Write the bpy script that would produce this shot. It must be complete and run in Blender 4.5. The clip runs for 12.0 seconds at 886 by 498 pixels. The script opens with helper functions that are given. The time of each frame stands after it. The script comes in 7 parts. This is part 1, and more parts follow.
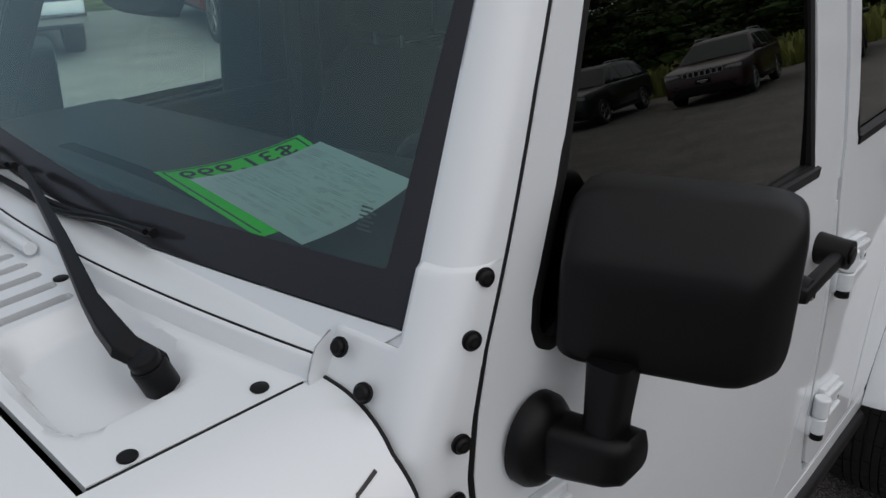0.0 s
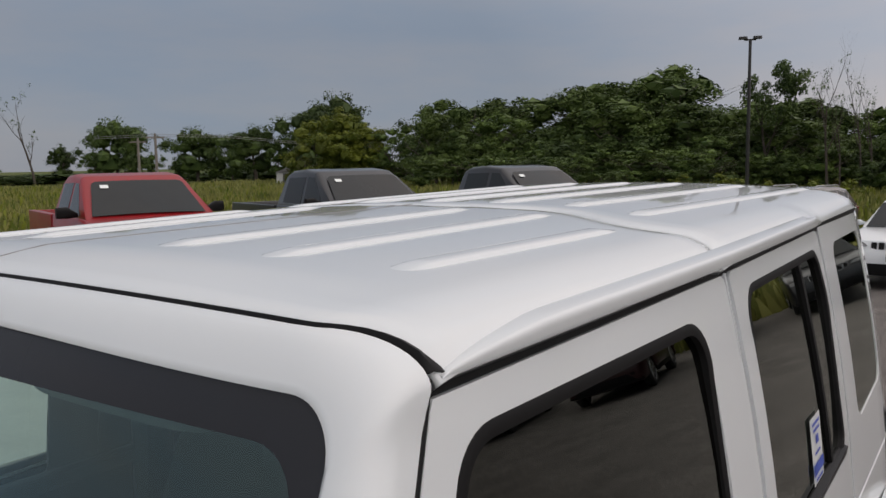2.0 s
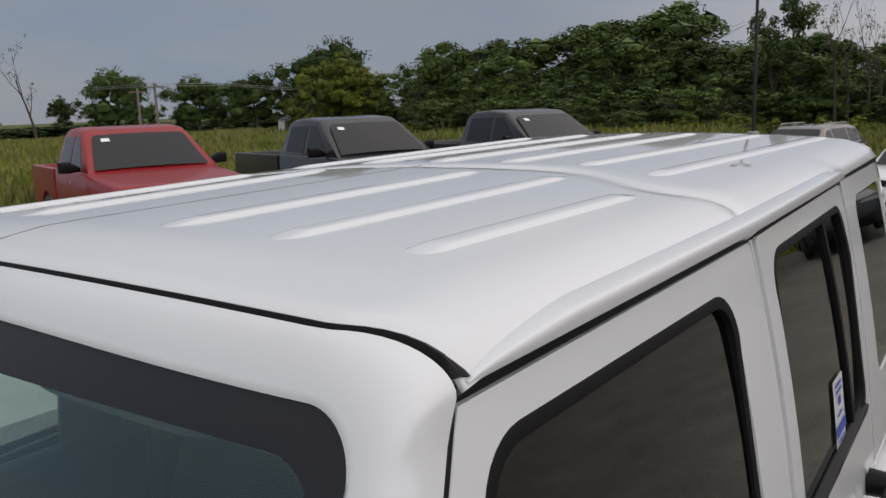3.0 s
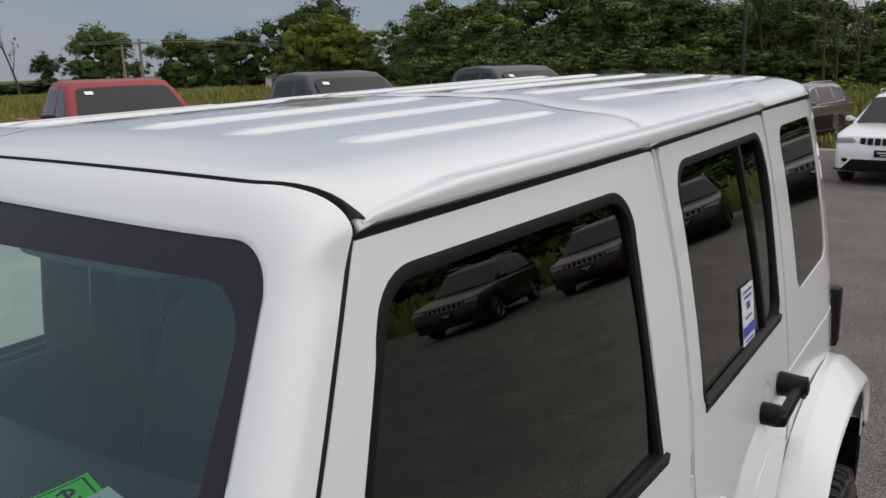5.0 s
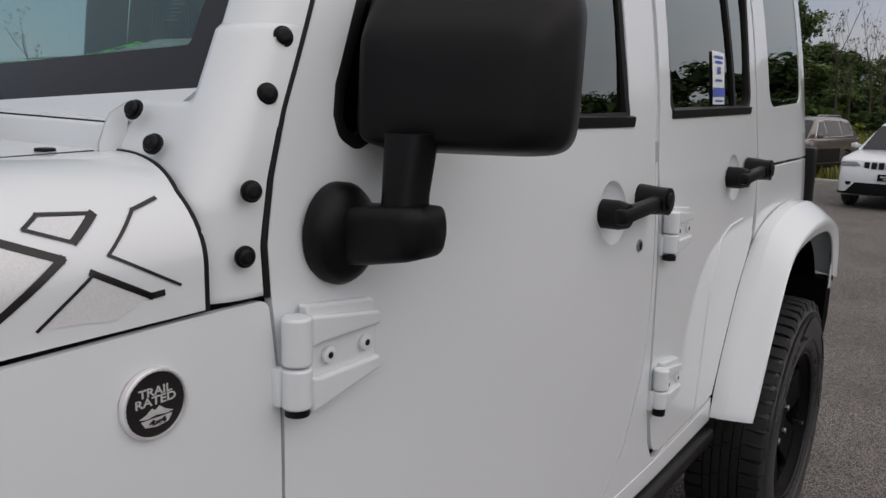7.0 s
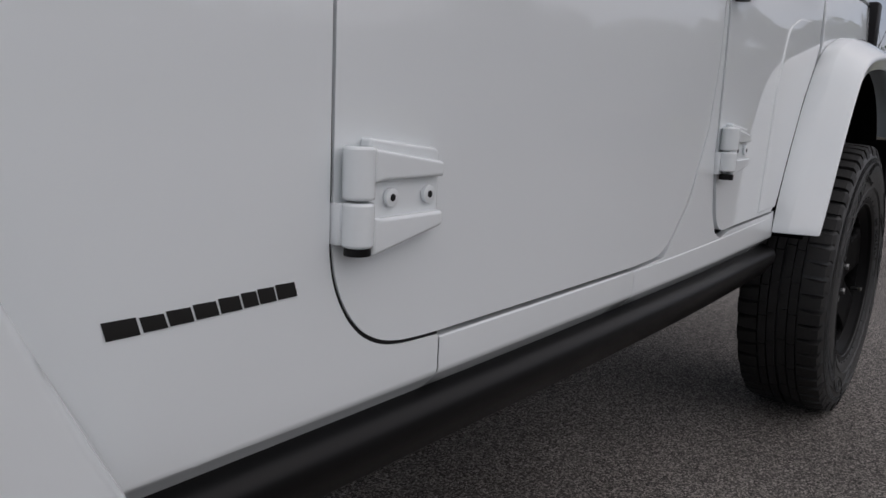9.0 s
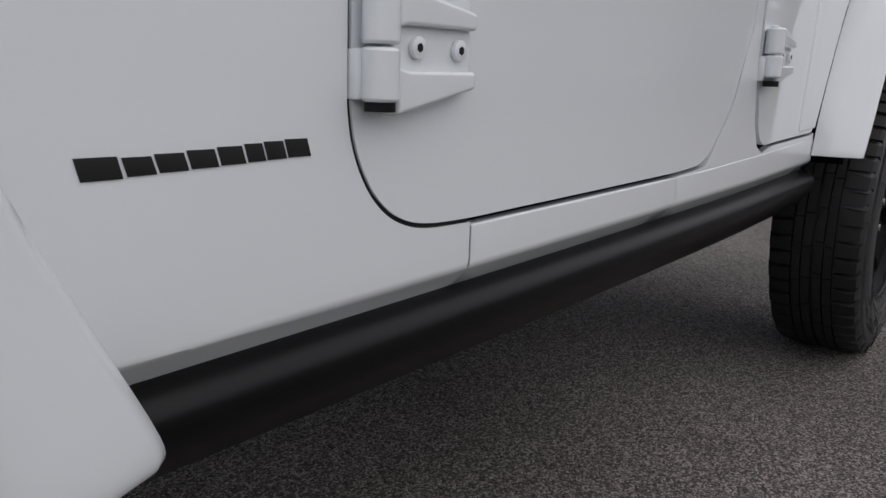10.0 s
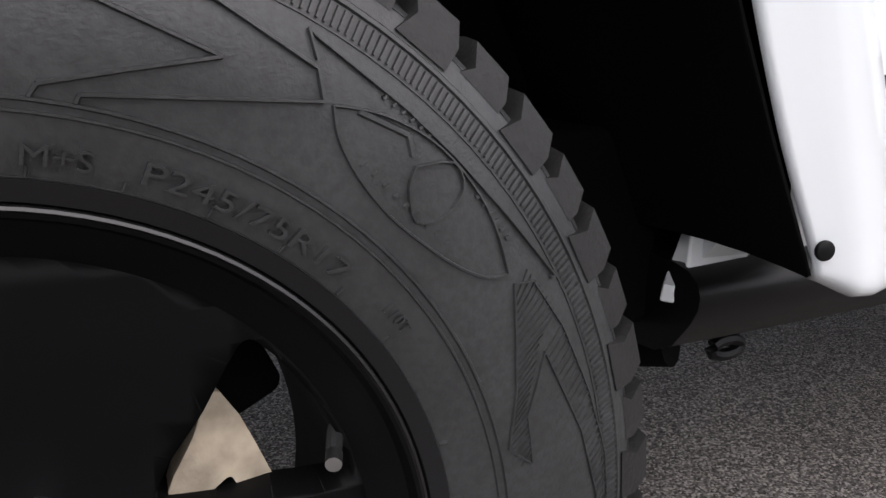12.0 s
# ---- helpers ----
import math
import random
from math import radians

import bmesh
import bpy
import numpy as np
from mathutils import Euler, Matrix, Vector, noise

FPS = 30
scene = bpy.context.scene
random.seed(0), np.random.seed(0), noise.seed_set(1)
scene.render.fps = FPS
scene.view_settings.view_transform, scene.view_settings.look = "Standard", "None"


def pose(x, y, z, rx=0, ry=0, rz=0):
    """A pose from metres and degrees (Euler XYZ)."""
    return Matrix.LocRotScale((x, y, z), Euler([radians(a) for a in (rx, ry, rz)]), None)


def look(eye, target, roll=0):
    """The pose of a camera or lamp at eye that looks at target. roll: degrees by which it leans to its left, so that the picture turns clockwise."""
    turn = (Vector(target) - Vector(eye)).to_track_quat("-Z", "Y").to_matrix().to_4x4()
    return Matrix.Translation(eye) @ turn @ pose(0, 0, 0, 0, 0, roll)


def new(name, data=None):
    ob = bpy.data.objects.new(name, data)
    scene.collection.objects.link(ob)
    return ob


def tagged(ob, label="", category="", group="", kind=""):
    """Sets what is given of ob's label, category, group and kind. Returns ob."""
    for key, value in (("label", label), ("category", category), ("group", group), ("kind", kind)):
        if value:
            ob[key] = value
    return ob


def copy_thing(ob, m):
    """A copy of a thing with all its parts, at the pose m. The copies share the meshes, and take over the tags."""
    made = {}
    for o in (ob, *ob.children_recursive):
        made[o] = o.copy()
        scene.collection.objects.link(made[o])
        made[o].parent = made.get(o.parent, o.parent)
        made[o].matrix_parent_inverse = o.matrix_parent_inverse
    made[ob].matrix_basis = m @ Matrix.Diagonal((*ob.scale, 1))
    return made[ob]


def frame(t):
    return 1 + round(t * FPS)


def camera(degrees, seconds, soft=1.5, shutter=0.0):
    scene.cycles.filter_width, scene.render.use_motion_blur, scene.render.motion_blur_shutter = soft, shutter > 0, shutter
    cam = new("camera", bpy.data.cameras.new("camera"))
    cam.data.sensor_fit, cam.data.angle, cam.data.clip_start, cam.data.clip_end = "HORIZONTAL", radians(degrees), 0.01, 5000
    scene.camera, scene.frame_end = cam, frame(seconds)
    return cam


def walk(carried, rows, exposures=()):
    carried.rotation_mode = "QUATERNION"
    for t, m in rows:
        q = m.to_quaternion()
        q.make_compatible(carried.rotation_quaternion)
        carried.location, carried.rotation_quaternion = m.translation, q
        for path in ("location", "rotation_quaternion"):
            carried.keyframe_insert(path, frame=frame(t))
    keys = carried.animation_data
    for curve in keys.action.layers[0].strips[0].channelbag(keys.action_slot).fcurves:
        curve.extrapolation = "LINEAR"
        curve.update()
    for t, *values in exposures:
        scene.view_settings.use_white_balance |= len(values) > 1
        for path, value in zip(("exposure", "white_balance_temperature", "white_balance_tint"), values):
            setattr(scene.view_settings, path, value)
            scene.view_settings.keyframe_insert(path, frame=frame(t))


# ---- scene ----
cam = camera(58.2, 12.0)
PATH = [
    (0, (0.411, -1.189, 1.784), (1.742, 0.071, 0.982), -1.7),
    (0.3, (0.467, -1.165, 1.83), (1.908, 0.071, 1.201), -1.3),
    (0.5, (0.503, -1.148, 1.857), (2.012, 0.063, 1.349), -1.1),
    (1, (0.575, -1.107, 1.897), (2.187, 0.054, 1.662), -1.7),
    (1.5, (0.648, -1.059, 1.963), (2.285, 0.078, 1.792), -0.9),
    (2, (0.679, -1.036, 2.005), (2.299, 0.117, 1.79), -1.0),
    (2.5, (0.704, -1.011, 2.038), (2.311, 0.146, 1.758), -1.9),
    (3, (0.715, -0.995, 2.039), (2.31, 0.16, 1.687), -2.2),
    (3.2, (0.71, -0.997, 2.046), (2.304, 0.15, 1.667), -2.2),
    (4.8, (0.651, -1.142, 2.005), (2.231, 0.0, 1.555), -2.2),
    (5, (0.624, -1.162, 1.977), (2.215, -0.038, 1.527), -1.9),
    (5.5, (0.493, -1.241, 1.9), (2.102, -0.13, 1.478), -1.6),
    (6, (0.409, -1.313, 1.809), (2.001, -0.173, 1.402), -2.0),
    (6.5, (0.386, -1.339, 1.61), (1.984, -0.195, 1.239), -0.3),
    (7, (0.37, -1.36, 1.372), (1.968, -0.215, 1.003), 1.4),
    (7.2, (0.369, -1.341, 1.293), (1.968, -0.199, 0.919), 1.6),
    (7.5, (0.365, -1.338, 1.186), (1.955, -0.179, 0.825), 1.7),
    (7.7, (0.366, -1.334, 1.122), (1.952, -0.167, 0.769), 1.7),
    (9.3, (0.386, -1.293, 0.799), (1.954, -0.103, 0.444), 2.6),
    (9.5, (0.401, -1.277, 0.77), (1.961, -0.08, 0.404), 2.3),
    (10, (0.437, -1.233, 0.725), (1.992, -0.047, 0.307), 1.9),
    (10.5, (0.43, -1.217, 0.709), (1.982, -0.035, 0.268), 0.7),
    (11, (0.327, -1.232, 0.682), (1.883, -0.059, 0.231), 0.3),
    (11.4, (0.179, -1.245, 0.691), (1.583, 0.106, 0.241), 0.3),
    (11.5, (0.152, -1.248, 0.684), (1.476, 0.187, 0.262), -0.4),
    (11.6, (0.126, -1.243, 0.686), (1.376, 0.254, 0.243), 0.8),
    (11.8, (0.085, -1.253, 0.683), (1.14, 0.379, 0.213), 0.6),
    (12, (0.047, -1.265, 0.684), (0.915, 0.474, 0.212), 0.5),
]
walk(cam, [(t, look(e, g, r)) for t, e, g, r in PATH], exposures=[(0, -0.62, 5780, 6), (0.5, -0.08, 5880, 6), (1.0, -0.17, 6200, 9), (2, -0.44, 6170, 9), (3.2, -0.44, 6080, 9), (4.8, -0.33, 6080, 8), (5.5, -0.18, 5980, 7), (6.2, -0.2, 6000, 8), (6.5, -0.28, 6030, 8), (7.5, -0.62, 5950, 9), (9.3, -0.64, 5800, 8), (10.4, -0.32, 5800, 8), (11, -0.14, 5800, 8), (11.5, 0.52, 5850, 9), (12, 0.95, 5850, 9)])

# ---- world and light: a heavy overcast afternoon, brighter overhead than at the horizon ----
def build_world():
    w = bpy.data.worlds.new("overcast_sky")
    scene.world = w
    w.use_nodes = True
    nt = w.node_tree
    nt.nodes.clear()
    out = nt.nodes.new("ShaderNodeOutputWorld")
    sky = nt.nodes.new("ShaderNodeTexSky")
    sky.sky_type, sky.sun_disc = "NISHITA", False
    sky.sun_elevation, sky.sun_rotation = radians(38), radians(200)
    co = nt.nodes.new("ShaderNodeTexCoord")
    sep = nt.nodes.new("ShaderNodeSeparateXYZ")
    nt.links.new(co.outputs["Generated"], sep.inputs[0])
    ramp = nt.nodes.new("ShaderNodeValToRGB")
    el = ramp.color_ramp.elements
    el[0].position, el[0].color = 0.0, (0.37, 0.39, 0.43, 1)
    el[1].position, el[1].color = 1.0, (0.57, 0.585, 0.61, 1)
    for p, c in ((0.05, (0.37, 0.40, 0.45)), (0.16, (0.36, 0.39, 0.445)), (0.32, (0.46, 0.485, 0.53)), (0.6, (0.54, 0.555, 0.585))):
        e = el.new(p)
        e.color = (*c, 1)
    nt.links.new(sep.outputs["Z"], ramp.inputs[0])
    # slow cloud banks, stretched along the horizon
    mp = nt.nodes.new("ShaderNodeMapping")
    mp.inputs["Scale"].default_value = (1.0, 1.0, 4.0)
    nt.links.new(co.outputs["Generated"], mp.inputs[0])
    nz = nt.nodes.new("ShaderNodeTexNoise")
    nz.inputs["Scale"].default_value, nz.inputs["Detail"].default_value, nz.inputs["Roughness"].default_value = 2.6, 6, 0.55
    nt.links.new(mp.outputs[0], nz.inputs[0])
    tint = nt.nodes.new("ShaderNodeValToRGB")
    te = tint.color_ramp.elements
    te[0].position, te[0].color = 0.34, (0.92, 0.97, 1.03, 1)
    te[1].position, te[1].color = 0.68, (1.17, 1.07, 1.00, 1)
    nt.links.new(nz.outputs[0], tint.inputs[0])
    mul = nt.nodes.new("ShaderNodeMix")
    mul.data_type, mul.blend_type = "RGBA", "MULTIPLY"
    mul.inputs[0].default_value = 1.0
    nt.links.new(ramp.outputs[0], mul.inputs[6])
    nt.links.new(tint.outputs[0], mul.inputs[7])
    # the side of the hidden sun is lighter and warmer
    side = nt.nodes.new("ShaderNodeMapRange")
    side.inputs[1].default_value, side.inputs[2].default_value = -0.35, 0.95
    dot = nt.nodes.new("ShaderNodeVectorMath")
    dot.operation = "DOT_PRODUCT"
    dot.inputs[1].default_value = (0.02, -0.85, 0.52)
    nt.links.new(co.outputs["Generated"], dot.inputs[0])
    nt.links.new(dot.outputs["Value"], side.inputs[0])
    glow = nt.nodes.new("ShaderNodeMix")
    glow.data_type = "RGBA"
    glow.inputs[6].default_value, glow.inputs[7].default_value = (1, 1, 1, 1), (3.55, 3.05, 2.66, 1)
    nt.links.new(side.outputs[0], glow.inputs[0])
    mul2 = nt.nodes.new("ShaderNodeMix")
    mul2.data_type, mul2.blend_type = "RGBA", "MULTIPLY"
    mul2.inputs[0].default_value = 1.0
    nt.links.new(mul.outputs[2], mul2.inputs[6])
    nt.links.new(glow.outputs[2], mul2.inputs[7])
    cloud = nt.nodes.new("ShaderNodeBackground")
    nt.links.new(mul2.outputs[2], cloud.inputs[0])
    cloud.inputs[1].default_value = SKY
    clear = nt.nodes.new("ShaderNodeBackground")
    nt.links.new(sky.outputs[0], clear.inputs[0])
    clear.inputs[1].default_value = 0.05
    mix = nt.nodes.new("ShaderNodeMixShader")
    mix.inputs[0].default_value = 0.93
    nt.links.new(clear.outputs[0], mix.inputs[1])
    nt.links.new(cloud.outputs[0], mix.inputs[2])
    nt.links.new(mix.outputs[0], out.inputs[0])
    lamp = bpy.data.lights.new("sun", "SUN")
    lamp.energy, lamp.angle, lamp.color = 0.15, radians(70), (1.0, 0.96, 0.9)
    ob = new("sun", lamp)
    ob.matrix_world = look((-8, -22, 20), (0, 0, 0))


SKY = 1.0
build_world()

# ---- materials ----
def nodes(name):
    m = bpy.data.materials.new(name)
    m.use_nodes = True
    nt = m.node_tree
    return m, nt, nt.nodes["Principled BSDF"]


def mat(name, col, rough=0.5, metal=0.0, coat=0.0, var=0.12, scale=6.0, bump=0.0, bscale=60.0, spec=0.5, fine=0.0, fscale=80.0, coat_rough=0.04):
    """A painted, moulded or mineral surface: colour that varies at two scales, uneven gloss and fine relief."""
    m, nt, b = nodes(name)
    tc = nt.nodes.new("ShaderNodeTexCoord")
    n1 = nt.nodes.new("ShaderNodeTexNoise")
    n1.inputs["Scale"].default_value, n1.inputs["Detail"].default_value = scale, 5
    nt.links.new(tc.outputs["Object"], n1.inputs[0])
    r = nt.nodes.new("ShaderNodeValToRGB")
    r.color_ramp.elements[0].position, r.color_ramp.elements[1].position = 0.3, 0.7
    r.color_ramp.elements[0].color = (*[c * (1 - var) for c in col], 1)
    r.color_ramp.elements[1].color = (*[min(1, c * (1 + var)) for c in col], 1)
    nt.links.new(n1.outputs[0], r.inputs[0])
    colour = r.outputs[0]
    if fine:
        n2 = nt.nodes.new("ShaderNodeTexNoise")
        n2.inputs["Scale"].default_value, n2.inputs["Detail"].default_value = fscale, 3
        nt.links.new(tc.outputs["Object"], n2.inputs[0])
        r2 = nt.nodes.new("ShaderNodeValToRGB")
        r2.color_ramp.elements[0].position, r2.color_ramp.elements[1].position = 0.35, 0.65
        r2.color_ramp.elements[0].color = (1 - fine,) * 3 + (1,)
        r2.color_ramp.elements[1].color = (1 + fine,) * 3 + (1,)
        nt.links.new(n2.outputs[0], r2.inputs[0])
        mx = nt.nodes.new("ShaderNodeMix")
        mx.data_type, mx.blend_type = "RGBA", "MULTIPLY"
        mx.inputs[0].default_value = 1
        nt.links.new(colour, mx.inputs[6])
        nt.links.new(r2.outputs[0], mx.inputs[7])
        colour = mx.outputs[2]
    nt.links.new(colour, b.inputs["Base Color"])
    rr = nt.nodes.new("ShaderNodeMapRange")
    rr.inputs[3].default_value, rr.inputs[4].default_value = max(0.02, rough - 0.06), min(1, rough + 0.06)
    nt.links.new(n1.outputs[0], rr.inputs[0])
    nt.links.new(rr.outputs[0], b.inputs["Roughness"])
    b.inputs["Metallic"].default_value = metal
    b.inputs["Specular IOR Level"].default_value = spec
    b.inputs["Coat Weight"].default_value = coat
    b.inputs["Coat Roughness"].default_value = coat_rough
    if bump:
        n3 = nt.nodes.new("ShaderNodeTexNoise")
        n3.inputs["Scale"].default_value, n3.inputs["Detail"].default_value = bscale, 4
        nt.links.new(tc.outputs["Object"], n3.inputs[0])
        bp = nt.nodes.new("ShaderNodeBump")
        bp.inputs["Strength"].default_value, bp.inputs["Distance"].default_value = 1.0, bump
        nt.links.new(n3.outputs[0], bp.inputs["Height"])
        nt.links.new(bp.outputs[0], b.inputs["Normal"])
    return m


def glass(name, tint, rough=0.0, ior=1.55, gloss=(1, 1, 1)):
    """A thin pane: clear by its tint, with the gloss of both its faces."""
    m, nt, b = nodes(name)
    nt.nodes.remove(b)
    out = nt.nodes["Material Output"]
    tr = nt.nodes.new("ShaderNodeBsdfTransparent")
    tr.inputs[0].default_value = (*tint, 1)
    gl = nt.nodes.new("ShaderNodeBsdfGlossy")
    gl.inputs["Roughness"].default_value = rough
    gl.inputs["Color"].default_value = (*gloss, 1)
    fr = nt.nodes.new("ShaderNodeFresnel")
    fr.inputs[0].default_value = ior
    twice, more, both = [nt.nodes.new("ShaderNodeMath") for _ in range(3)]
    twice.operation, more.operation, both.operation = "MULTIPLY", "ADD", "DIVIDE"
    twice.inputs[1].default_value, more.inputs[1].default_value = 2.0, 1.0
    nt.links.new(fr.outputs[0], twice.inputs[0])
    nt.links.new(fr.outputs[0], more.inputs[0])
    nt.links.new(twice.outputs[0], both.inputs[0])
    nt.links.new(more.outputs[0], both.inputs[1])
    mx = nt.nodes.new("ShaderNodeMixShader")
    nt.links.new(both.outputs[0], mx.inputs[0])
    nt.links.new(tr.outputs[0], mx.inputs[1])
    nt.links.new(gl.outputs[0], mx.inputs[2])
    nt.links.new(mx.outputs[0], out.inputs[0])
    return m


def ground_mat(name, dark, light, pebble=420.0, bump=0.002, patch=0.35, rough=0.85):
    """Rolled stone in binder: pebbles of uneven tone, worn and oily patches."""
    m, nt, b = nodes(name)
    tc = nt.nodes.new("ShaderNodeTexCoord")
    v = nt.nodes.new("ShaderNodeTexVoronoi")
    v.inputs["Scale"].default_value = pebble
    nt.links.new(tc.outputs["Object"], v.inputs[0])
    r = nt.nodes.new("ShaderNodeValToRGB")
    r.color_ramp.elements[0].color, r.color_ramp.elements[1].color = (*dark, 1), (*light, 1)
    r.color_ramp.elements[0].position, r.color_ramp.elements[1].position = 0.10, 0.97
    mid = r.color_ramp.elements.new(0.62)
    mid.color = (*[a * 0.68 + b * 0.32 for a, b in zip(dark, light)], 1)
    sep = nt.nodes.new("ShaderNodeSeparateColor")
    nt.links.new(v.outputs["Color"], sep.inputs[0])
    nt.links.new(sep.outputs[0], r.inputs[0])
    n = nt.nodes.new("ShaderNodeTexNoise")
    n.inputs["Scale"].default_value, n.inputs["Detail"].default_value = 1.3, 8
    nt.links.new(tc.outputs["Object"], n.inputs[0])
    mr = nt.nodes.new("ShaderNodeMapRange")
    mr.inputs[1].default_value, mr.inputs[2].default_value = 0.3, 0.7
    mr.inputs[3].default_value, mr.inputs[4].default_value = 1 - patch, 1 + patch
    nt.links.new(n.outputs[0], mr.inputs[0])
    mx = nt.nodes.new("ShaderNodeMix")
    mx.data_type, mx.blend_type = "RGBA", "MULTIPLY"
    mx.inputs[0].default_value = 1
    nt.links.new(r.outputs[0], mx.inputs[6])
    nt.links.new(mr.outputs[0], mx.inputs[7])
    nt.links.new(mx.outputs[2], b.inputs["Base Color"])
    b.inputs["Roughness"].default_value = rough
    b.inputs["Specular IOR Level"].default_value = 0.2
    bp = nt.nodes.new("ShaderNodeBump")
    bp.inputs["Distance"].default_value = bump
    inv = nt.nodes.new("ShaderNodeMath")
    inv.operation = "SUBTRACT"
    inv.inputs[0].default_value = 1
    nt.links.new(v.outputs["Distance"], inv.inputs[1])
    nt.links.new(inv.outputs[0], bp.inputs["Height"])
    nt.links.new(bp.outputs[0], b.inputs["Normal"])
    return m


def leaf_mat(name, a, c, scale=0.35):
    """Leaves of two tones, by clump and by leaf, a little light passing through."""
    m, nt, b = nodes(name)
    g = nt.nodes.new("ShaderNodeNewGeometry")
    tc = nt.nodes.new("ShaderNodeTexCoord")
    n = nt.nodes.new("ShaderNodeTexNoise")
    n.inputs["Scale"].default_value = scale
    nt.links.new(tc.outputs["Object"], n.inputs[0])
    add = nt.nodes.new("ShaderNodeMath")
    add.operation = "MULTIPLY_ADD"
    add.inputs[1].default_value = 0.26
    nt.links.new(g.outputs["Random Per Island"], add.inputs[0])
    nt.links.new(n.outputs[0], add.inputs[2])
    r = nt.nodes.new("ShaderNodeValToRGB")
    r.color_ramp.elements[0].position, r.color_ramp.elements[1].position = 0.42, 0.92
    r.color_ramp.elements[0].color, r.color_ramp.elements[1].color = (*a, 1), (*c, 1)
    nt.links.new(add.outputs[0], r.inputs[0])
    oi = nt.nodes.new("ShaderNodeObjectInfo")
    hs = nt.nodes.new("ShaderNodeHueSaturation")
    mr = nt.nodes.new("ShaderNodeMapRange")
    mr.inputs[3].default_value, mr.inputs[4].default_value = 0.75, 1.3
    nt.links.new(oi.outputs["Random"], mr.inputs[0])
    nt.links.new(mr.outputs[0], hs.inputs["Value"])
    nt.links.new(r.outputs[0], hs.inputs["Color"])
    nt.links.new(hs.outputs[0], b.inputs["Base Color"])
    b.inputs["Roughness"].default_value = 0.6
    b.inputs["Specular IOR Level"].default_value = 0.25
    return m


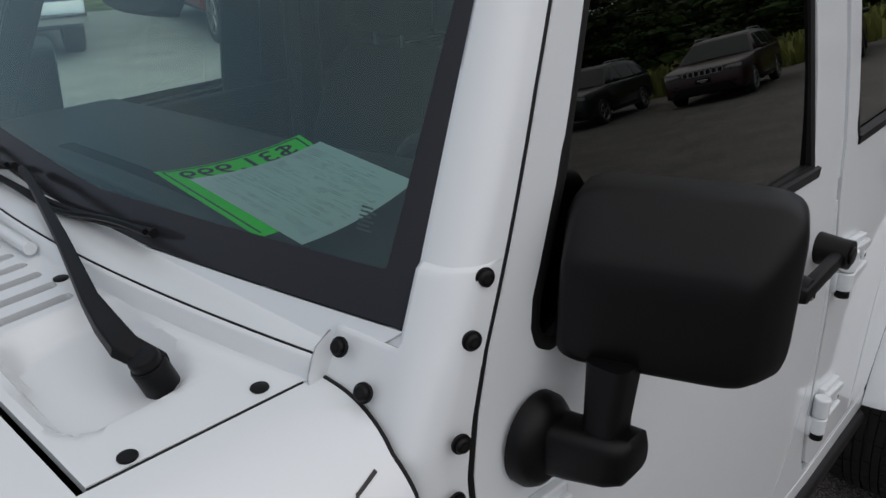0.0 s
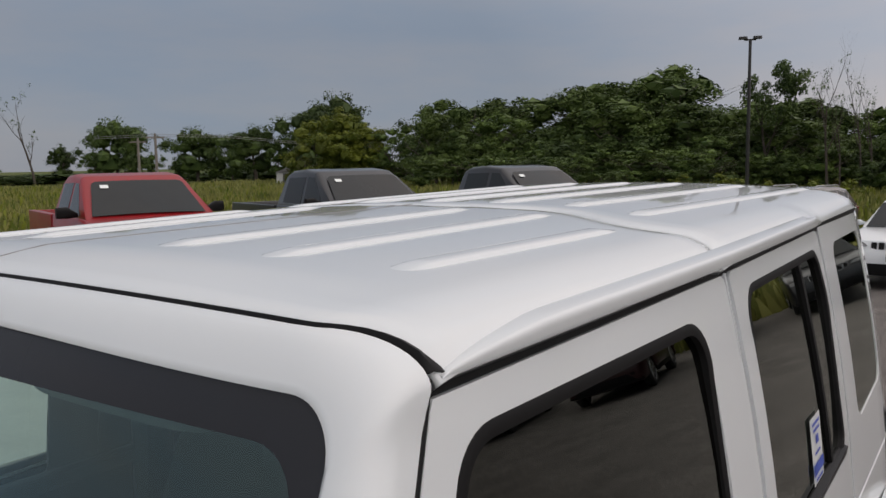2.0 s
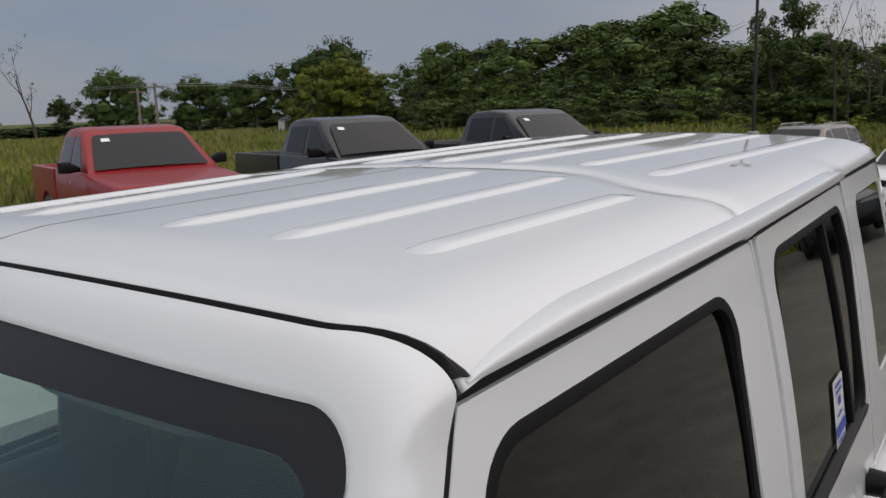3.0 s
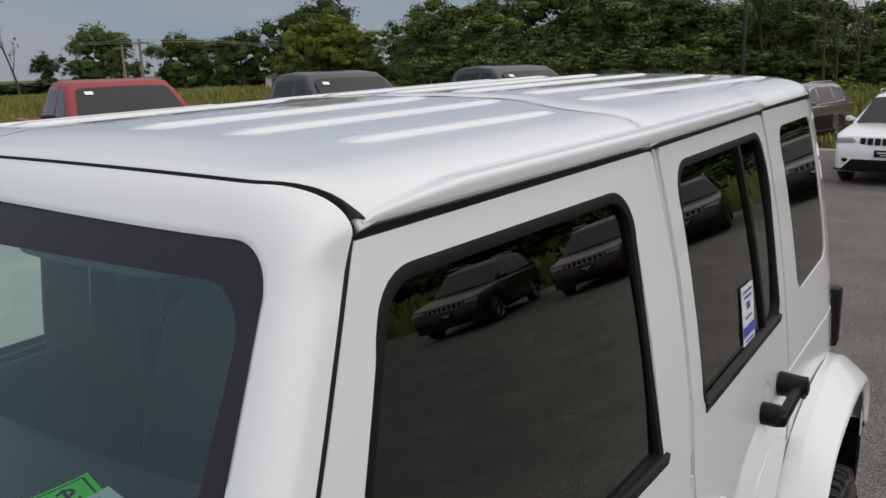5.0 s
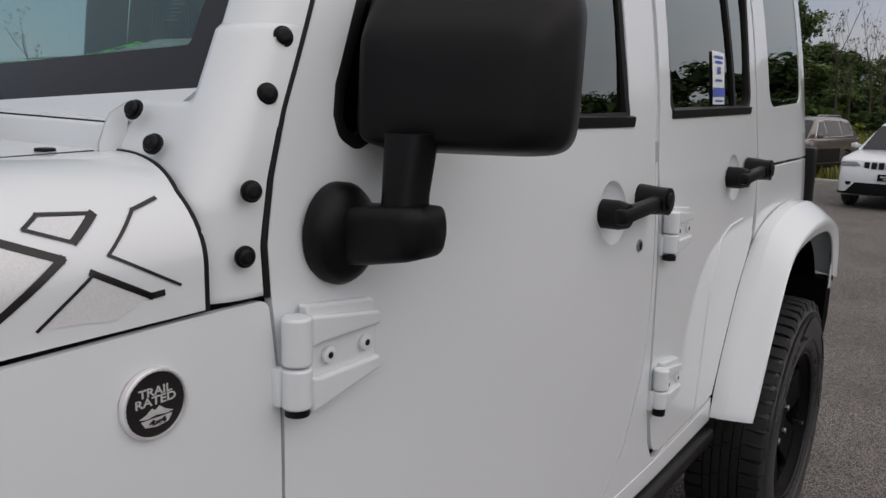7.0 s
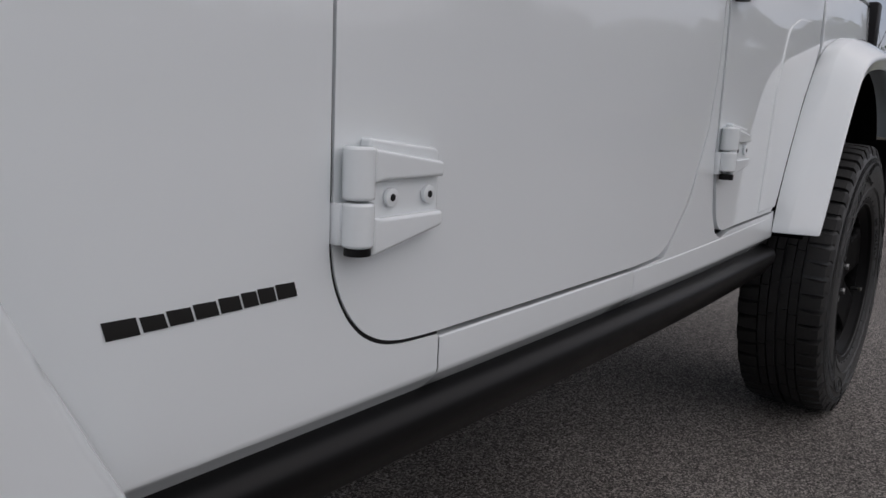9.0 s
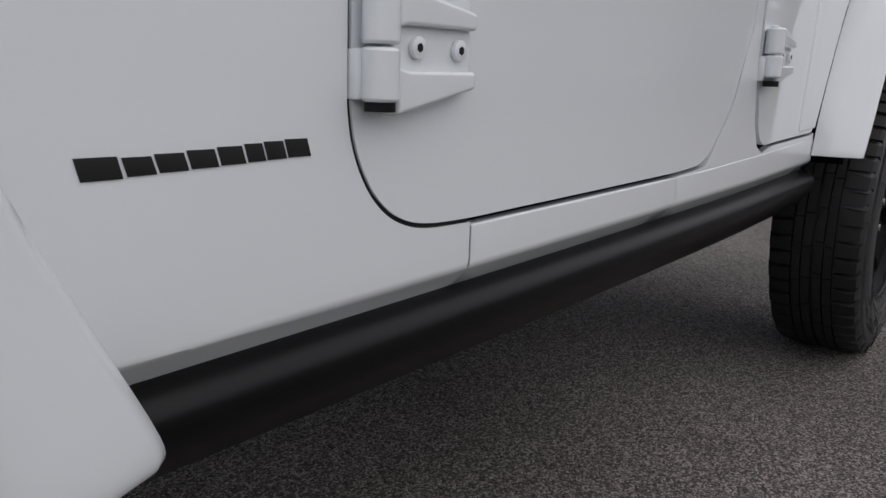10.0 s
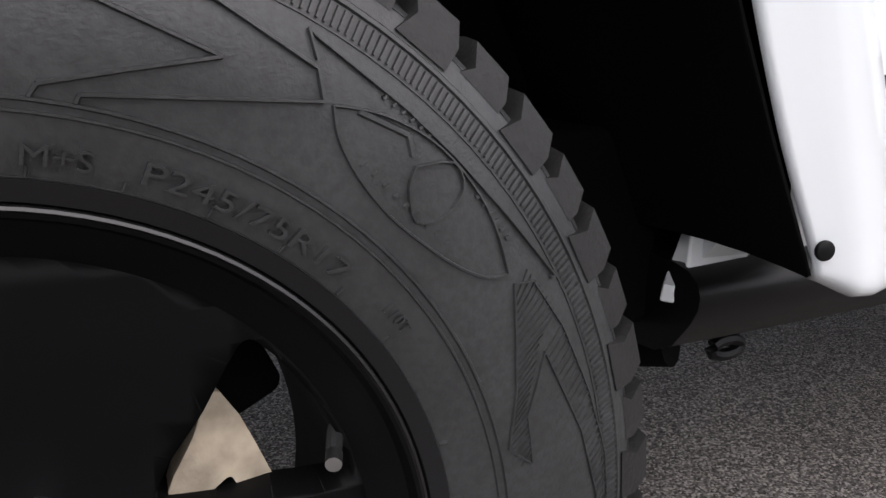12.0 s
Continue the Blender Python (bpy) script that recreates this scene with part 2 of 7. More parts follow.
M = dict(
    white=mat("white_paint", (0.745, 0.783, 0.800), 0.42, coat=1.0, var=0.012, scale=2.0, coat_rough=0.010),
    plastic=mat("black_textured_plastic", (0.0020, 0.0020, 0.0025), 0.44, var=0.2, scale=9, bump=0.0001, bscale=900, spec=0.24),
    plastic2=mat("dark_satin_coating", (0.004, 0.004, 0.0045), 0.36, spec=0.22, var=0.15, scale=5, bump=0.0002, bscale=700),
    rubber=mat("tyre_rubber", (0.027, 0.0285, 0.029), 0.43, var=0.25, scale=14, bump=0.0003, bscale=500, fine=0.2, fscale=220, spec=0.55),
    tread=mat("dusty_tread_rubber", (0.009, 0.0089, 0.0089), 0.60, var=0.3, scale=18, bump=0.0006, bscale=300, fine=0.25, fscale=160),
    seal=mat("black_rubber_seal", (0.006, 0.006, 0.0065), 0.55, var=0.1, spec=0.25),
    # near-black for recessed and underside parts, with their shade in the colour
    void=mat("recess_shade_black", (0.0022, 0.0022, 0.0025), 0.9, var=0.3, spec=0.06),
    frit=mat("black_glass_border", (0.024, 0.025, 0.029), 0.18, var=0.03, spec=0.33),
    rim=mat("black_wheel_paint", (0.0035, 0.0035, 0.0038), 0.5, spec=0.08, coat=0.0, var=0.15, scale=20),
    lip=mat("machined_wheel_lip", (0.06, 0.06, 0.06), 0.35, metal=1.0, var=0.1),
    chrome=mat("bright_chrome", (0.62, 0.62, 0.63), 0.12, metal=1.0, var=0.05),
    steel=mat("brushed_steel", (0.42, 0.42, 0.42), 0.32, metal=1.0, var=0.1, scale=30),
    caliper=mat("cast_iron_with_dust", (0.36, 0.31, 0.235), 0.75, metal=0.1, var=0.5, scale=30, bump=0.001, bscale=120),
    dash=mat("grey_black_dashboard", (0.050, 0.052, 0.054), 0.55, var=0.15, scale=4, bump=0.0001, bscale=300),
    cloth=mat("dark_seat_cloth", (0.065, 0.067, 0.070), 0.9, var=0.12, scale=4),
    lining=mat("grey_roof_lining", (0.10, 0.10, 0.10), 0.9, var=0.1),
    trim=mat("dark_interior_trim", (0.050, 0.053, 0.055), 0.6, var=0.15),
    green=mat("fluorescent_green_paper", (0.12, 0.98, 0.03), 0.6, var=0.04),
    paper=mat("white_paper", (0.90, 0.95, 0.93), 0.4, coat=1.0, coat_rough=0.14, var=0.03, scale=5),
    ink=mat("black_ink", (0.012, 0.012, 0.012), 0.6, var=0.1),
    grey_ink=mat("grey_print", (0.60, 0.66, 0.64), 0.7, var=0.25, scale=40),
    blue_ink=mat("blue_print", (0.06, 0.10, 0.45), 0.6, var=0.1),
    silver=mat("silver_halftone_vinyl", (0.70, 0.72, 0.735), 0.4, coat=1.0, var=0.015, fine=0.05, fscale=500),
    pewter=mat("bright_cast_metal", (0.80, 0.80, 0.81), 0.42, metal=0.55, var=0.06, scale=40),
    decal=mat("black_vinyl", (0.010, 0.010, 0.010), 0.35, var=0.1),
    red=mat("red_paint", (0.27, 0.006, 0.010), 0.45, coat=0.35, var=0.05, scale=2),
    grey=mat("dark_grey_metallic_paint", (0.024, 0.025, 0.028), 0.35, metal=0.3, coat=0.5, var=0.05),
    blue=mat("dark_blue_metallic_paint", (0.035, 0.060, 0.16), 0.35, metal=0.3, coat=1.0, var=0.05),
    black=mat("black_paint", (0.008, 0.008, 0.009), 0.3, coat=0.35, var=0.05),
    maroon=mat("dark_maroon_paint", (0.035, 0.009, 0.011), 0.3, coat=0.35, var=0.05),
    brown=mat("brown_grey_paint", (0.15, 0.13, 0.115), 0.3, metal=0.4, coat=1.0, var=0.05),
    lamp_red=mat("red_lens", (0.22, 0.012, 0.012), 0.15, coat=1.0, var=0.1),
    lamp_clear=mat("clear_lamp_lens", (0.20, 0.205, 0.21), 0.12, coat=1.0, var=0.2, scale=30),
    wsglass=glass("windshield_glass", (0.76, 1.0, 0.96), ior=1.60, gloss=(0.80, 1.0, 0.97)),
    tint=glass("dark_privacy_glass", (0.020, 0.022, 0.021), ior=1.62, gloss=(0.96, 1.0, 0.94)),
    sideglass=glass("lightly_tinted_glass", (0.52, 0.56, 0.54)),
    rightglass=glass("clear_side_glass", (0.93, 0.98, 0.96)),
    carglass=mat("dark_car_glass", (0.020, 0.023, 0.024), 0.06, var=0.05, spec=0.35),
    asphalt=ground_mat("rolled_asphalt", (0.041, 0.039, 0.036), (0.37, 0.34, 0.315), 260, 0.0025, 0.18, 0.85),
    concrete=ground_mat("light_concrete", (0.36, 0.355, 0.325), (0.45, 0.44, 0.40), 180, 0.0006, 0.12),
    grass=ground_mat("rough_meadow", (0.060, 0.085, 0.022), (0.17, 0.18, 0.06), 3.0, 0.05, 0.4, 0.95),
    soil=ground_mat("bare_reddish_soil", (0.11, 0.06, 0.045), (0.17, 0.10, 0.075), 8.0, 0.03, 0.2, 0.95),
    blade=leaf_mat("meadow_blades", (0.105, 0.125, 0.030), (0.30, 0.29, 0.085), 0.2),
    leaf=leaf_mat("dark_green_leaves", (0.026, 0.047, 0.013), (0.092, 0.138, 0.032)),
    leaf2=leaf_mat("yellow_green_leaves", (0.060, 0.085, 0.010), (0.17, 0.19, 0.022)),
    leaf3=leaf_mat("mid_green_leaves", (0.032, 0.058, 0.013), (0.118, 0.170, 0.036)),
    bark=mat("grey_brown_bark", (0.075, 0.062, 0.052), 0.9, var=0.3, scale=8, bump=0.01, bscale=30),
    pole=mat("dark_bronze_pole", (0.020, 0.019, 0.019), 0.45, var=0.1),
    wood=mat("weathered_pole_wood", (0.20, 0.18, 0.16), 0.9, var=0.2),
    lead=mat("dull_wire", (0.25, 0.25, 0.25), 0.6, var=0.1),
    shed=mat("pale_siding", (0.55, 0.56, 0.56), 0.7, var=0.06),
    roofing=mat("grey_roofing", (0.16, 0.16, 0.165), 0.8, var=0.1),
)

# ---- building helpers ----
def thing(name, label, category, group="", kind=""):
    ob = new(name)
    ob.empty_display_size = 0.2
    return tagged(ob, label, category, group, kind)


def part(name, bm, material, parent, label="", angle=35, bevel=0.0, solid=0.0, seg=2):
    """Links a bmesh as one mesh object under a thing or a part."""
    me = bpy.data.meshes.new(name)
    bm.to_mesh(me)
    bm.free()
    for p in me.polygons:
        p.use_smooth = True
    me.set_sharp_from_angle(angle=radians(angle))
    me.materials.append(M[material])
    ob = new(name, me)
    if parent is not None:
        ob.parent = parent
    if label:
        ob["label"] = label
    if solid:
        s = ob.modifiers.new("solid", "SOLIDIFY")
        s.thickness, s.offset = solid, -1
    if bevel:
        b = ob.modifiers.new("bevel", "BEVEL")
        b.width, b.segments, b.limit_method, b.angle_limit = bevel, seg, "ANGLE", radians(40)
    if solid or bevel:
        w = ob.modifiers.new("normals", "WEIGHTED_NORMAL")
        w.keep_sharp = True
    return ob


def fillet(pts, n=6):
    """A closed outline; a third number on a point rounds that corner by a radius."""
    out = []
    k = len(pts)
    for i in range(k):
        p = Vector(pts[i][:2])
        r = pts[i][2] if len(pts[i]) > 2 else 0
        if not r:
            out.append(p)
            continue
        a, b = Vector(pts[i - 1][:2]) - p, Vector(pts[(i + 1) % k][:2]) - p
        la, lb = a.length, b.length
        a.normalize(), b.normalize()
        half = a.angle(b) / 2
        d = min(r / math.tan(half), la * 0.49, lb * 0.49)
        r = d * math.tan(half)
        c = p + (a + b).normalized() * (r / math.sin(half))
        v0, v1 = p + a * d - c, p + b * d - c
        sweep = v0.angle_signed(v1)
        for j in range(n + 1):
            an = -sweep * j / n
            out.append(c + Vector((v0.x * math.cos(an) - v0.y * math.sin(an), v0.x * math.sin(an) + v0.y * math.cos(an))))
    return out


def sheet(outline, holes, place, out, step=0.08, n=6, creases=()):
    """A curved panel: a flat outline with holes, cut into a grid and laid on the surface place(u, v)."""
    bm = bmesh.new()
    loops = [fillet(outline, n)] + [fillet(h, n) for h in holes]
    edges = []
    for lp in loops:
        vs = [bm.verts.new((p.x, p.y, 0)) for p in lp]
        edges += [bm.edges.new((vs[i], vs[(i + 1) % len(vs)])) for i in range(len(vs))]
    bmesh.ops.triangle_fill(bm, use_beauty=True, use_dissolve=False, edges=edges)
    bmesh.ops.dissolve_limit(bm, angle_limit=0.01, verts=[], edges=[e for e in bm.edges if len(e.link_faces) == 2])
    xs, ys = [p.x for p in loops[0]], [p.y for p in loops[0]]
    for axis, lo, hi in ((0, min(xs), max(xs)), (1, min(ys), max(ys))):
        cuts = max(1, int((hi - lo) / step))
        for i in range(1, cuts):
            co, no = [0, 0, 0], [0, 0, 0]
            co[axis], no[axis] = lo + (hi - lo) * i / cuts, 1
            bmesh.ops.bisect_plane(bm, geom=bm.verts[:] + bm.edges[:] + bm.faces[:], plane_co=co, plane_no=no)
    for co, no in creases:
        bmesh.ops.bisect_plane(bm, geom=bm.verts[:] + bm.edges[:] + bm.faces[:], plane_co=(*co, 0), plane_no=(*no, 0))
    for v in bm.verts:
        v.co = place(v.co.x, v.co.y)
    bm.normal_update()
    big = max(bm.faces, key=lambda f: f.calc_area())
    bmesh.ops.recalc_face_normals(bm, faces=bm.faces[:])
    bm.normal_update()
    if big.normal.dot(Vector(out)) < 0:
        bmesh.ops.reverse_faces(bm, faces=bm.faces[:])
    return bm


def loft(rings, closed=True, caps=True):
    """A skin over rings of points, each with as many points as the rest."""
    bm = bmesh.new()
    vs = [[bm.verts.new(p) for p in r] for r in rings]
    k = len(vs[0])
    for a, b in zip(vs, vs[1:]):
        for i in range(k if closed else k - 1):
            bm.faces.new((a[i], a[(i + 1) % k], b[(i + 1) % k], b[i]))
    if caps and closed:
        bm.faces.new(vs[0][::-1])
        bm.faces.new(vs[-1])
    bmesh.ops.recalc_face_normals(bm, faces=bm.faces[:])
    return bm


def box(x0, x1, y0, y1, z0, z1, bevel=0.0, seg=2):
    bm = bmesh.new()
    bmesh.ops.create_cube(bm, size=1)
    for v in bm.verts:
        v.co = Vector(((x0 + x1) / 2 + v.co.x * (x1 - x0), (y0 + y1) / 2 + v.co.y * (y1 - y0), (z0 + z1) / 2 + v.co.z * (z1 - z0)))
    if bevel:
        bmesh.ops.bevel(bm, geom=bm.edges[:], offset=bevel, segments=seg, affect="EDGES", profile=0.5)
    return bm


def tube(pts, r, n=8, taper=None, caps=True):
    """A round bar along points; taper gives the radius at each."""
    pts = [Vector(p) for p in pts]
    rings = []
    for i, p in enumerate(pts):
        d = (pts[min(i + 1, len(pts) - 1)] - pts[max(i - 1, 0)]).normalized()
        a = d.cross(Vector((0, 0, 1)) if abs(d.z) < 0.9 else Vector((1, 0, 0))).normalized()
        b = d.cross(a)
        rad = taper[i] if taper else r
        rings.append([p + (a * math.cos(t) + b * math.sin(t)) * rad for t in [2 * math.pi * j / n for j in range(n)]])
    return loft(rings, True, caps)


def disc(c, axis, r, depth, n=20, bevel=0.0, r2=None):
    """A short round piece whose base lies at c and which points along axis."""
    bm = bmesh.new()
    bmesh.ops.create_cone(bm, cap_ends=True, segments=n, radius1=r, radius2=r if r2 is None else r2, depth=depth)
    if bevel:
        bmesh.ops.bevel(bm, geom=[e for e in bm.edges if len(e.link_faces) == 2 and e.calc_face_angle() > 1], offset=bevel, segments=2, affect="EDGES", profile=0.5)
    rot = Vector((0, 0, 1)).rotation_difference(Vector(axis)).to_matrix().to_4x4()
    bm.transform(Matrix.Translation(c) @ rot @ Matrix.Translation((0, 0, depth / 2)))
    return bm


def revolve(profile, axis_y=True, n=64):
    """A ring turned about the y axis from (radius, y) points."""
    rings = []
    for j in range(n):
        a = 2 * math.pi * j / n
        rings.append([Vector((r * math.cos(a), y, r * math.sin(a))) for r, y in profile])
    bm = bmesh.new()
    vs = [[bm.verts.new(p) for p in r] for r in rings]
    k = len(profile)
    for j in range(n):
        for i in range(k - 1):
            bm.faces.new((vs[j][i], vs[(j + 1) % n][i], vs[(j + 1) % n][i + 1], vs[j][i + 1]))
    bmesh.ops.recalc_face_normals(bm, faces=bm.faces[:])
    return bm


def merge(bms):
    out = bmesh.new()
    for b in bms:
        me = bpy.data.meshes.new("tmp")
        b.to_mesh(me)
        b.free()
        out.from_mesh(me)
        bpy.data.meshes.remove(me)
    return out


def text_mesh(body, size, depth=0.0, bold=0.0):
    """Letters of the built-in font as a bmesh in the xy plane; bold swells their strokes."""
    cu = bpy.data.curves.new("letters", "FONT")
    cu.body, cu.size, cu.extrude, cu.offset = body, size, depth, bold
    cu.align_x, cu.align_y = "CENTER", "CENTER"
    cu.resolution_u = 3
    ob = bpy.data.objects.new("letters", cu)
    scene.collection.objects.link(ob)
    me = bpy.data.meshes.new_from_object(ob.evaluated_get(bpy.context.evaluated_depsgraph_get()))
    bpy.data.objects.remove(ob)
    bm = bmesh.new()
    bm.from_mesh(me)
    bpy.data.meshes.remove(me)
    return bm


def sm(t):
    t = max(0.0, min(1.0, t))
    return t * t * (3 - 2 * t)

# ---- the white off-road wagon; x runs to its tail, y to its right, the front axle at x = 0 ----
BELT = 1.30


def half(x, z):
    """Half the body's width."""
    b = 0.795 - 0.054 * max(0.0, (2.0 - x) / 1.3) ** 1.3
    full = b
    if z > 1.0:
        b -= 0.022 * ((min(z, 1.32) - 1.0) / 0.32) ** 2
    if z > 1.12:
        w = 0.045 + 0.16 * (1 - sm((x - 0.95) / 0.15))
        top = 0.684 - 0.022 * max(0.0, (1.9 - x) / 0.7)
        k = (z - 1.32) / 0.52
        up = (full - 0.022) * (1 - k) + top * k + 0.039 * k * (1 - k)
        b = b + (up - b) * sm((z - BELT - 0.03 + w) / w)
    if x > 3.2:
        b -= 0.9 * (x - 3.2) ** 1.6
    return b


def skin(s, off=0.0):
    return lambda x, z: Vector((x, s * (half(x, z) + off), z))


def roof_e(x):
    """Half the roof's width at its gutter."""
    return half(x, 1.826) + 0.006 - 0.010 * sm((x - 2.60) / 0.05)


def roof_seam(y):
    """Where the roof meets the windshield frame: straight across, running back round the corner."""
    c = max(0.0, min(1.0, (abs(y) - 0.560) / 0.105))
    return 1.152 + 0.023 * (1 - (1 - c) ** 2)


def roof_z(x, y):
    g = 1.832 + 0.0143 * (x - 1.17)
    a = abs(y)
    top = 1.874 + 0.0145 * (x - 1.17) + (0.008 + 0.016 * sm((x - 1.15) / 0.14)) * (1 - (min(a, 0.66) / 0.62) ** 2)
    e = roof_e(x) - 0.105
    if a > e:
        k = min(1.0, (a - e) / 0.105)
        top -= (top - g) * (1 - math.sqrt(max(0.0, 1 - k * k)))
    return top


def ws(y, z, off=0.0):
    """The windshield's plane, slightly bowed."""
    return Vector((0.902 + 0.49 * (z - 1.375) - 0.02 * (1 - (y / 0.66) ** 2) + off, y, z))


wagon = thing("off_road_wagon", "white four-door off-road wagon with black mirrors, on asphalt", "car")
FRONT_GAP = [(0.931, 0.70), (0.931, 1.04), (0.922, 1.16), (0.924, 1.22), (0.940, 1.29), (0.962, 1.357), (1.003, 1.447), (1.075, 1.608), (1.125, 1.711), (1.173, 1.806)]


def door_handle(door, s, x, z):
    y = s * half(x, z - 0.06)
    p = part("door_handle", box(x - 0.012, x + 0.20, y - 0.012, y + 0.012, z - 0.008, z + 0.020, 0.008), "plastic", door, "black plastic pull handle")
    h = p.data
    bm = bmesh.new()
    bm.from_mesh(h)
    for v in bm.verts:
        k = (v.co.x - x) / 0.19
        v.co.y += s * (0.040 + 0.010 * math.sin(math.pi * max(0, min(1, k))))
        v.co.z += 0.012 * k
    bm.to_mesh(h)
    bm.free()
    part("handle_foot", loft([[Vector((x + 0.016 + a * 0.022, y + s * d, z + 0.006 + b * (0.026 if d < 0.03 else 0.021))) for a, b in [(math.cos(t), math.sin(t)) for t in [math.pi * i / 8 for i in range(16)]]] for d in (-0.004, 0.028, 0.046)]), "plastic", p, angle=50)
    part("handle_foot", loft([[Vector((x + 0.178 + a * 0.030, y + s * d, z + 0.018 + b * (0.030 if d < 0.03 else 0.026))) for a, b in [(math.cos(t), math.sin(t)) for t in [math.pi * i / 8 for i in range(16)]]] for d in (-0.004, 0.040, 0.056)]), "plastic", p, angle=50)
    part("push_button", disc((x + 0.178, y + s * 0.055, z + 0.018), (0, s, 0), 0.017, 0.006, 20, 0.002), "plastic2", p)


def dish_outline(x, z, r):
    return [(x + r * math.cos(2 * math.pi * i / 28), z + 1.06 * r * math.sin(2 * math.pi * i / 28)) for i in range(28)]


def handle_dish(door, s, x, z, r):
    """The hollow behind a door handle."""
    rows = []
    for k, dep in ((1.0, 0.0), (0.975, 0.0012), (0.93, 0.0042), (0.80, 0.0085), (0.55, 0.0118), (0.25, 0.0130), (0.02, 0.0132)):
        rows.append([Vector((u, s * (half(u, v) - dep), v)) for u, v in dish_outline(x, z, r * k)])
    bm = loft(rows, True, False)
    bm.normal_update()
    if max(bm.faces, key=lambda f: f.calc_area()).normal.y * s < 0:
        bmesh.ops.reverse_faces(bm, faces=bm.faces[:])
    part("handle_dish", bm, "white", door, "shallow dish behind the handle", angle=60)


def hinge(door, s, x, z, size=1.0, flip=1):
    """A bolted strap hinge: barrel of two knuckles on a pin, and a tapered strap with two pressed ribs."""
    y = s * half(x + 0.06, z)
    q = size
    strap = [(x + 0.024, z + 0.060 * q), (x + 0.112 * q + 0.025, z + 0.048 * q, 0.010), (x + 0.112 * q + 0.025, z - 0.038 * q, 0.008), (x + 0.024, z - 0.061 * q)]
    plate = sheet(strap, [], lambda u, v: Vector((u, y + s * 0.014, v)), (0, s, 0), 0.5)
    h = part("hinge", plate, "white", door, "white bolted door hinge", bevel=0.004, solid=0.016)
    for rib in ([(x + 0.022, z + 0.014 * q), (x + 0.022, z + 0.050 * q), (x + 0.110 * q + 0.025, z + 0.034 * q, 0.005), (x + 0.110 * q + 0.025, z + 0.018 * q, 0.004), (x + 0.036, z + 0.017 * q, 0.010)], [(x + 0.022, z - 0.059 * q), (x + 0.022, z - 0.018 * q), (x + 0.036, z - 0.021 * q, 0.010), (x + 0.110 * q + 0.025, z - 0.020 * q, 0.004), (x + 0.110 * q + 0.025, z - 0.036 * q, 0.005)]):
        part("strap_rib", sheet(rib, [], lambda u, v: Vector((u, y + s * 0.0235, v)), (0, s, 0), 0.5), "white", h, bevel=0.006, solid=0.0115, seg=3)
    for z0, z1 in ((z - 0.0005, z + 0.052), (z - 0.048, z - 0.0030)):
        part("knuckle", tube([(x + 0.006, y + s * 0.016, z0 if size == 1 else z + (z0 - z) * 0.85), (x + 0.006, y + s * 0.016, z1 if size == 1 else z + (z1 - z) * 0.85)], 0.0165, 20), "white", h, bevel=0.003)
    part("pin", tube([(x + 0.006, y + s * 0.016, z - 0.056), (x + 0.006, y + s * 0.016, z - 0.046)], 0.0135, 16), "plastic", h, "black pin cap")
    part("bracket", box(x - 0.012, x + 0.004, y + s * 0.001 - 0.006, y + s * 0.001 + 0.009, z - 0.047, z - 0.004, 0.003), "white", h)
    for dx in (0.053, 0.114):
        b = part("bolt", disc((x + dx * (0.9 if size < 1 else 1), y + s * 0.014, z - 0.001), (0, s, 0), 0.0100, 0.006, 20, 0.002), "white", h, "white star-head bolt")
        part("socket", disc((x + dx * (0.9 if size < 1 else 1), y + s * 0.0196, z - 0.001), (0, s, 0), 0.0042, 0.0008, 6), "seal", b)


def window_seal(door, s, outline, grow=0.012):
    """A rubber channel round a window opening."""
    ring = fillet(outline, 6)
    c = Vector((sum(p.x for p in ring) / len(ring), sum(p.y for p in ring) / len(ring)))
    rings = []
    for i, p in enumerate(ring):
        d = (ring[(i + 1) % len(ring)] - ring[i - 1]).normalized()
        nrm = Vector((d.y, -d.x))
        if nrm.dot(p - c) < 0:
            nrm = -nrm
        sec = []
        for u, w in ((0.002, -0.012), (0.002, 0.0005), (-0.004, 0.002), (-grow, -0.0005), (-grow, -0.012)):
            q = p + nrm * u
            sec.append(Vector((q.x, s * (half(q.x, q.y) + w), q.y)))
        rings.append(sec)
    bm = bmesh.new()
    vs = [[bm.verts.new(p) for p in r] for r in rings]
    for i in range(len(vs)):
        a, b = vs[i], vs[(i + 1) % len(vs)]
        for j in range(4):
            bm.faces.new((a[j], a[j + 1], b[j + 1], b[j]))
    bmesh.ops.recalc_face_normals(bm, faces=bm.faces[:])
    return part("window_seal", bm, "seal", door, "black rubber window channel")


def foot_curve(gap):
    """The front door's lower front corner, from the sill joint round to the hinge edge, moved out by a gap."""
    q = [Vector(p) for p in ((1.10, 0.5855), (1.060, 0.5858), (1.030, 0.5875), (1.004, 0.5930), (0.980, 0.6045), (0.960, 0.6230), (0.945, 0.6470), (0.9355, 0.6730), (0.9315, 0.7000))]
    out = []
    for i in range(len(q) - 1):
        a, b, c, d = q[max(i - 1, 0)], q[i], q[i + 1], q[min(i + 2, len(q) - 1)]
        for j in range(3):
            t = j / 3
            out.append(0.5 * (2 * b + (c - a) * t + (2 * a - 5 * b + 4 * c - d) * t * t + (3 * b - a - 3 * c + d) * t ** 3))
    out.append(q[-1])
    res = []
    for i, p in enumerate(out):
        d = (out[min(i + 1, len(out) - 1)] - out[max(i - 1, 0)]).normalized()
        res.append((p.x - d.y * gap, p.y + d.x * gap))
    return res


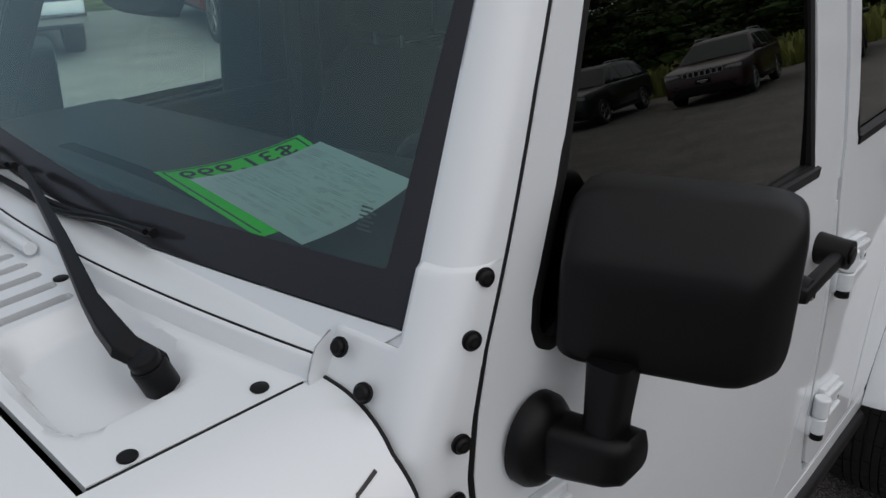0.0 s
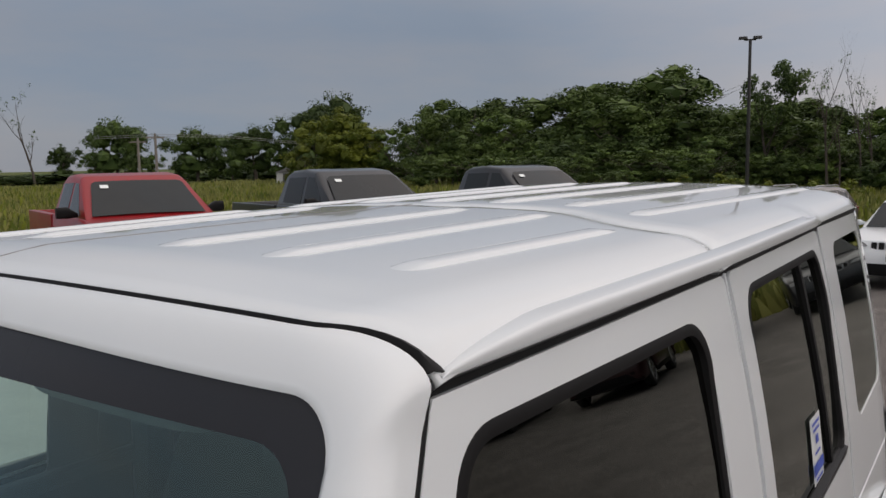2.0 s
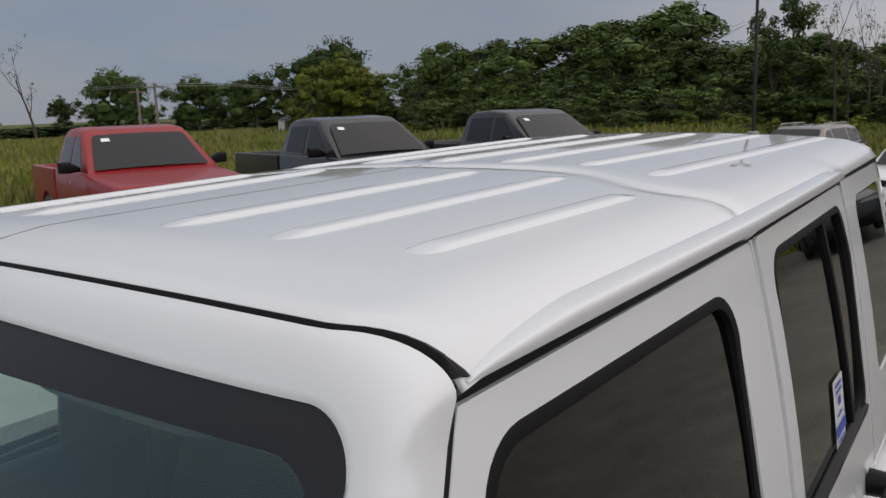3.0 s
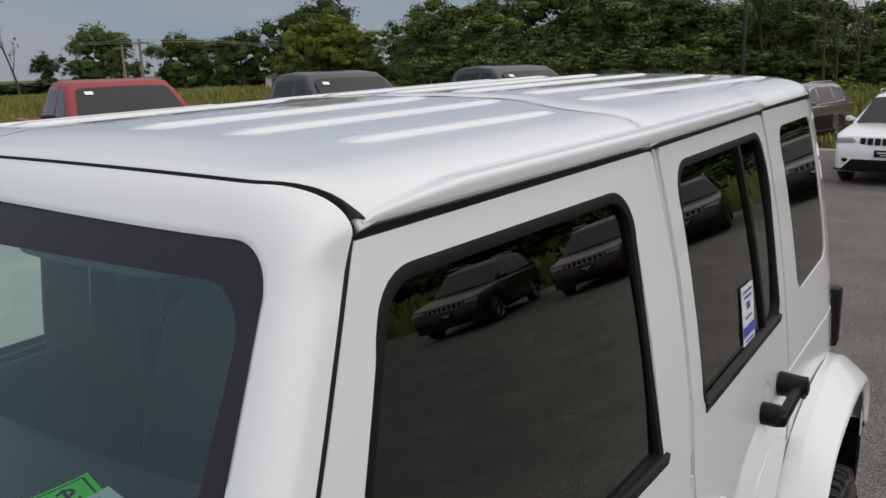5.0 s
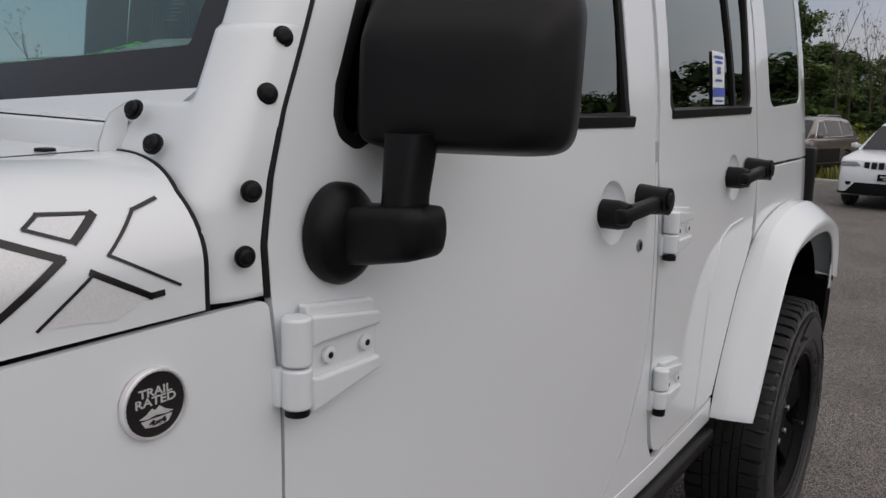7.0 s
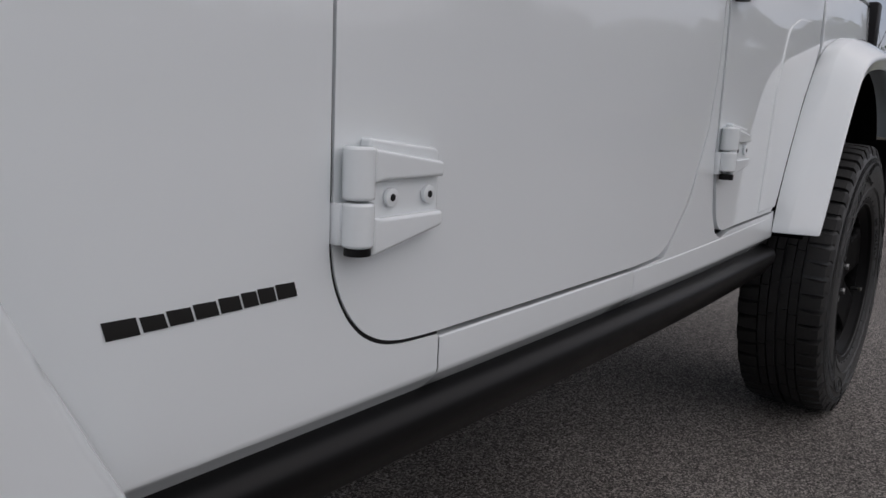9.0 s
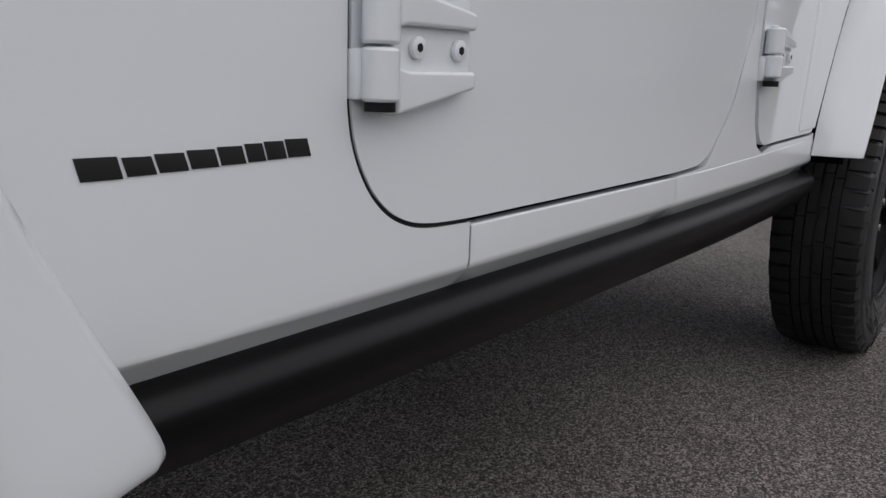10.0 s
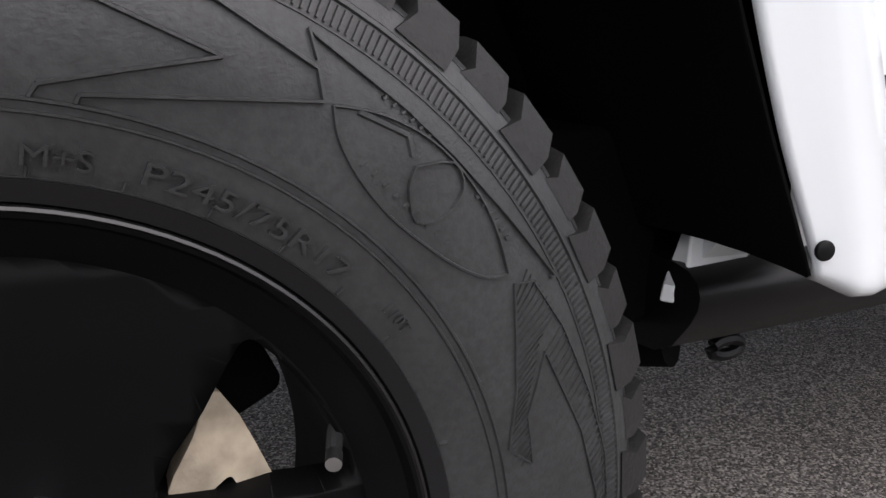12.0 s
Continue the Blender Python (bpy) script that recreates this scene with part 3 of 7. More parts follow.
def foot_turn(d):
    """How far the panel has turned in at a depth below its crease."""
    return float(np.interp(d, [-0.010, -0.004, 0.0, 0.026], [0.0, 0.0015, 0.005, 0.031]))


F_WIN = [(1.093, 1.509), (1.036, 1.385), (1.030, 1.352), (1.036, 1.328, 0.02), (1.062, 1.313, 0.02), (1.100, 1.330, 0.03), (1.784, 1.343, 0.014), (1.786, 1.782, 0.060), (1.206, 1.780, 0.070)]
R_WIN = [(1.985, 1.350, 0.03), (2.572, 1.362, 0.05), (2.600, 1.70, 0.2), (2.580, 1.802, 0.05), (1.992, 1.796, 0.06)]
Q_WIN = [(2.772, 1.372, 0.05), (3.160, 1.390, 0.05), (3.160, 1.800, 0.04), (2.762, 1.798, 0.05)]
for s in (-1, 1):
    near = s < 0
    # front door
    rear_edge = [(1.173, 1.806), (1.180, 1.8165, 0.004), (1.902, 1.828, 0.015), (1.913, 1.60), (1.908, 1.36), (1.893, 1.26), (1.888, 1.10), (1.884, 0.95), (1.862, 0.83), (1.80, 0.70, 0.15), (1.71, 0.606, 0.12), (1.60, 0.599)] + foot_curve(0.0)
    d = part("front_door", sheet(FRONT_GAP + rear_edge[1:], [F_WIN, dish_outline(1.702, 1.179, 0.0545)], skin(s), (0, s, 0)), "white", wagon, "white front door with a black window channel" if near else "", bevel=0.003, solid=0.012, seg=3)
    window_seal(d, s, F_WIN, 0.014)
    gl = sheet(F_WIN, [], skin(s, -0.010), (0, s, 0), 0.06)
    part("window_glass", gl, "tint" if near else "rightglass", d, "dark tinted glass" if near else "").visible_shadow = False
    part("belt_strip", loft([[Vector((x, s * (half(x, 1.345) + a), 1.338 + b)) for a, b in ((-0.010, -0.006), (0.004, -0.008), (0.006, 0.010), (-0.008, 0.016))] for x in [1.09 + 0.071 * i for i in range(11)]]), "plastic", d, "black belt moulding")
    hinge(d, s, 0.928, 1.094)
    hinge(d, s, 0.940, 0.752)
    door_handle(d, s, 1.645, 1.176)
    lock = part("key_lock", disc((1.815, s * (half(1.815, 1.105) - 0.001), 1.105), (0, s, 0), 0.0125, 0.004, 24, 0.0015), "steel", d, "round steel key lock")
    part("key_slot", box(1.8135, 1.8165, s * (half(1.815, 1.1) + 0.004) - 0.001, s * (half(1.815, 1.1) + 0.004) + 0.001, 1.098, 1.112), "seal", lock)
    handle_dish(d, s, 1.702, 1.179, 0.0555)
    # rear door
    rd = [(1.914, 1.10), (1.914, 1.26), (1.930, 1.36), (1.936, 1.60), (1.932, 1.829, 0.015), (2.625, 1.840, 0.02), (2.632, 1.60), (2.628, 1.30), (2.622, 1.16), (2.600, 1.05), (2.520, 0.92), (2.440, 0.79), (2.372, 0.66, 0.05), (2.33, 0.636), (2.05, 0.626), (1.955, 0.620, 0.075), (1.918, 0.76)]
    d2 = part("rear_door", sheet(rd, [R_WIN, dish_outline(2.412, 1.198, 0.0535)], skin(s), (0, s, 0)), "white", wagon, "white rear door with a paper sticker in its window" if near else "", bevel=0.003, solid=0.012, seg=3)
    window_seal(d2, s, R_WIN, 0.013)
    part("window_glass", sheet(R_WIN, [], skin(s, -0.010), (0, s, 0), 0.06), "tint" if near else "sideglass", d2, "dark tinted glass").visible_shadow = False
    part("window_divider", loft([[Vector((2.408 + 0.040 * k + a, s * (half(2.42, 1.79 - 0.43 * k) + b), 1.795 - 0.435 * k)) for a, b in ((-0.009, -0.012), (-0.009, -0.003), (0.009, -0.003), (0.009, -0.012))] for k in [i / 6 for i in range(7)]]), "seal", d2)
    part("belt_strip", loft([[Vector((x, s * (half(x, 1.36) + a), 1.352 + 0.018 * (x - 1.98) + b)) for a, b in ((-0.010, -0.006), (0.004, -0.008), (0.006, 0.009), (-0.008, 0.014))] for x in [1.992 + 0.082 * i for i in range(8)]]), "plastic", d2, "black belt moulding")
    hinge(d2, s, 1.925, 1.118, 0.86)
    hinge(d2, s, 1.925, 0.786, 0.86)
    door_handle(d2, s, 2.345, 1.196)
    handle_dish(d2, s, 2.412, 1.198, 0.0545)
    if near:
        st = part("paper_sticker", sheet([(2.276, 1.376), (2.366, 1.377), (2.382, 1.499), (2.290, 1.500)], [], skin(s, -0.006), (0, s, 0), 0.05), "paper", d2, "white paper sticker with a blue foot")
        part("blue_band", sheet([(2.279, 1.394), (2.368, 1.395), (2.370, 1.416), (2.281, 1.415)], [], skin(s, -0.0045), (0, s, 0), 0.05), "blue_ink", st)
        for z0, x0, x1, hgt in ((1.484, 2.300, 2.366, 0.006), (1.472, 2.304, 2.360, 0.006), (1.448, 2.318, 2.344, 0.016), (1.430, 2.300, 2.350, 0.005), (1.382, 2.292, 2.352, 0.005)):
            part("print_line", sheet([(x0, z0), (x1, z0), (x1, z0 + hgt), (x0, z0 + hgt)], [], skin(s, -0.0045), (0, s, 0), 0.05), "blue_ink", st)
    # rear quarter of the tub and the hard top's side
    quarter = [(2.640, 1.206), (2.640, 1.06), (2.62, 0.98), (3.30, 0.98), (3.335, 0.74), (3.335, 1.210)]
    part("rear_quarter", sheet(quarter, [], skin(s), (0, s, 0)), "white", wagon, bevel=0.004, solid=0.03)
    part("hard_top_side", sheet([(2.642, 1.214), (3.335, 1.218), (3.325, 1.50), (3.300, 1.868), (2.650, 1.856)], [Q_WIN], skin(s), (0, s, 0)), "white", wagon, bevel=0.004, solid=0.03)
    part("quarter_glass", sheet(Q_WIN, [], skin(s, -0.003), (0, s, 0), 0.06), "tint" if near else "sideglass", wagon, "dark tinted quarter glass").visible_shadow = False
    # tail lamp
    part("tail_lamp", box(3.335, 3.395, s * 0.735 - 0.055, s * 0.735 + 0.055, 1.045, 1.240, 0.010), "plastic", wagon, "black tail lamp housing with a red lens")
    # side of the scuttle, below the hood
    part("front_fender", sheet([(0.20, 1.05), (0.20, 1.132), (0.62, 1.1530), (0.824, 1.1615), (0.917, 1.1635, 0.012), (0.9262, 1.04)] + foot_curve(0.0048)[::-1] + [(1.0995, 0.496), (0.690, 0.484), (0.600, 0.482), (0.585, 0.60), (0.572, 0.70), (0.50, 0.86), (0.36, 1.02)], [], lambda u, v: Vector((u, s * (half(u, v) - foot_turn(0.522 + 0.031 * (u - 0.9) - v)), v)), (0, s, 0), 0.04, creases=[((0.9, 0.522 + d), (-0.031, 1.0)) for d in (0.010, 0.004, 0.0, -0.022)]), "white", wagon, "white front side panel with raised badges" if near else "", bevel=0.003, solid=0.012, seg=3)
    # sill, in two lengths behind the side panel
    for x0, x1 in ((1.1035, 1.600), (1.6035, 2.36)):
        rings = []
        for i in range(9):
            x = x0 + (x1 - x0) * i / 8
            zc = 0.522 + 0.031 * (x - 0.9)
            top = (0.578 + (x - 1.1) * 0.027 if x < 1.62 else 0.591 + 0.030 * (x - 1.62) / 0.7)
            b = half(x, 0.7)
            rings.append([Vector((x, s * (b - u), z)) for u, z in ((0.03, top), (0.002, top), (0.0, top - 0.002), (0.0, min(zc + 0.010, top - 0.002)), (0.0015, zc + 0.004), (0.005, zc), (0.031, zc - 0.026), (0.07, zc - 0.030))])
        bm = loft(rings, False, False)
        part("sill", bm, "white", wagon, solid=0.004)
    # sill rail
    rings = []
    for i in range(25):
        x = 0.577 + 1.818 * i / 24
        zt = 0.497 + 0.031 * (x - 0.9)
        b = half(x, 0.7) - 0.022
        e = 1.0 if i else 0.95
        rings.append([Vector((x, s * (b + u * e - 0.02), zt + w)) for u, w in ((-0.05, 0.006), (0.010, 0.006), (0.030, 0.002), (0.044, -0.008), (0.049, -0.020), (0.047, -0.034), (0.038, -0.050), (0.015, -0.078), (-0.010, -0.090), (-0.08, -0.094))])
    part("sill_rail", loft(rings), "plastic2", wagon, "black tubular sill guard", angle=50)


def flare(s, path, name, label):
    """A wheel-arch flare swept along its body line, outer edge, crest and lip; each a point (x, y, z)."""
    rings = []
    for body, edge, crest, lip in path:
        body, edge, crest, lip = [Vector((p[0], s * p[1], p[2])) for p in (body, edge, crest, lip)]
        ret = lip + (lip - crest).normalized() * 0.002 + Vector((0, -s * 0.006, 0))
        rings.append([body, body.lerp(edge, 0.80) + Vector((0, s * 0.003, 0)), edge.lerp(body, 0.05), edge.lerp(crest, 0.10), edge.lerp(crest, 0.5) + Vector((0, s * 0.003, 0)), edge.lerp(crest, 0.85) + Vector((0, s * 0.003, 0)), crest.lerp(lip, 0.10), crest.lerp(lip, 0.35) + Vector((0, -s * 0.001, 0)), crest.lerp(lip, 0.94), lip.lerp(ret, 0.15), ret])
    bm = loft(rings, False, False)
    bm.normal_update()
    f = max(bm.faces, key=lambda q: abs(q.normal.y) * q.calc_area())
    if f.normal.y * s < 0:
        bmesh.ops.reverse_faces(bm, faces=bm.faces[:])
    return part(name, bm, "white", wagon, label, angle=70, solid=0.005)


def arch(lines):
    """Flare rows from short columns: body line, edge, crest and lip, smoothed along the arch."""
    rows = []
    for a, b in zip(lines, lines[1:]):
        for k in range(4):
            rows.append([Vector(p).lerp(Vector(q), k / 4) for p, q in zip(a, b)])
    rows.append([Vector(p) for p in lines[-1]])
    for _ in range(3):
        rows = [rows[0]] + [[(rows[i - 1][j] + rows[i][j] * 2 + rows[i + 1][j]) / 4 for j in range(4)] for i in range(1, len(rows) - 1)] + [rows[-1]]
    return rows


FRONT_FLARE = arch([((-0.62, 0.54, 0.80), (-0.60, 0.86, 0.80), (-0.54, 0.895, 0.80), (-0.47, 0.88, 0.80)), ((-0.52, 0.55, 0.98), (-0.50, 0.875, 0.97), (-0.46, 0.90, 0.93), (-0.41, 0.885, 0.89)), ((-0.30, 0.58, 1.05), (-0.30, 0.885, 1.04), (-0.28, 0.908, 0.99), (-0.26, 0.89, 0.94)), ((0.05, 0.64, 1.06), (0.05, 0.89, 1.05), (0.05, 0.912, 1.0), (0.05, 0.895, 0.95)), ((0.34, 0.70, 1.03), (0.34, 0.892, 1.02), (0.31, 0.912, 0.96), (0.27, 0.895, 0.92)), ((0.47, 0.725, 0.94), (0.46, 0.892, 0.93), (0.41, 0.912, 0.88), (0.355, 0.893, 0.85)),
                    ((0.56, 0.73, 0.80), (0.527, 0.891, 0.80), (0.480, 0.910, 0.79), (0.430, 0.891, 0.785)), ((0.61, 0.735, 0.71), (0.567, 0.890, 0.715), (0.508, 0.907, 0.712), (0.456, 0.889, 0.716)), ((0.66, 0.74, 0.62), (0.612, 0.885, 0.622), (0.540, 0.904, 0.620), (0.497, 0.887, 0.625)), ((0.70, 0.745, 0.54), (0.662, 0.879, 0.532), (0.574, 0.902, 0.538), (0.541, 0.887, 0.544)), ((0.704, 0.747, 0.522), (0.668, 0.876, 0.513), (0.578, 0.902, 0.514), (0.546, 0.885, 0.528)), ((0.702, 0.752, 0.512), (0.660, 0.862, 0.506), (0.588, 0.882, 0.505), (0.564, 0.868, 0.518)), ((0.70, 0.752, 0.510), (0.650, 0.846, 0.506), (0.598, 0.862, 0.506), (0.578, 0.856, 0.514))])
REAR_FLARE = arch([((2.350, 0.797, 0.585), (2.356, 0.835, 0.585), (2.378, 0.898, 0.585), (2.402, 0.894, 0.586)), ((2.372, 0.797, 0.66), (2.384, 0.84, 0.66), (2.410, 0.902, 0.655), (2.437, 0.896, 0.65)), ((2.438, 0.797, 0.785), (2.448, 0.845, 0.782), (2.452, 0.906, 0.765), (2.475, 0.898, 0.75)), ((2.505, 0.797, 0.897), (2.512, 0.845, 0.892), (2.512, 0.908, 0.870), (2.530, 0.898, 0.852)), ((2.575, 0.797, 0.985), (2.580, 0.84, 0.980), (2.580, 0.908, 0.960), (2.590, 0.898, 0.935)), ((2.66, 0.797, 1.045), (2.66, 0.835, 1.040), (2.68, 0.907, 1.010), (2.70, 0.897, 0.982)), ((2.88, 0.797, 1.090), (2.88, 0.83, 1.085), (2.89, 0.906, 1.035), (2.89, 0.896, 1.000)), ((3.12, 0.797, 1.090), (3.12, 0.83, 1.085), (3.12, 0.905, 1.030), (3.12, 0.895, 0.995)), ((3.30, 0.78, 1.05), (3.29, 0.83, 1.05), (3.27, 0.903, 0.99), (3.235, 0.893, 0.955)), ((3.375, 0.77, 0.95), (3.365, 0.83, 0.95), (3.345, 0.90, 0.90), (3.305, 0.890, 0.88)), ((3.395, 0.76, 0.81), (3.39, 0.83, 0.81), (3.372, 0.897, 0.80), (3.345, 0.888, 0.80))])
for s in (-1, 1):
    fl = flare(s, FRONT_FLARE, "front_flare", "white painted wheel-arch flare with black clips" if s < 0 else "")
    part("clip", disc((0.538, s * 0.890, 0.551), (-0.25, s * 1.0, 0), 0.0078, 0.005, 18, 0.002), "plastic", fl, "black push clip")
    rf = flare(s, REAR_FLARE, "rear_flare", "white painted wheel-arch flare" if s < 0 else "")
    part("flare_flange", sheet([(3.322, 0.765), (3.362, 0.765), (3.352, 0.90), (3.314, 0.90)], [], lambda u, v: Vector((u, s * 0.884, v)), (0, s, 0), 0.05), "white", rf, solid=0.006)
    part("clip", disc((3.340, s * 0.886, 0.800), (0, s, 0), 0.009, 0.004, 16, 0.001), "plastic", rf, "black push clip")
    part("splash_panel", loft([[Vector((x, s * y, z)) for x, z in ((3.300, 0.80), (3.385, 0.80), (3.380, 0.66), (3.325, 0.560), (3.285, 0.560))] for y in (0.60, 0.80, 0.872, 0.880)]), "void", rf, "black plastic splash panel", bevel=0.004)
    # wheel housings, their deep shade put into a near-black colour
    for x0, x1, ztop in ((-0.52, 0.56, 1.03), (2.47, 3.34, 1.06)):
        n = 18
        rings = []
        for y in (s * 0.84, s * 0.50):
            rings.append([Vector(((x0 + x1) / 2 - math.cos(math.pi * i / n) * (x1 - x0) / 2 * (1 + 0.04 * math.sin(math.pi * i / n)), y if y * s > 0.8 else y, 0.56 + (ztop - 0.61) * math.sin(math.pi * i / n) ** 0.75)) for i in range(n + 1)])
        wh = loft(rings, False, False)
        back = bmesh.new()
        vs = [back.verts.new(p) for p in rings[1]]
        back.faces.new(vs)
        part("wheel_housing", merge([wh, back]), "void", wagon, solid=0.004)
    # moulded liner from the flare's lip to the body, ending level with the flare
    rows = []
    for xl, xb, z in ((0.300, 0.36, 0.905), (0.372, 0.43, 0.845), (0.424, 0.48, 0.765), (0.452, 0.515, 0.705), (0.486, 0.548, 0.635), (0.520, 0.575, 0.570), (0.540, 0.590, 0.530)):
        rows.append([Vector((xl + (xb - xl) * k + 0.012 * math.sin(math.pi * k * 2.0), s * (0.882 - 0.39 * k), z - 0.004 * k)) for k in (0, 0.08, 0.2, 0.32, 0.42, 0.46, 0.50, 0.6, 0.8, 1.0)])
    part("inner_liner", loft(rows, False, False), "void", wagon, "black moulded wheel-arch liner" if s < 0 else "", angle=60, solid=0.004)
    part("fender_return", loft([[Vector((x, s * 0.692, z)) for x, z in ((0.598, 0.535), (0.571, 0.470), (0.568, 0.452), (0.660, 0.450), (0.660, 0.535))], [Vector((x, s * 0.716, z)) for x, z in ((0.580, 0.535), (0.582, 0.470), (0.584, 0.452), (0.660, 0.450), (0.660, 0.535))]]), "white", wagon, bevel=0.003)
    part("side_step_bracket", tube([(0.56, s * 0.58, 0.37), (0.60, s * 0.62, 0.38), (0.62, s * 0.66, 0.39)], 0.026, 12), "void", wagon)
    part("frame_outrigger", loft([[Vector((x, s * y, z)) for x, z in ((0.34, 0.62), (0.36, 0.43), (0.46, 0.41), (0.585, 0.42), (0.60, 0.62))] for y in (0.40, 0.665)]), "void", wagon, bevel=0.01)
    part("tow_loop", tube([(0.765 + 0.024 * math.cos(a), s * 0.60, 0.342 + 0.010 * math.sin(a)) for a in [2 * math.pi * i / 12 for i in range(13)]], 0.008, 8), "plastic", wagon)
for s in (-1, 1):
    part("frame_rail", box(-0.6, 3.3, s * 0.42 - 0.05, s * 0.42 + 0.05, 0.40, 0.54, 0.01), "void", wagon)
part("underbody", box(0.62, 3.30, -0.70, 0.70, 0.50, 0.545, 0.01), "void", wagon)
# added box under the floor that keeps low light off ground and rear tyres
part("skid_plate", loft([[Vector((x, y, z)) for y, z in ((-0.58, 0.52), (-0.60, 0.40), (-0.52, 0.33), (0.52, 0.33), (0.60, 0.40), (0.58, 0.52))] for x in (0.78, 2.36)]), "void", wagon, bevel=0.01)
for x in (0.0, 2.946):
    part("axle", tube([(x, -0.62, 0.395), (x, 0.62, 0.395)], 0.045, 12), "void", wagon)

# hood: flat top, rounded shoulders, cut out at the back for the cowl
def hood_pt(u, x):
    """u from -1 (left lower edge) to 1."""
    k = (x - 0.83)
    w = 0.743 + 0.105 * k if x > -0.2 else 0.635 + 0.16 * (x + 0.2)
    drop = 0.045 * k - 0.03 * max(0, -0.2 - x)
    a = abs(u)
    y = min(a, 0.62) / 0.62 * (w - 0.155)
    z = 1.322 - 0.012 * (a / 0.62) ** 2 if a < 0.62 else 1.310
    if a > 0.62:
        t = (a - 0.62) / 0.38
        if t < 0.72:
            q = t / 0.72 * math.pi / 2
            y = w - 0.155 + 0.155 * math.sin(q)
            z = 1.210 + 0.100 * math.cos(q)
        else:
            y, z = w, 1.210 - (t - 0.72) / 0.28 * 0.043
    return Vector((x, math.copysign(y, u), z + drop))


def hood_panel(us, xs):
    return loft([[hood_pt(u, x) for u in us] for x in xs], False, False)


def up(bm):
    bm.normal_update()
    if max(bm.faces, key=lambda f: f.calc_area()).normal.z < 0:
        bmesh.ops.reverse_faces(bm, faces=bm.faces[:])
    return bm


xs_front = [-0.55 + 1.145 * i / 20 for i in range(21)]
us = [-1 + 2 * i / 72 for i in range(73)]
bm = hood_panel(us, xs_front)
uk = 0.605
for sgn in (-1, 1):
    side_us = [sgn * (uk + (1 - uk) * i / 26) for i in range(27)]
    rows = []
    for i in range(9):
        row = [hood_pt(u, 0.595 + 0.245 * i / 8) for u in side_us]
        for p in row:
            p.x += max(0.0, 0.902 + 0.49 * (p.z - 1.375) - 0.0145 - 0.840) * (i / 8) ** 2
        rows.append(row)
    bm = merge([bm, loft(rows, False, False)])
bmesh.ops.remove_doubles(bm, verts=bm.verts[:], dist=0.0005)
bmesh.ops.recalc_face_normals(bm, faces=bm.faces[:])
hood = part("hood", up(bm), "white", wagon, "white hood with black outline graphics on its side", angle=60, solid=0.02, bevel=0.003)


for sgn in (-1, 1):
    edge = []
    for i in range(41):
        p = hood_pt(sgn * (uk + (1 - uk) * i / 40), 0.8425)
        p.x += max(0.0, 0.902 + 0.49 * (p.z - 1.375) - 0.0145 - 0.840)
        edge.append(p - Vector((0, sgn * 0.001, 0.001)))
    part("hood_seal", tube(edge, 0.0028, 8), "seal", wagon, "thin black rubber at the hood's rear edge" if sgn < 0 else "")


def on_hood(x, z, off=0.0012):
    """A point of the hood's left shoulder at that place along it and that height."""
    lo, hi = 0.5, 1.0
    for _ in range(30):
        m = (lo + hi) / 2
        if hood_pt(-m, x).z > z:
            lo = m
        else:
            hi = m
    p, q = hood_pt(-lo, x), hood_pt(-lo - 0.004, x)
    d = q - p
    n = Vector((0, d.z, -d.y)).normalized()
    return p + n * (off if n.y < 0 else -off)


def stripe(parent, pts, w, closed=False):
    """A vinyl line on the hood's shoulder."""
    if closed:
        pts = pts + [pts[0]]
    bms = []
    for (x0, z0), (x1, z1) in zip(pts, pts[1:]):
        d = Vector((x1 - x0, z1 - z0))
        n = Vector((-d.y, d.x)).normalized() * w / 2
        e = d.normalized() * w * 0.45
        rows = []
        for i in range(9):
            c = Vector((x0, z0)) - e + (d + 2 * e) * i / 8
            rows.append([on_hood(c.x + n.x, c.y + n.y), on_hood(c.x - n.x, c.y - n.y)])
        bms.append(loft(rows, False, False))
    part("vinyl_line", merge(bms), "decal", parent, solid=0.0004)


for fill in ([(0.704, 1.2325), (0.640, 1.259), (0.560, 1.292), (0.560, 1.176), (0.600, 1.172), (0.640, 1.186)], [(0.736, 1.216), (0.690, 1.178), (0.728, 1.1765), (0.752, 1.1735), (0.783, 1.190)], [(0.694, 1.258), (0.709, 1.266), (0.747, 1.2645), (0.725, 1.246)]):
    part("vinyl_fill", sheet(fill, [], lambda u, v: on_hood(u, v, 0.0006), (0, -1, 0), 0.008), "silver", hood, "pale silver halftone vinyl", angle=80)
stripe(hood, [(0.60, 1.280), (0.640, 1.263), (0.712, 1.233)], 0.0065)
stripe(hood, [(0.712, 1.233), (0.640, 1.180)], 0.0065)
stripe(hood, [(0.692, 1.258), (0.708, 1.268), (0.750, 1.266), (0.726, 1.245)], 0.0028, True)
stripe(hood, [(0.752, 1.265), (0.727, 1.246)], 0.006)
stripe(hood, [(0.816, 1.274), (0.788, 1.266), (0.751, 1.232), (0.814, 1.197)], 0.0028)
stripe(hood, [(0.686, 1.178), (0.736, 1.219), (0.785, 1.190)], 0.0028)
stripe(hood, [(0.734, 1.219), (0.785, 1.191), (0.796, 1.192)], 0.006)

# cowl between hood and windshield
cowl_out = [(0.605, -0.546), (0.80, -0.5655), (0.834, -0.569), (0.848, -0.577), (0.848, 0.577), (0.834, 0.569), (0.80, 0.5655), (0.605, 0.546)]


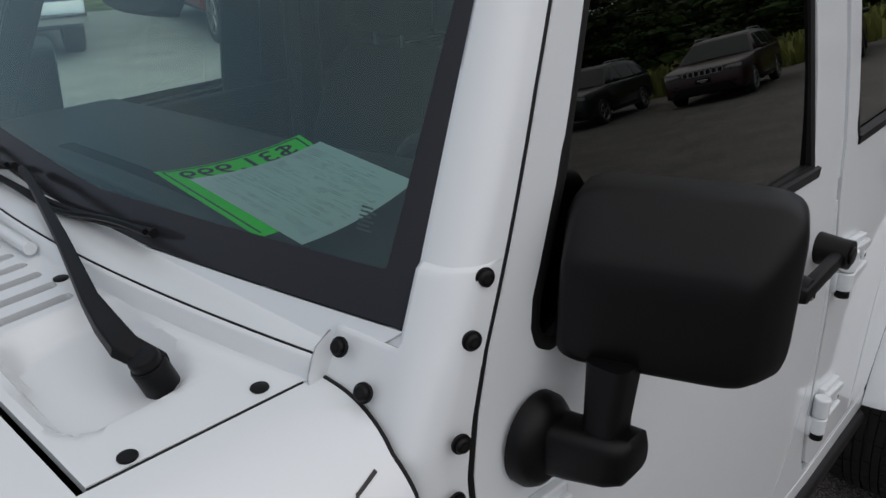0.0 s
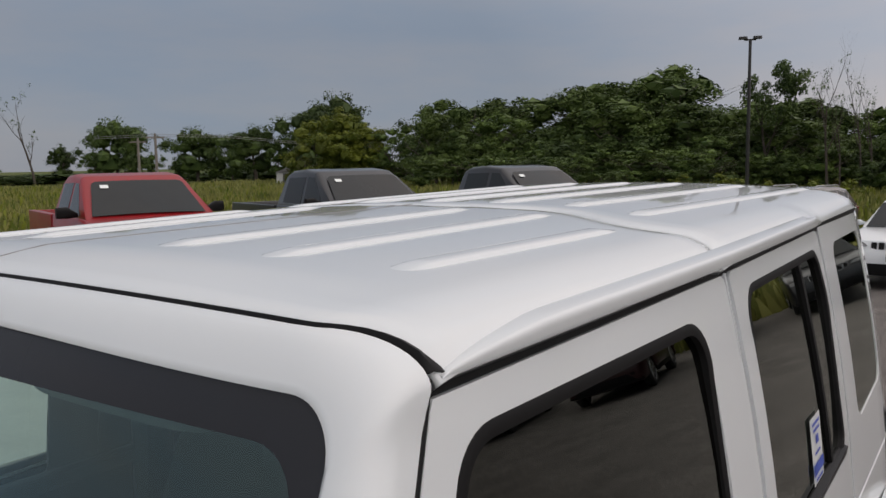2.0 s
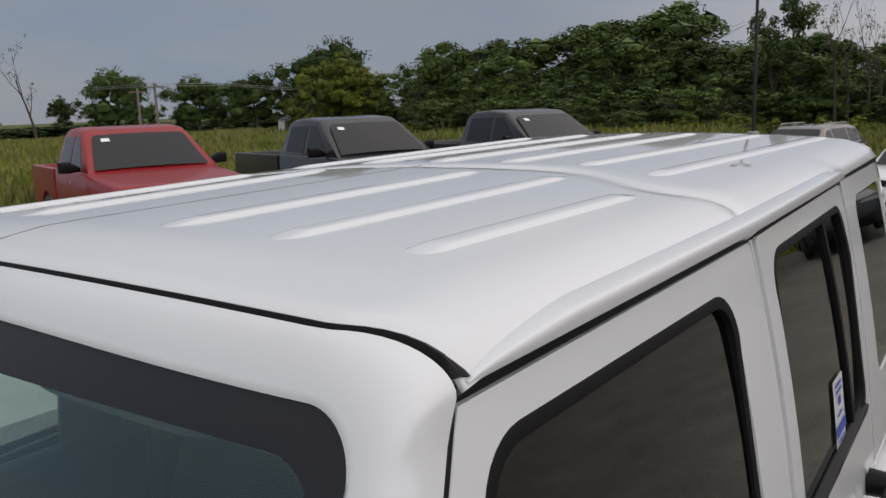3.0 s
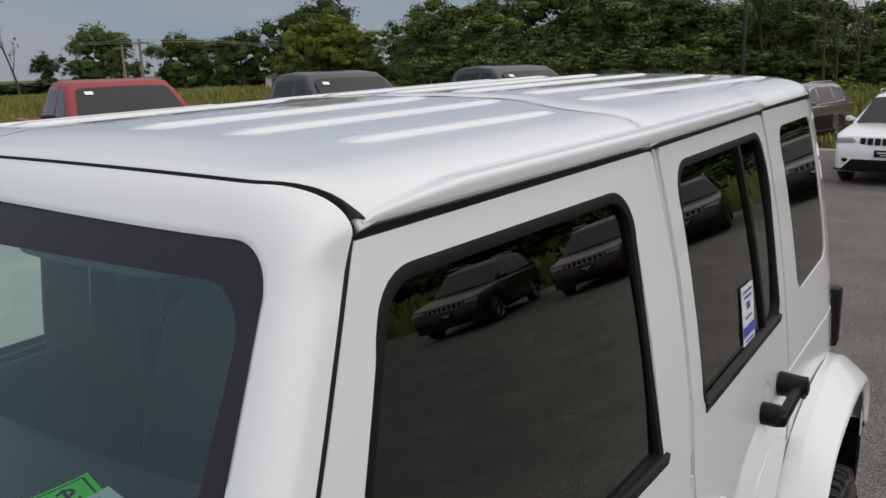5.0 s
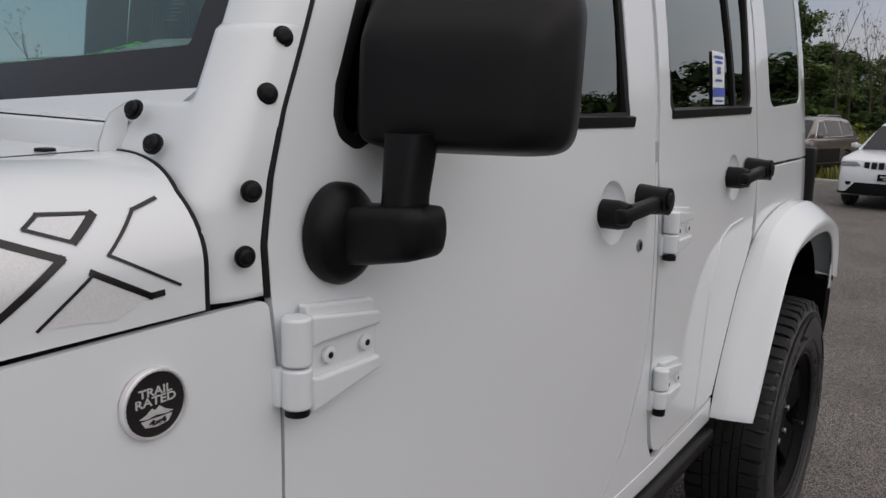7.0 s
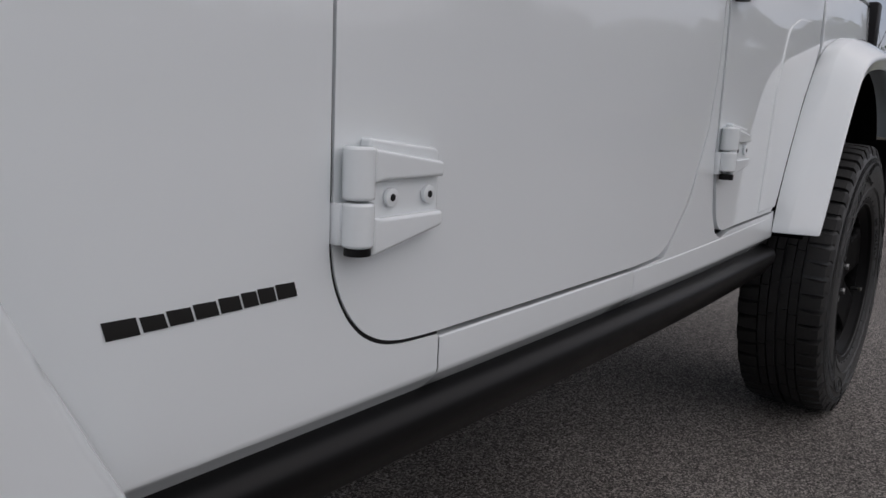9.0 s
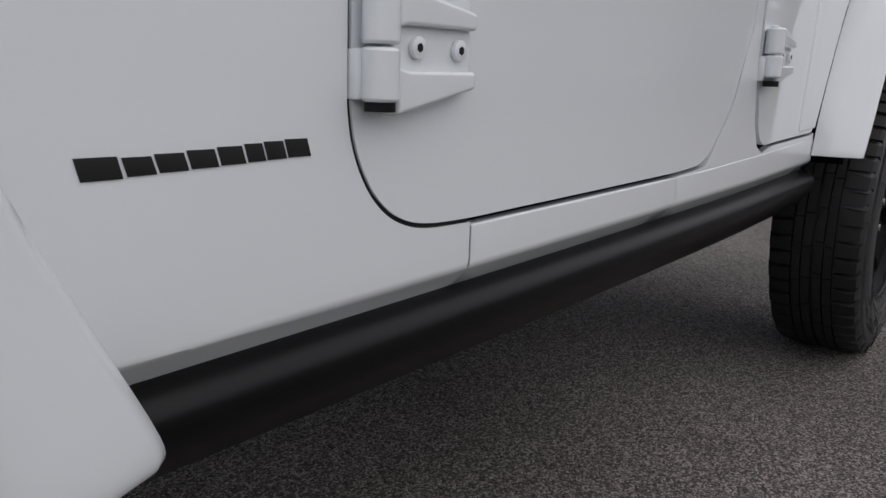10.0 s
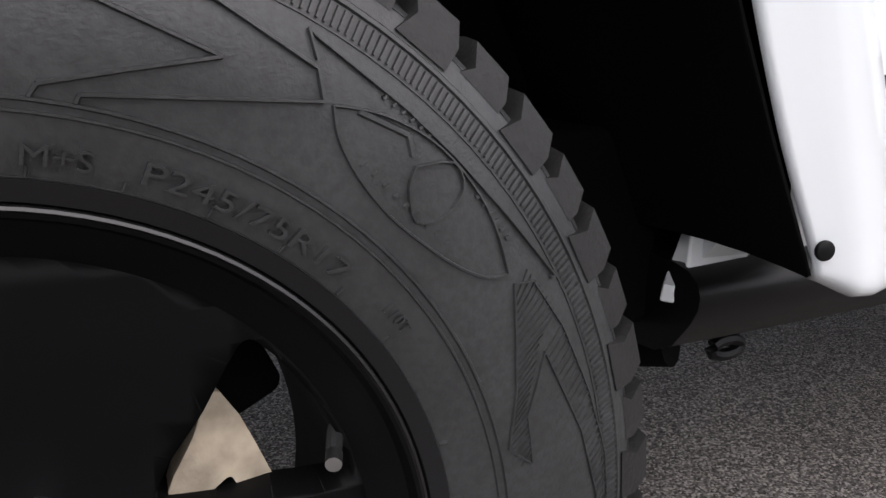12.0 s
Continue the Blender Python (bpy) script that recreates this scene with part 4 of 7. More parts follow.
def cowl_z(x, y):
    r = ((abs(x - 0.708 - 0.08 * (y + 0.35)) / 0.082) ** 4 + (abs(y + 0.345) / 0.128) ** 4) ** 0.25
    return cowl_top(x, y) - (0.026 - 0.08 * (x - 0.708)) * sm((1.06 - r) / 0.24)


def cowl_top(x, y):
    return 1.322 - 0.012 * (abs(y) / 0.588) ** 2 + 0.045 * (x - 0.83)


def flange_x(y):
    """The cowl's raised rear flange, bowed forward in its middle like the glass."""
    return 0.846 - 0.058 * (1 - min(1.0, (y / 0.58) ** 2))


slots = []
for k in range(8):
    y = -0.186 + k * 0.050
    slots.append([(0.628, y, 0.007), (0.762, y, 0.007), (0.762, y + 0.0215, 0.007), (0.628, y + 0.0215, 0.007)])
cowl = part("cowl_panel", sheet(cowl_out, slots, lambda u, v: Vector((u, v, cowl_z(u, v))), (0, 0, 1), 0.011, 3), "white", wagon, "white cowl panel with air slots and black clips", angle=50, bevel=0.0015, solid=0.012)
part("cowl_void", sheet([(0.60, -0.60), (0.845, -0.60), (0.845, 0.60), (0.60, 0.60)], [], lambda u, v: Vector((u, v, 1.235)), (0, 0, 1), 0.2), "void", wagon)
rows = []
for i in range(61):
    y = -0.581 + 1.162 * i / 60
    fx = flange_x(y)
    z0 = cowl_top(fx, y)
    rows.append([Vector(p) for p in ((fx - 0.003, y, z0 - 0.004), (fx, y, z0 + 0.004), (fx + 0.0015, y, z0 + 0.0245), (fx + 0.004, y, z0 + 0.028), (fx + 0.008, y, z0 + 0.0285), (max(fx + 0.014, ws(y, z0 + 0.03).x + 0.004), y, z0 + 0.031))])
part("cowl_flange", up(loft(rows, False, False)), "white", wagon, "white raised flange along the cowl's rear", angle=50)
for x, y in ((0.799, -0.545), (0.651, -0.538), (0.772, -0.118), (0.799, 0.545)):
    part("clip", disc((x, y, cowl_z(x, y) - 0.001), (0, 0, 1), 0.0105, 0.004, 18, 0.0015), "plastic", cowl, "black push clip")
for sgn in (-1, 1):
    part("cowl_seal", tube([(x, sgn * (0.5485 + (x - 0.605) * 0.0965), cowl_z(x, 0.56) - 0.0035) for x in [0.605 + 0.0232 * i for i in range(11)]], 0.0034, 8), "seal", wagon, "thin black rubber between cowl and hood" if sgn < 0 else "")
part("washer_tube", tube([(0.776, -0.012, 1.334), (0.776, 0.30, 1.334)], 0.010, 12), "white", cowl)
part("flange_gap", tube([(flange_x(y) + 0.0085, y, cowl_top(flange_x(y), y) + 0.0285) for y in [-0.574 + 0.0287 * i for i in range(41)]], 0.0018, 6), "seal", cowl, "thin dark gap behind the cowl flange")

# windshield frame, glass and its black border
GLASS = [(-0.664, 1.376, 0.012), (0.0, 1.340), (0.664, 1.376, 0.012), (0.624, 1.820, 0.055), (0.0, 1.832), (-0.624, 1.820, 0.055)]
CLEAR = [(-0.614, 1.424, 0.006), (0.0, 1.392), (0.614, 1.424, 0.006), (0.600, 1.782, 0.060), (0.0, 1.782), (-0.600, 1.782, 0.060)]
GAP_Z, GAP_X = [g[1] for g in FRONT_GAP] + [1.826], [g[0] for g in FRONT_GAP] + [1.1815]


def gap_x(z):
    return float(np.interp(z, GAP_Z, GAP_X)) - 0.007


def outer_y(z):
    return half(gap_x(min(z, 1.815)), min(z, 1.815)) - 0.001


def frame_loops():
    """Matching points of the glass opening and of the frame's outer edge, from the left foot over the top to the right foot."""
    inn, out, fall = [], [], []
    for i in range(31):
        k = i / 30
        inn.append((0.664 - 0.040 * k, 1.374 + 0.392 * k))
        z = 1.340 + 0.485 * k
        out.append((outer_y(z) + 0.004 * sm((z - 1.79) / 0.035), z))
        fall.append(gap_x(z) - ws(out[-1][0], z).x)
    g0, e0 = 1.825, out[-1][0]
    for i in range(1, 13):
        a = math.pi / 2 * i / 12
        inn.append((0.569 + 0.055 * math.cos(a), 1.766 + 0.055 * math.sin(a)))
        yy = e0 - 0.105 + 0.105 * math.cos(a)
        out.append((yy, g0 + (roof_z(1.155, e0 - 0.105) - 0.006 - g0) * math.sin(a)))
        fall.append(roof_seam(out[-1][0]) - ws(*out[-1]).x)
    ye = out[-1][0]
    for i in range(1, 25):
        k = i / 24
        inn.append((0.569 * (1 - k), 1.821 + 0.011 * sm(k)))
        out.append((ye * (1 - k), roof_z(1.155, ye * (1 - k)) - 0.006))
        fall.append(roof_seam(out[-1][0]) - ws(*out[-1]).x)
    mir = lambda q: [(-y, z) for y, z in q[:-1][::-1]]
    return inn + mir(inn), out + mir(out), fall + fall[:-1][::-1]


inn, out, fall = frame_loops()
rings = []
for (yi, zi), (yo, zo), fa in zip(inn, out, fall):
    row = []
    dist = math.hypot(yo - yi, zo - zi)
    R = min(0.055, dist * 0.8)
    p0 = ws(yi, zi)
    row.append(p0 + Vector((0.010, 0, 0)))
    for j in range(19):
        k = (j / 18) ** 0.8
        y, z = yi + (yo - yi) * k, zi + (zo - zi) * k
        d = (1 - k) * dist
        q = max(0.0, min(1.0, 1 - d / R))
        x = ws(y, z).x + fa * (1 - (1 - q ** 2.3) ** (1 / 2.3))
        if j == 0:
            x += 0.003
        row.append(Vector((x, y, z)))
    kt = sm((zo - 1.82) / 0.05)
    row.append(row[-1] + Vector((0.0005, -math.copysign(0.022, yo) * (1 - kt), -0.022 * kt)))
    rings.append(row)
fb = loft(rings, False, False)
fb.normal_update()
if max(fb.faces, key=lambda f: abs(f.normal.x) * f.calc_area()).normal.x > 0:
    bmesh.ops.reverse_faces(fb, faces=fb.faces[:])
part("windshield_frame", fb, "white", wagon, "white windshield frame", angle=70)
part("frame_sill", sheet([(-0.60, 1.325), (0.0, 1.306), (0.60, 1.325), (0.664, 1.378), (0.0, 1.342), (-0.664, 1.378)], [], lambda u, v: ws(u, v, -0.002), (-1, 0, 0.4), 0.05), "white", wagon, solid=0.01, bevel=0.002)
part("glass_border", sheet([(p[0] * 0.999, p[1], *p[2:]) for p in GLASS], [CLEAR], lambda u, v: ws(u, v, 0.006), (-1, 0, 0.4), 0.09, 8), "frit", wagon, "black ceramic border of the windshield", solid=0.003)
pane = part("windshield", sheet(CLEAR, [], lambda u, v: ws(u, v, 0.0062), (-1, 0, 0.4), 0.05, 8), "wsglass", wagon, "greenish windshield glass")
pane.visible_shadow = False
part("glass_gasket", sheet([(p[0] * 1.004, p[1] + (0.003 if p[1] > 1.6 else -0.003), *p[2:]) for p in GLASS], [GLASS], lambda u, v: ws(u, v, 0.003), (-1, 0, 0.4), 0.2, 8), "seal", wagon, solid=0.006)
# bolted foot plates of the frame
for s in (-1, 1):
    fm = bmesh.new()
    grid = []
    n = 44
    zs = [1.168 + (1.446 - 1.168) * i / n for i in range(n + 1)]
    for i, z in enumerate(zs):
        yo = outer_y(z) - 0.0012 + 0.0017 * sm((z - 1.20) / 0.14)
        ys = float(np.interp(z, [1.168, 1.223, 1.268, 1.298, 1.312, 1.330, 1.337], [0.690, 0.688, 0.668, 0.622, 0.560, 0.540, 0.577]))
        yb = max(float(np.interp(z, [1.3665, 1.45], [0.6665, 0.6595])), ys + 0.004)
        gx = gap_x(z) - 0.0018
        r = float(np.interp(z, [1.20, 1.38], [0.030, 0.064]))
        row = []
        for j in range(29):
            y = ys + (yb - ys) * j / 8 if j < 8 else yb + (yo - yb) * ((j - 8) / 20) ** 0.85
            face = max(ws(y, z).x - 0.0055, 0.846)
            q = max(0.0, min(1.0, 1 - (yo - y) / r))
            x = face + (gx - face) * (1 - (1 - q ** 2.3) ** (1 / 2.3))
            row.append(fm.verts.new((x + 0.006 * sm((z - 1.441) / 0.005) * (1 - q), s * y, z)))
        row.append(fm.verts.new((row[-1].co.x, row[-1].co.y - s * 0.022, z)))
        grid.append(row)
    for i in range(n):
        for j in range(29):
            if j < 8 and zs[i + 1] > 1.367:
                continue
            fm.faces.new((grid[i][j], grid[i][j + 1], grid[i + 1][j + 1], grid[i + 1][j]))
    bmesh.ops.delete(fm, geom=[v for v in fm.verts if not v.link_faces], context="VERTS")
    bmesh.ops.recalc_face_normals(fm, faces=fm.faces[:])
    fm.normal_update()
    if max(fm.faces, key=lambda f: f.calc_area()).normal.x > 0:
        bmesh.ops.reverse_faces(fm, faces=fm.faces[:])
    fp = part("frame_foot", fm, "white", wagon, "white bolted windshield hinge plate" if s < 0 else "", angle=70, solid=0.005)
    for x, y, z, n in ((0.970, 0.713, 1.432, (-0.40, s, 0.1)), (0.942, 0.719, 1.373, (-0.40, s, 0.1)), (0.902, 0.737, 1.277, (-0.30, s, 0.05)), (0.889, 0.740, 1.213, (-0.2, s, 0)), (0.871, 0.603, 1.351, (-1, s * 0.12, 0.5)), (0.861, 0.647, 1.318, (-1, s * 0.3, 0.5))):
        nv = Vector(n).normalized()
        c = Vector((x, s * y, z)) + nv * 0.0085
        bo = part("bolt", merge([disc(c - nv * 0.004, nv, 0.0114, 0.004, 24, 0.001), disc(c, nv, 0.0096, 0.0055, 24, 0.0025, 0.0080)]), "plastic", fp, "black dome-head bolt")
        part("socket", disc(c + nv * 0.0050, nv, 0.0042, 0.001, 6), "seal", bo)
# corner plates between cowl, hood and frame
for s in (-1, 1):
    part("cowl_end_plate", sheet([(0.838, 1.295), (0.838, 1.318), (0.846, 1.338), (0.853, 1.350), (0.874, 1.362), (0.866, 1.295)], [], lambda u, v: Vector((u, s * 0.5815, v)), (0, s, 0), 0.03), "white", wagon, solid=0.004)
    part("cowl_corner", sheet([(s * 0.50, 1.25), (s * 0.665, 1.25), (s * 0.668, 1.378), (s * 0.60, 1.352), (s * 0.50, 1.350)], [], lambda u, v: Vector((max(ws(u, v).x + 0.003, 0.853), u, v)), (-1, 0, 0), 0.03), "white", wagon, solid=0.003)
# rubber that fills the gap before the front doors
for s in (-1, 1):
    rows = []
    for i in range(60):
        z = 1.165 + (1.822 - 1.165) * i / 59
        x = gap_x(z) + 0.007
        rows.append([Vector((x + u, s * (half(x, z) + w), z)) for u, w in ((-0.0085, -0.012), (-0.0068, -0.0022), (-0.002, -0.0012), (0.001, -0.0014), (0.005, -0.004))])
    part("door_seal", loft(rows, False, False), "seal", wagon, "black rubber door seal" if s < 0 else "", angle=80, solid=0.002)
    low = [((0.9255, 1.162), (0.9320, 1.162))] + list(zip(foot_curve(0.0052)[::-1], foot_curve(-0.0006)[::-1]))
    rows = []
    for (x0, z0), (x1, z1) in low:
        rows.append([Vector((x0 + (x1 - x0) * k, s * (half(x0, 0.8 if z0 < 1.1 else z0) + w), z0 + (z1 - z0) * k)) for k, w in ((-0.1, -0.004), (0.15, -0.0022), (0.85, -0.0022), (1.1, -0.004))])
    part("door_seal", loft(rows, False, False), "seal", wagon, angle=80, solid=0.002)
# pillar sides behind the frame, so that no gap is left to the doors
for s in (-1, 1):
    grow = lambda o, g: [(p[0] + (g if p[0] > 1.4 else -g) if o is F_WIN else p[0] + (g if p[0] > 2.3 else -g), p[1] + (0.006 if p[1] > 1.6 else -0.006), *p[2:]) for p in o]
    part("door_aperture", sheet([(0.86, 0.56), (0.86, 1.15), (0.915, 1.160)] + [(x - 0.004, z) for x, z in FRONT_GAP if z > 1.165] + [(1.190, 1.830), (2.68, 1.850), (2.68, 0.95), (2.42, 0.70), (2.36, 0.58)], [grow(F_WIN, 0.004), grow(R_WIN, 0.004)], skin(s, -0.016), (0, s, 0), 0.08), "void", wagon, solid=0.006)
    part("lower_pillar", sheet([(1.607, 0.592), (1.714, 0.600), (1.806, 0.690), (1.868, 0.826), (1.890, 0.95), (1.894, 1.10), (1.899, 1.26), (1.908, 1.26), (1.908, 1.10), (1.911, 0.76), (1.927, 0.665), (1.952, 0.622), (1.985, 0.608), (2.05, 0.6195), (2.33, 0.630), (2.36, 0.634), (2.36, 0.622), (1.607, 0.5905)], [], skin(s, -0.001), (0, s, 0), 0.1), "white", wagon, solid=0.02, bevel=0.002)
    part("upper_pillar", sheet([(1.908, 1.30), (1.918, 1.36), (1.920, 1.828), (1.927, 1.828), (1.926, 1.36), (1.918, 1.30)], [], skin(s, -0.003), (0, s, 0), 0.1), "white", wagon, solid=0.02)
    part("door_flange", sheet([(2.222, 0.640), (2.352, 0.645), (2.430, 0.785), (2.498, 0.897), (2.570, 0.985), (2.60, 1.04), (2.50, 1.088), (2.40, 1.082), (2.315, 1.055, 0.06), (2.262, 0.93)], [], skin(s, 0.003), (0, s, 0), 0.05), "white", wagon, solid=0.006, bevel=0.003)
    part("body_pillar", sheet([(2.60, 0.9), (2.60, 1.84), (2.68, 1.84), (2.68, 0.9)], [], skin(s, -0.012), (0, s, 0), 0.2), "seal", wagon, solid=0.01)
    part("roof_gutter", loft([[Vector((x, s * (half(x, 1.82) + a), 1.832 + 0.0143 * (x - 1.17) + b)) for a, b in ((-0.05, -0.018), (-0.007, -0.018), (-0.005, -0.002), (-0.05, 0.0))] for x in [1.18 + 0.08 * i for i in range(27)]]), "seal", wagon)

# roof in two pieces, with pressed ribs
def bow(y):
    """The joint between roof panel and hard top: straight across, falling forward in two steps to the gutter."""
    return float(np.interp(abs(y), [0.0, 0.20, 0.27, 0.33, 0.38, 0.43, 0.48, 0.53, 0.58, 0.62, 0.645, 0.665, 0.69], [2.140, 2.138, 2.128, 2.102, 2.065, 2.022, 1.985, 1.963, 1.953, 1.944, 1.930, 1.908, 1.884]))


def roof_piece(name, x0, x1, ribs, label):
    n, k = 70, 26
    rings = []
    for j in range(k + 1):
        row = []
        for i in range(n + 1):
            v = -1 + 2 * i / n
            a, b = x0(v * 0.69), x1(v * 0.69)
            x = a + (b - a) * j / k
            y = v * roof_e(x)
            row.append(Vector((x, y, roof_z(x, y) - 0.004 * (j in (0, k)))))
        rings.append(row)
    ob = part(name, up(loft(rings, False, False)), "white", wagon, label, angle=60, solid=0.012)
    for y0, y1, a, b, w in ribs:
        rows = []
        m = 30
        for j in range(-5, m + 6):
            q = max(0.0, min(1.0, 0.1 * (1 - (1 - (j + 5) / 8) ** 2) if j < 3 else 1 - 0.1 * (1 - (1 - (m + 5 - j) / 8) ** 2) if j > m - 3 else j / m))
            x, y = a + (b - a) * q, y0 + (y1 - y0) * q
            d = min(x - a, b - x)
            e = 1.0 if d > 0.06 else sm(d / 0.06) ** 0.8
            ww = w * (0.12 + 0.88 * math.sqrt(max(0.0, 1 - max(0.0, 1 - d / (0.62 * w)) ** 2)))
            rows.append([Vector((x, y + c * ww, roof_z(x, y + c * ww) + hgt * e - 0.0004)) for c, hgt in ((-0.5, 0.0), (-0.44, 0.0014), (-0.36, 0.0042), (-0.28, 0.0054), (-0.10, 0.0058), (0.10, 0.0058), (0.28, 0.0054), (0.36, 0.0042), (0.44, 0.0014), (0.5, 0.0))])
        part("roof_rib", up(loft(rows, False, False)), "white", ob, angle=60)
    return ob


roof_front = roof_piece("front_roof_panel", lambda y: roof_seam(y * 0.968) + 0.011, lambda y: bow(y) - 0.002, [(-0.478, -0.508, 1.365, 1.895, 0.046), (-0.298, -0.318, 1.335, 2.035, 0.046), (-0.103, -0.119, 1.325, 2.055, 0.046), (0.262, 0.305, 1.325, 2.06, 0.046), (0.455, 0.50, 1.335, 2.02, 0.046)], "white removable roof panels with pressed ribs")
roof_piece("hard_top_roof", lambda y: bow(y) + 0.004, lambda y: 3.33 - 0.10 * (abs(y) / 0.69) ** 8, [(-0.450, -0.535, 2.125, 3.25, 0.050), (-0.266, -0.362, 2.215, 3.22, 0.050), (-0.075, -0.165, 2.215, 3.23, 0.050), (0.116, 0.005, 2.205, 3.22, 0.050), (0.33, 0.195, 2.205, 3.22, 0.050), (0.53, 0.40, 2.16, 3.2, 0.050)], "white hard top roof with pressed ribs")
part("panel_joint", loft([[Vector((x, y, roof_z(x, y) + h)) for y, h in ((0.0835, -0.001), (0.0838, 0.0009), (0.0862, 0.0009), (0.0865, -0.001))] for x in [1.175 + 0.048 * i for i in range(21)]], False, False), "lead", roof_front, "thin joint between the two roof panels")
part("roof_underlay", sheet([(1.19, -0.64), (3.28, -0.64), (3.28, 0.64), (1.19, 0.64)], [], lambda u, v: Vector((u, v, roof_z(u, v) - 0.030)), (0, 0, -1), 0.12), "lining", wagon, "grey roof lining")
part("roof_seam_seal", sheet([(1.166, -0.56), (1.21, -0.56), (1.21, 0.56), (1.166, 0.56)], [], lambda u, v: Vector((u, v, roof_z(u, v) - 0.010)), (0, 0, 1), 0.05), "seal", wagon)
# black weather strip under the roof panel's front edge
strip = []
for i in range(81):
    v = -1 + 2 * i / 80
    x = roof_seam(v * 0.668) + 0.0095
    y = v * (roof_e(x) - 0.003)
    z = roof_z(x, y)
    w = sm((abs(v) - 0.84) / 0.16)
    strip.append([Vector((x - 0.006, y * (1 - 0.016 * w), z - 0.016 + 0.008 * w)), Vector((x - 0.001, y, z - 0.004 + 0.002 * w)), Vector((x + 0.012, y, z - 0.006))])
part("roof_front_seal", loft(strip, False, False), "seal", wagon, "black rubber weather strip", angle=70, solid=0.002)
for s in (-1, 1):
    # drip moulding along the roof's edge
    rows = []
    for i in range(28):
        x = 1.190 + 1.44 * (i / 27) ** 1.5
        g = 1.832 + 0.0143 * (x - 1.17)
        k = math.sqrt(min(1.0, (x - 1.190) / 0.16, max(0.0, 2.632 - x) / 0.03))
        rows.append([Vector((x, s * (half(x, 1.83) + a), g + b)) for a, b in ((0.004 - 0.020 * k, 0.024 * k), (0.005 - 0.007 * k, 0.0215 * k), (0.006 + 0.004 * k, 0.0225 * k), (0.006 + 0.0085 * k, 0.0190 * k), (0.006 + 0.0090 * k, 0.012 * k), (0.006 + 0.0070 * k, 0.003 * k), (-0.01, -0.001))])
    part("drip_moulding", loft(rows, False, False), "white", wagon, angle=60, solid=0.003)
# tail
part("tailgate", sheet([(-0.70, 0.62), (0.70, 0.62), (0.70, 1.25), (0.655, 1.86), (-0.655, 1.86), (-0.70, 1.25)], [[(-0.55, 1.30, 0.05), (0.55, 1.30, 0.05), (0.52, 1.76, 0.05), (-0.52, 1.76, 0.05)]], lambda u, v: Vector((3.345 - 0.06 * max(0, v - 1.25), u, v)), (1, 0, 0), 0.15), "white", wagon, bevel=0.01, solid=0.05)
part("rear_glass", sheet([(-0.56, 1.29), (0.56, 1.29), (0.53, 1.77), (-0.53, 1.77)], [], lambda u, v: Vector((3.335 - 0.06 * max(0, v - 1.25), u, v)), (1, 0, 0), 0.15), "tint", wagon, "dark tinted rear glass").visible_shadow = False
part("rear_bumper", box(3.36, 3.50, -0.78, 0.78, 0.56, 0.72, 0.03, 3), "plastic", wagon)
part("front_grille", sheet([(-0.60, 0.78), (0.60, 0.78), (0.60, 1.20), (-0.60, 1.20)], [[(-0.32 + 0.095 * i, 0.86, 0.02), (-0.27 + 0.095 * i, 0.86, 0.02), (-0.27 + 0.095 * i, 1.14, 0.02), (-0.32 + 0.095 * i, 1.14, 0.02)] for i in range(7)], lambda u, v: Vector((-0.56, u, v)), (-1, 0, 0), 0.2), "white", wagon, bevel=0.006, solid=0.04)
part("front_bumper", box(-0.80, -0.62, -0.80, 0.80, 0.54, 0.72, 0.03, 3), "plastic", wagon)

# raised badge: a knurled ring, a black face with words over a mountain line
side_panel = [o for o in wagon.children if o.name.startswith("front_fender")]


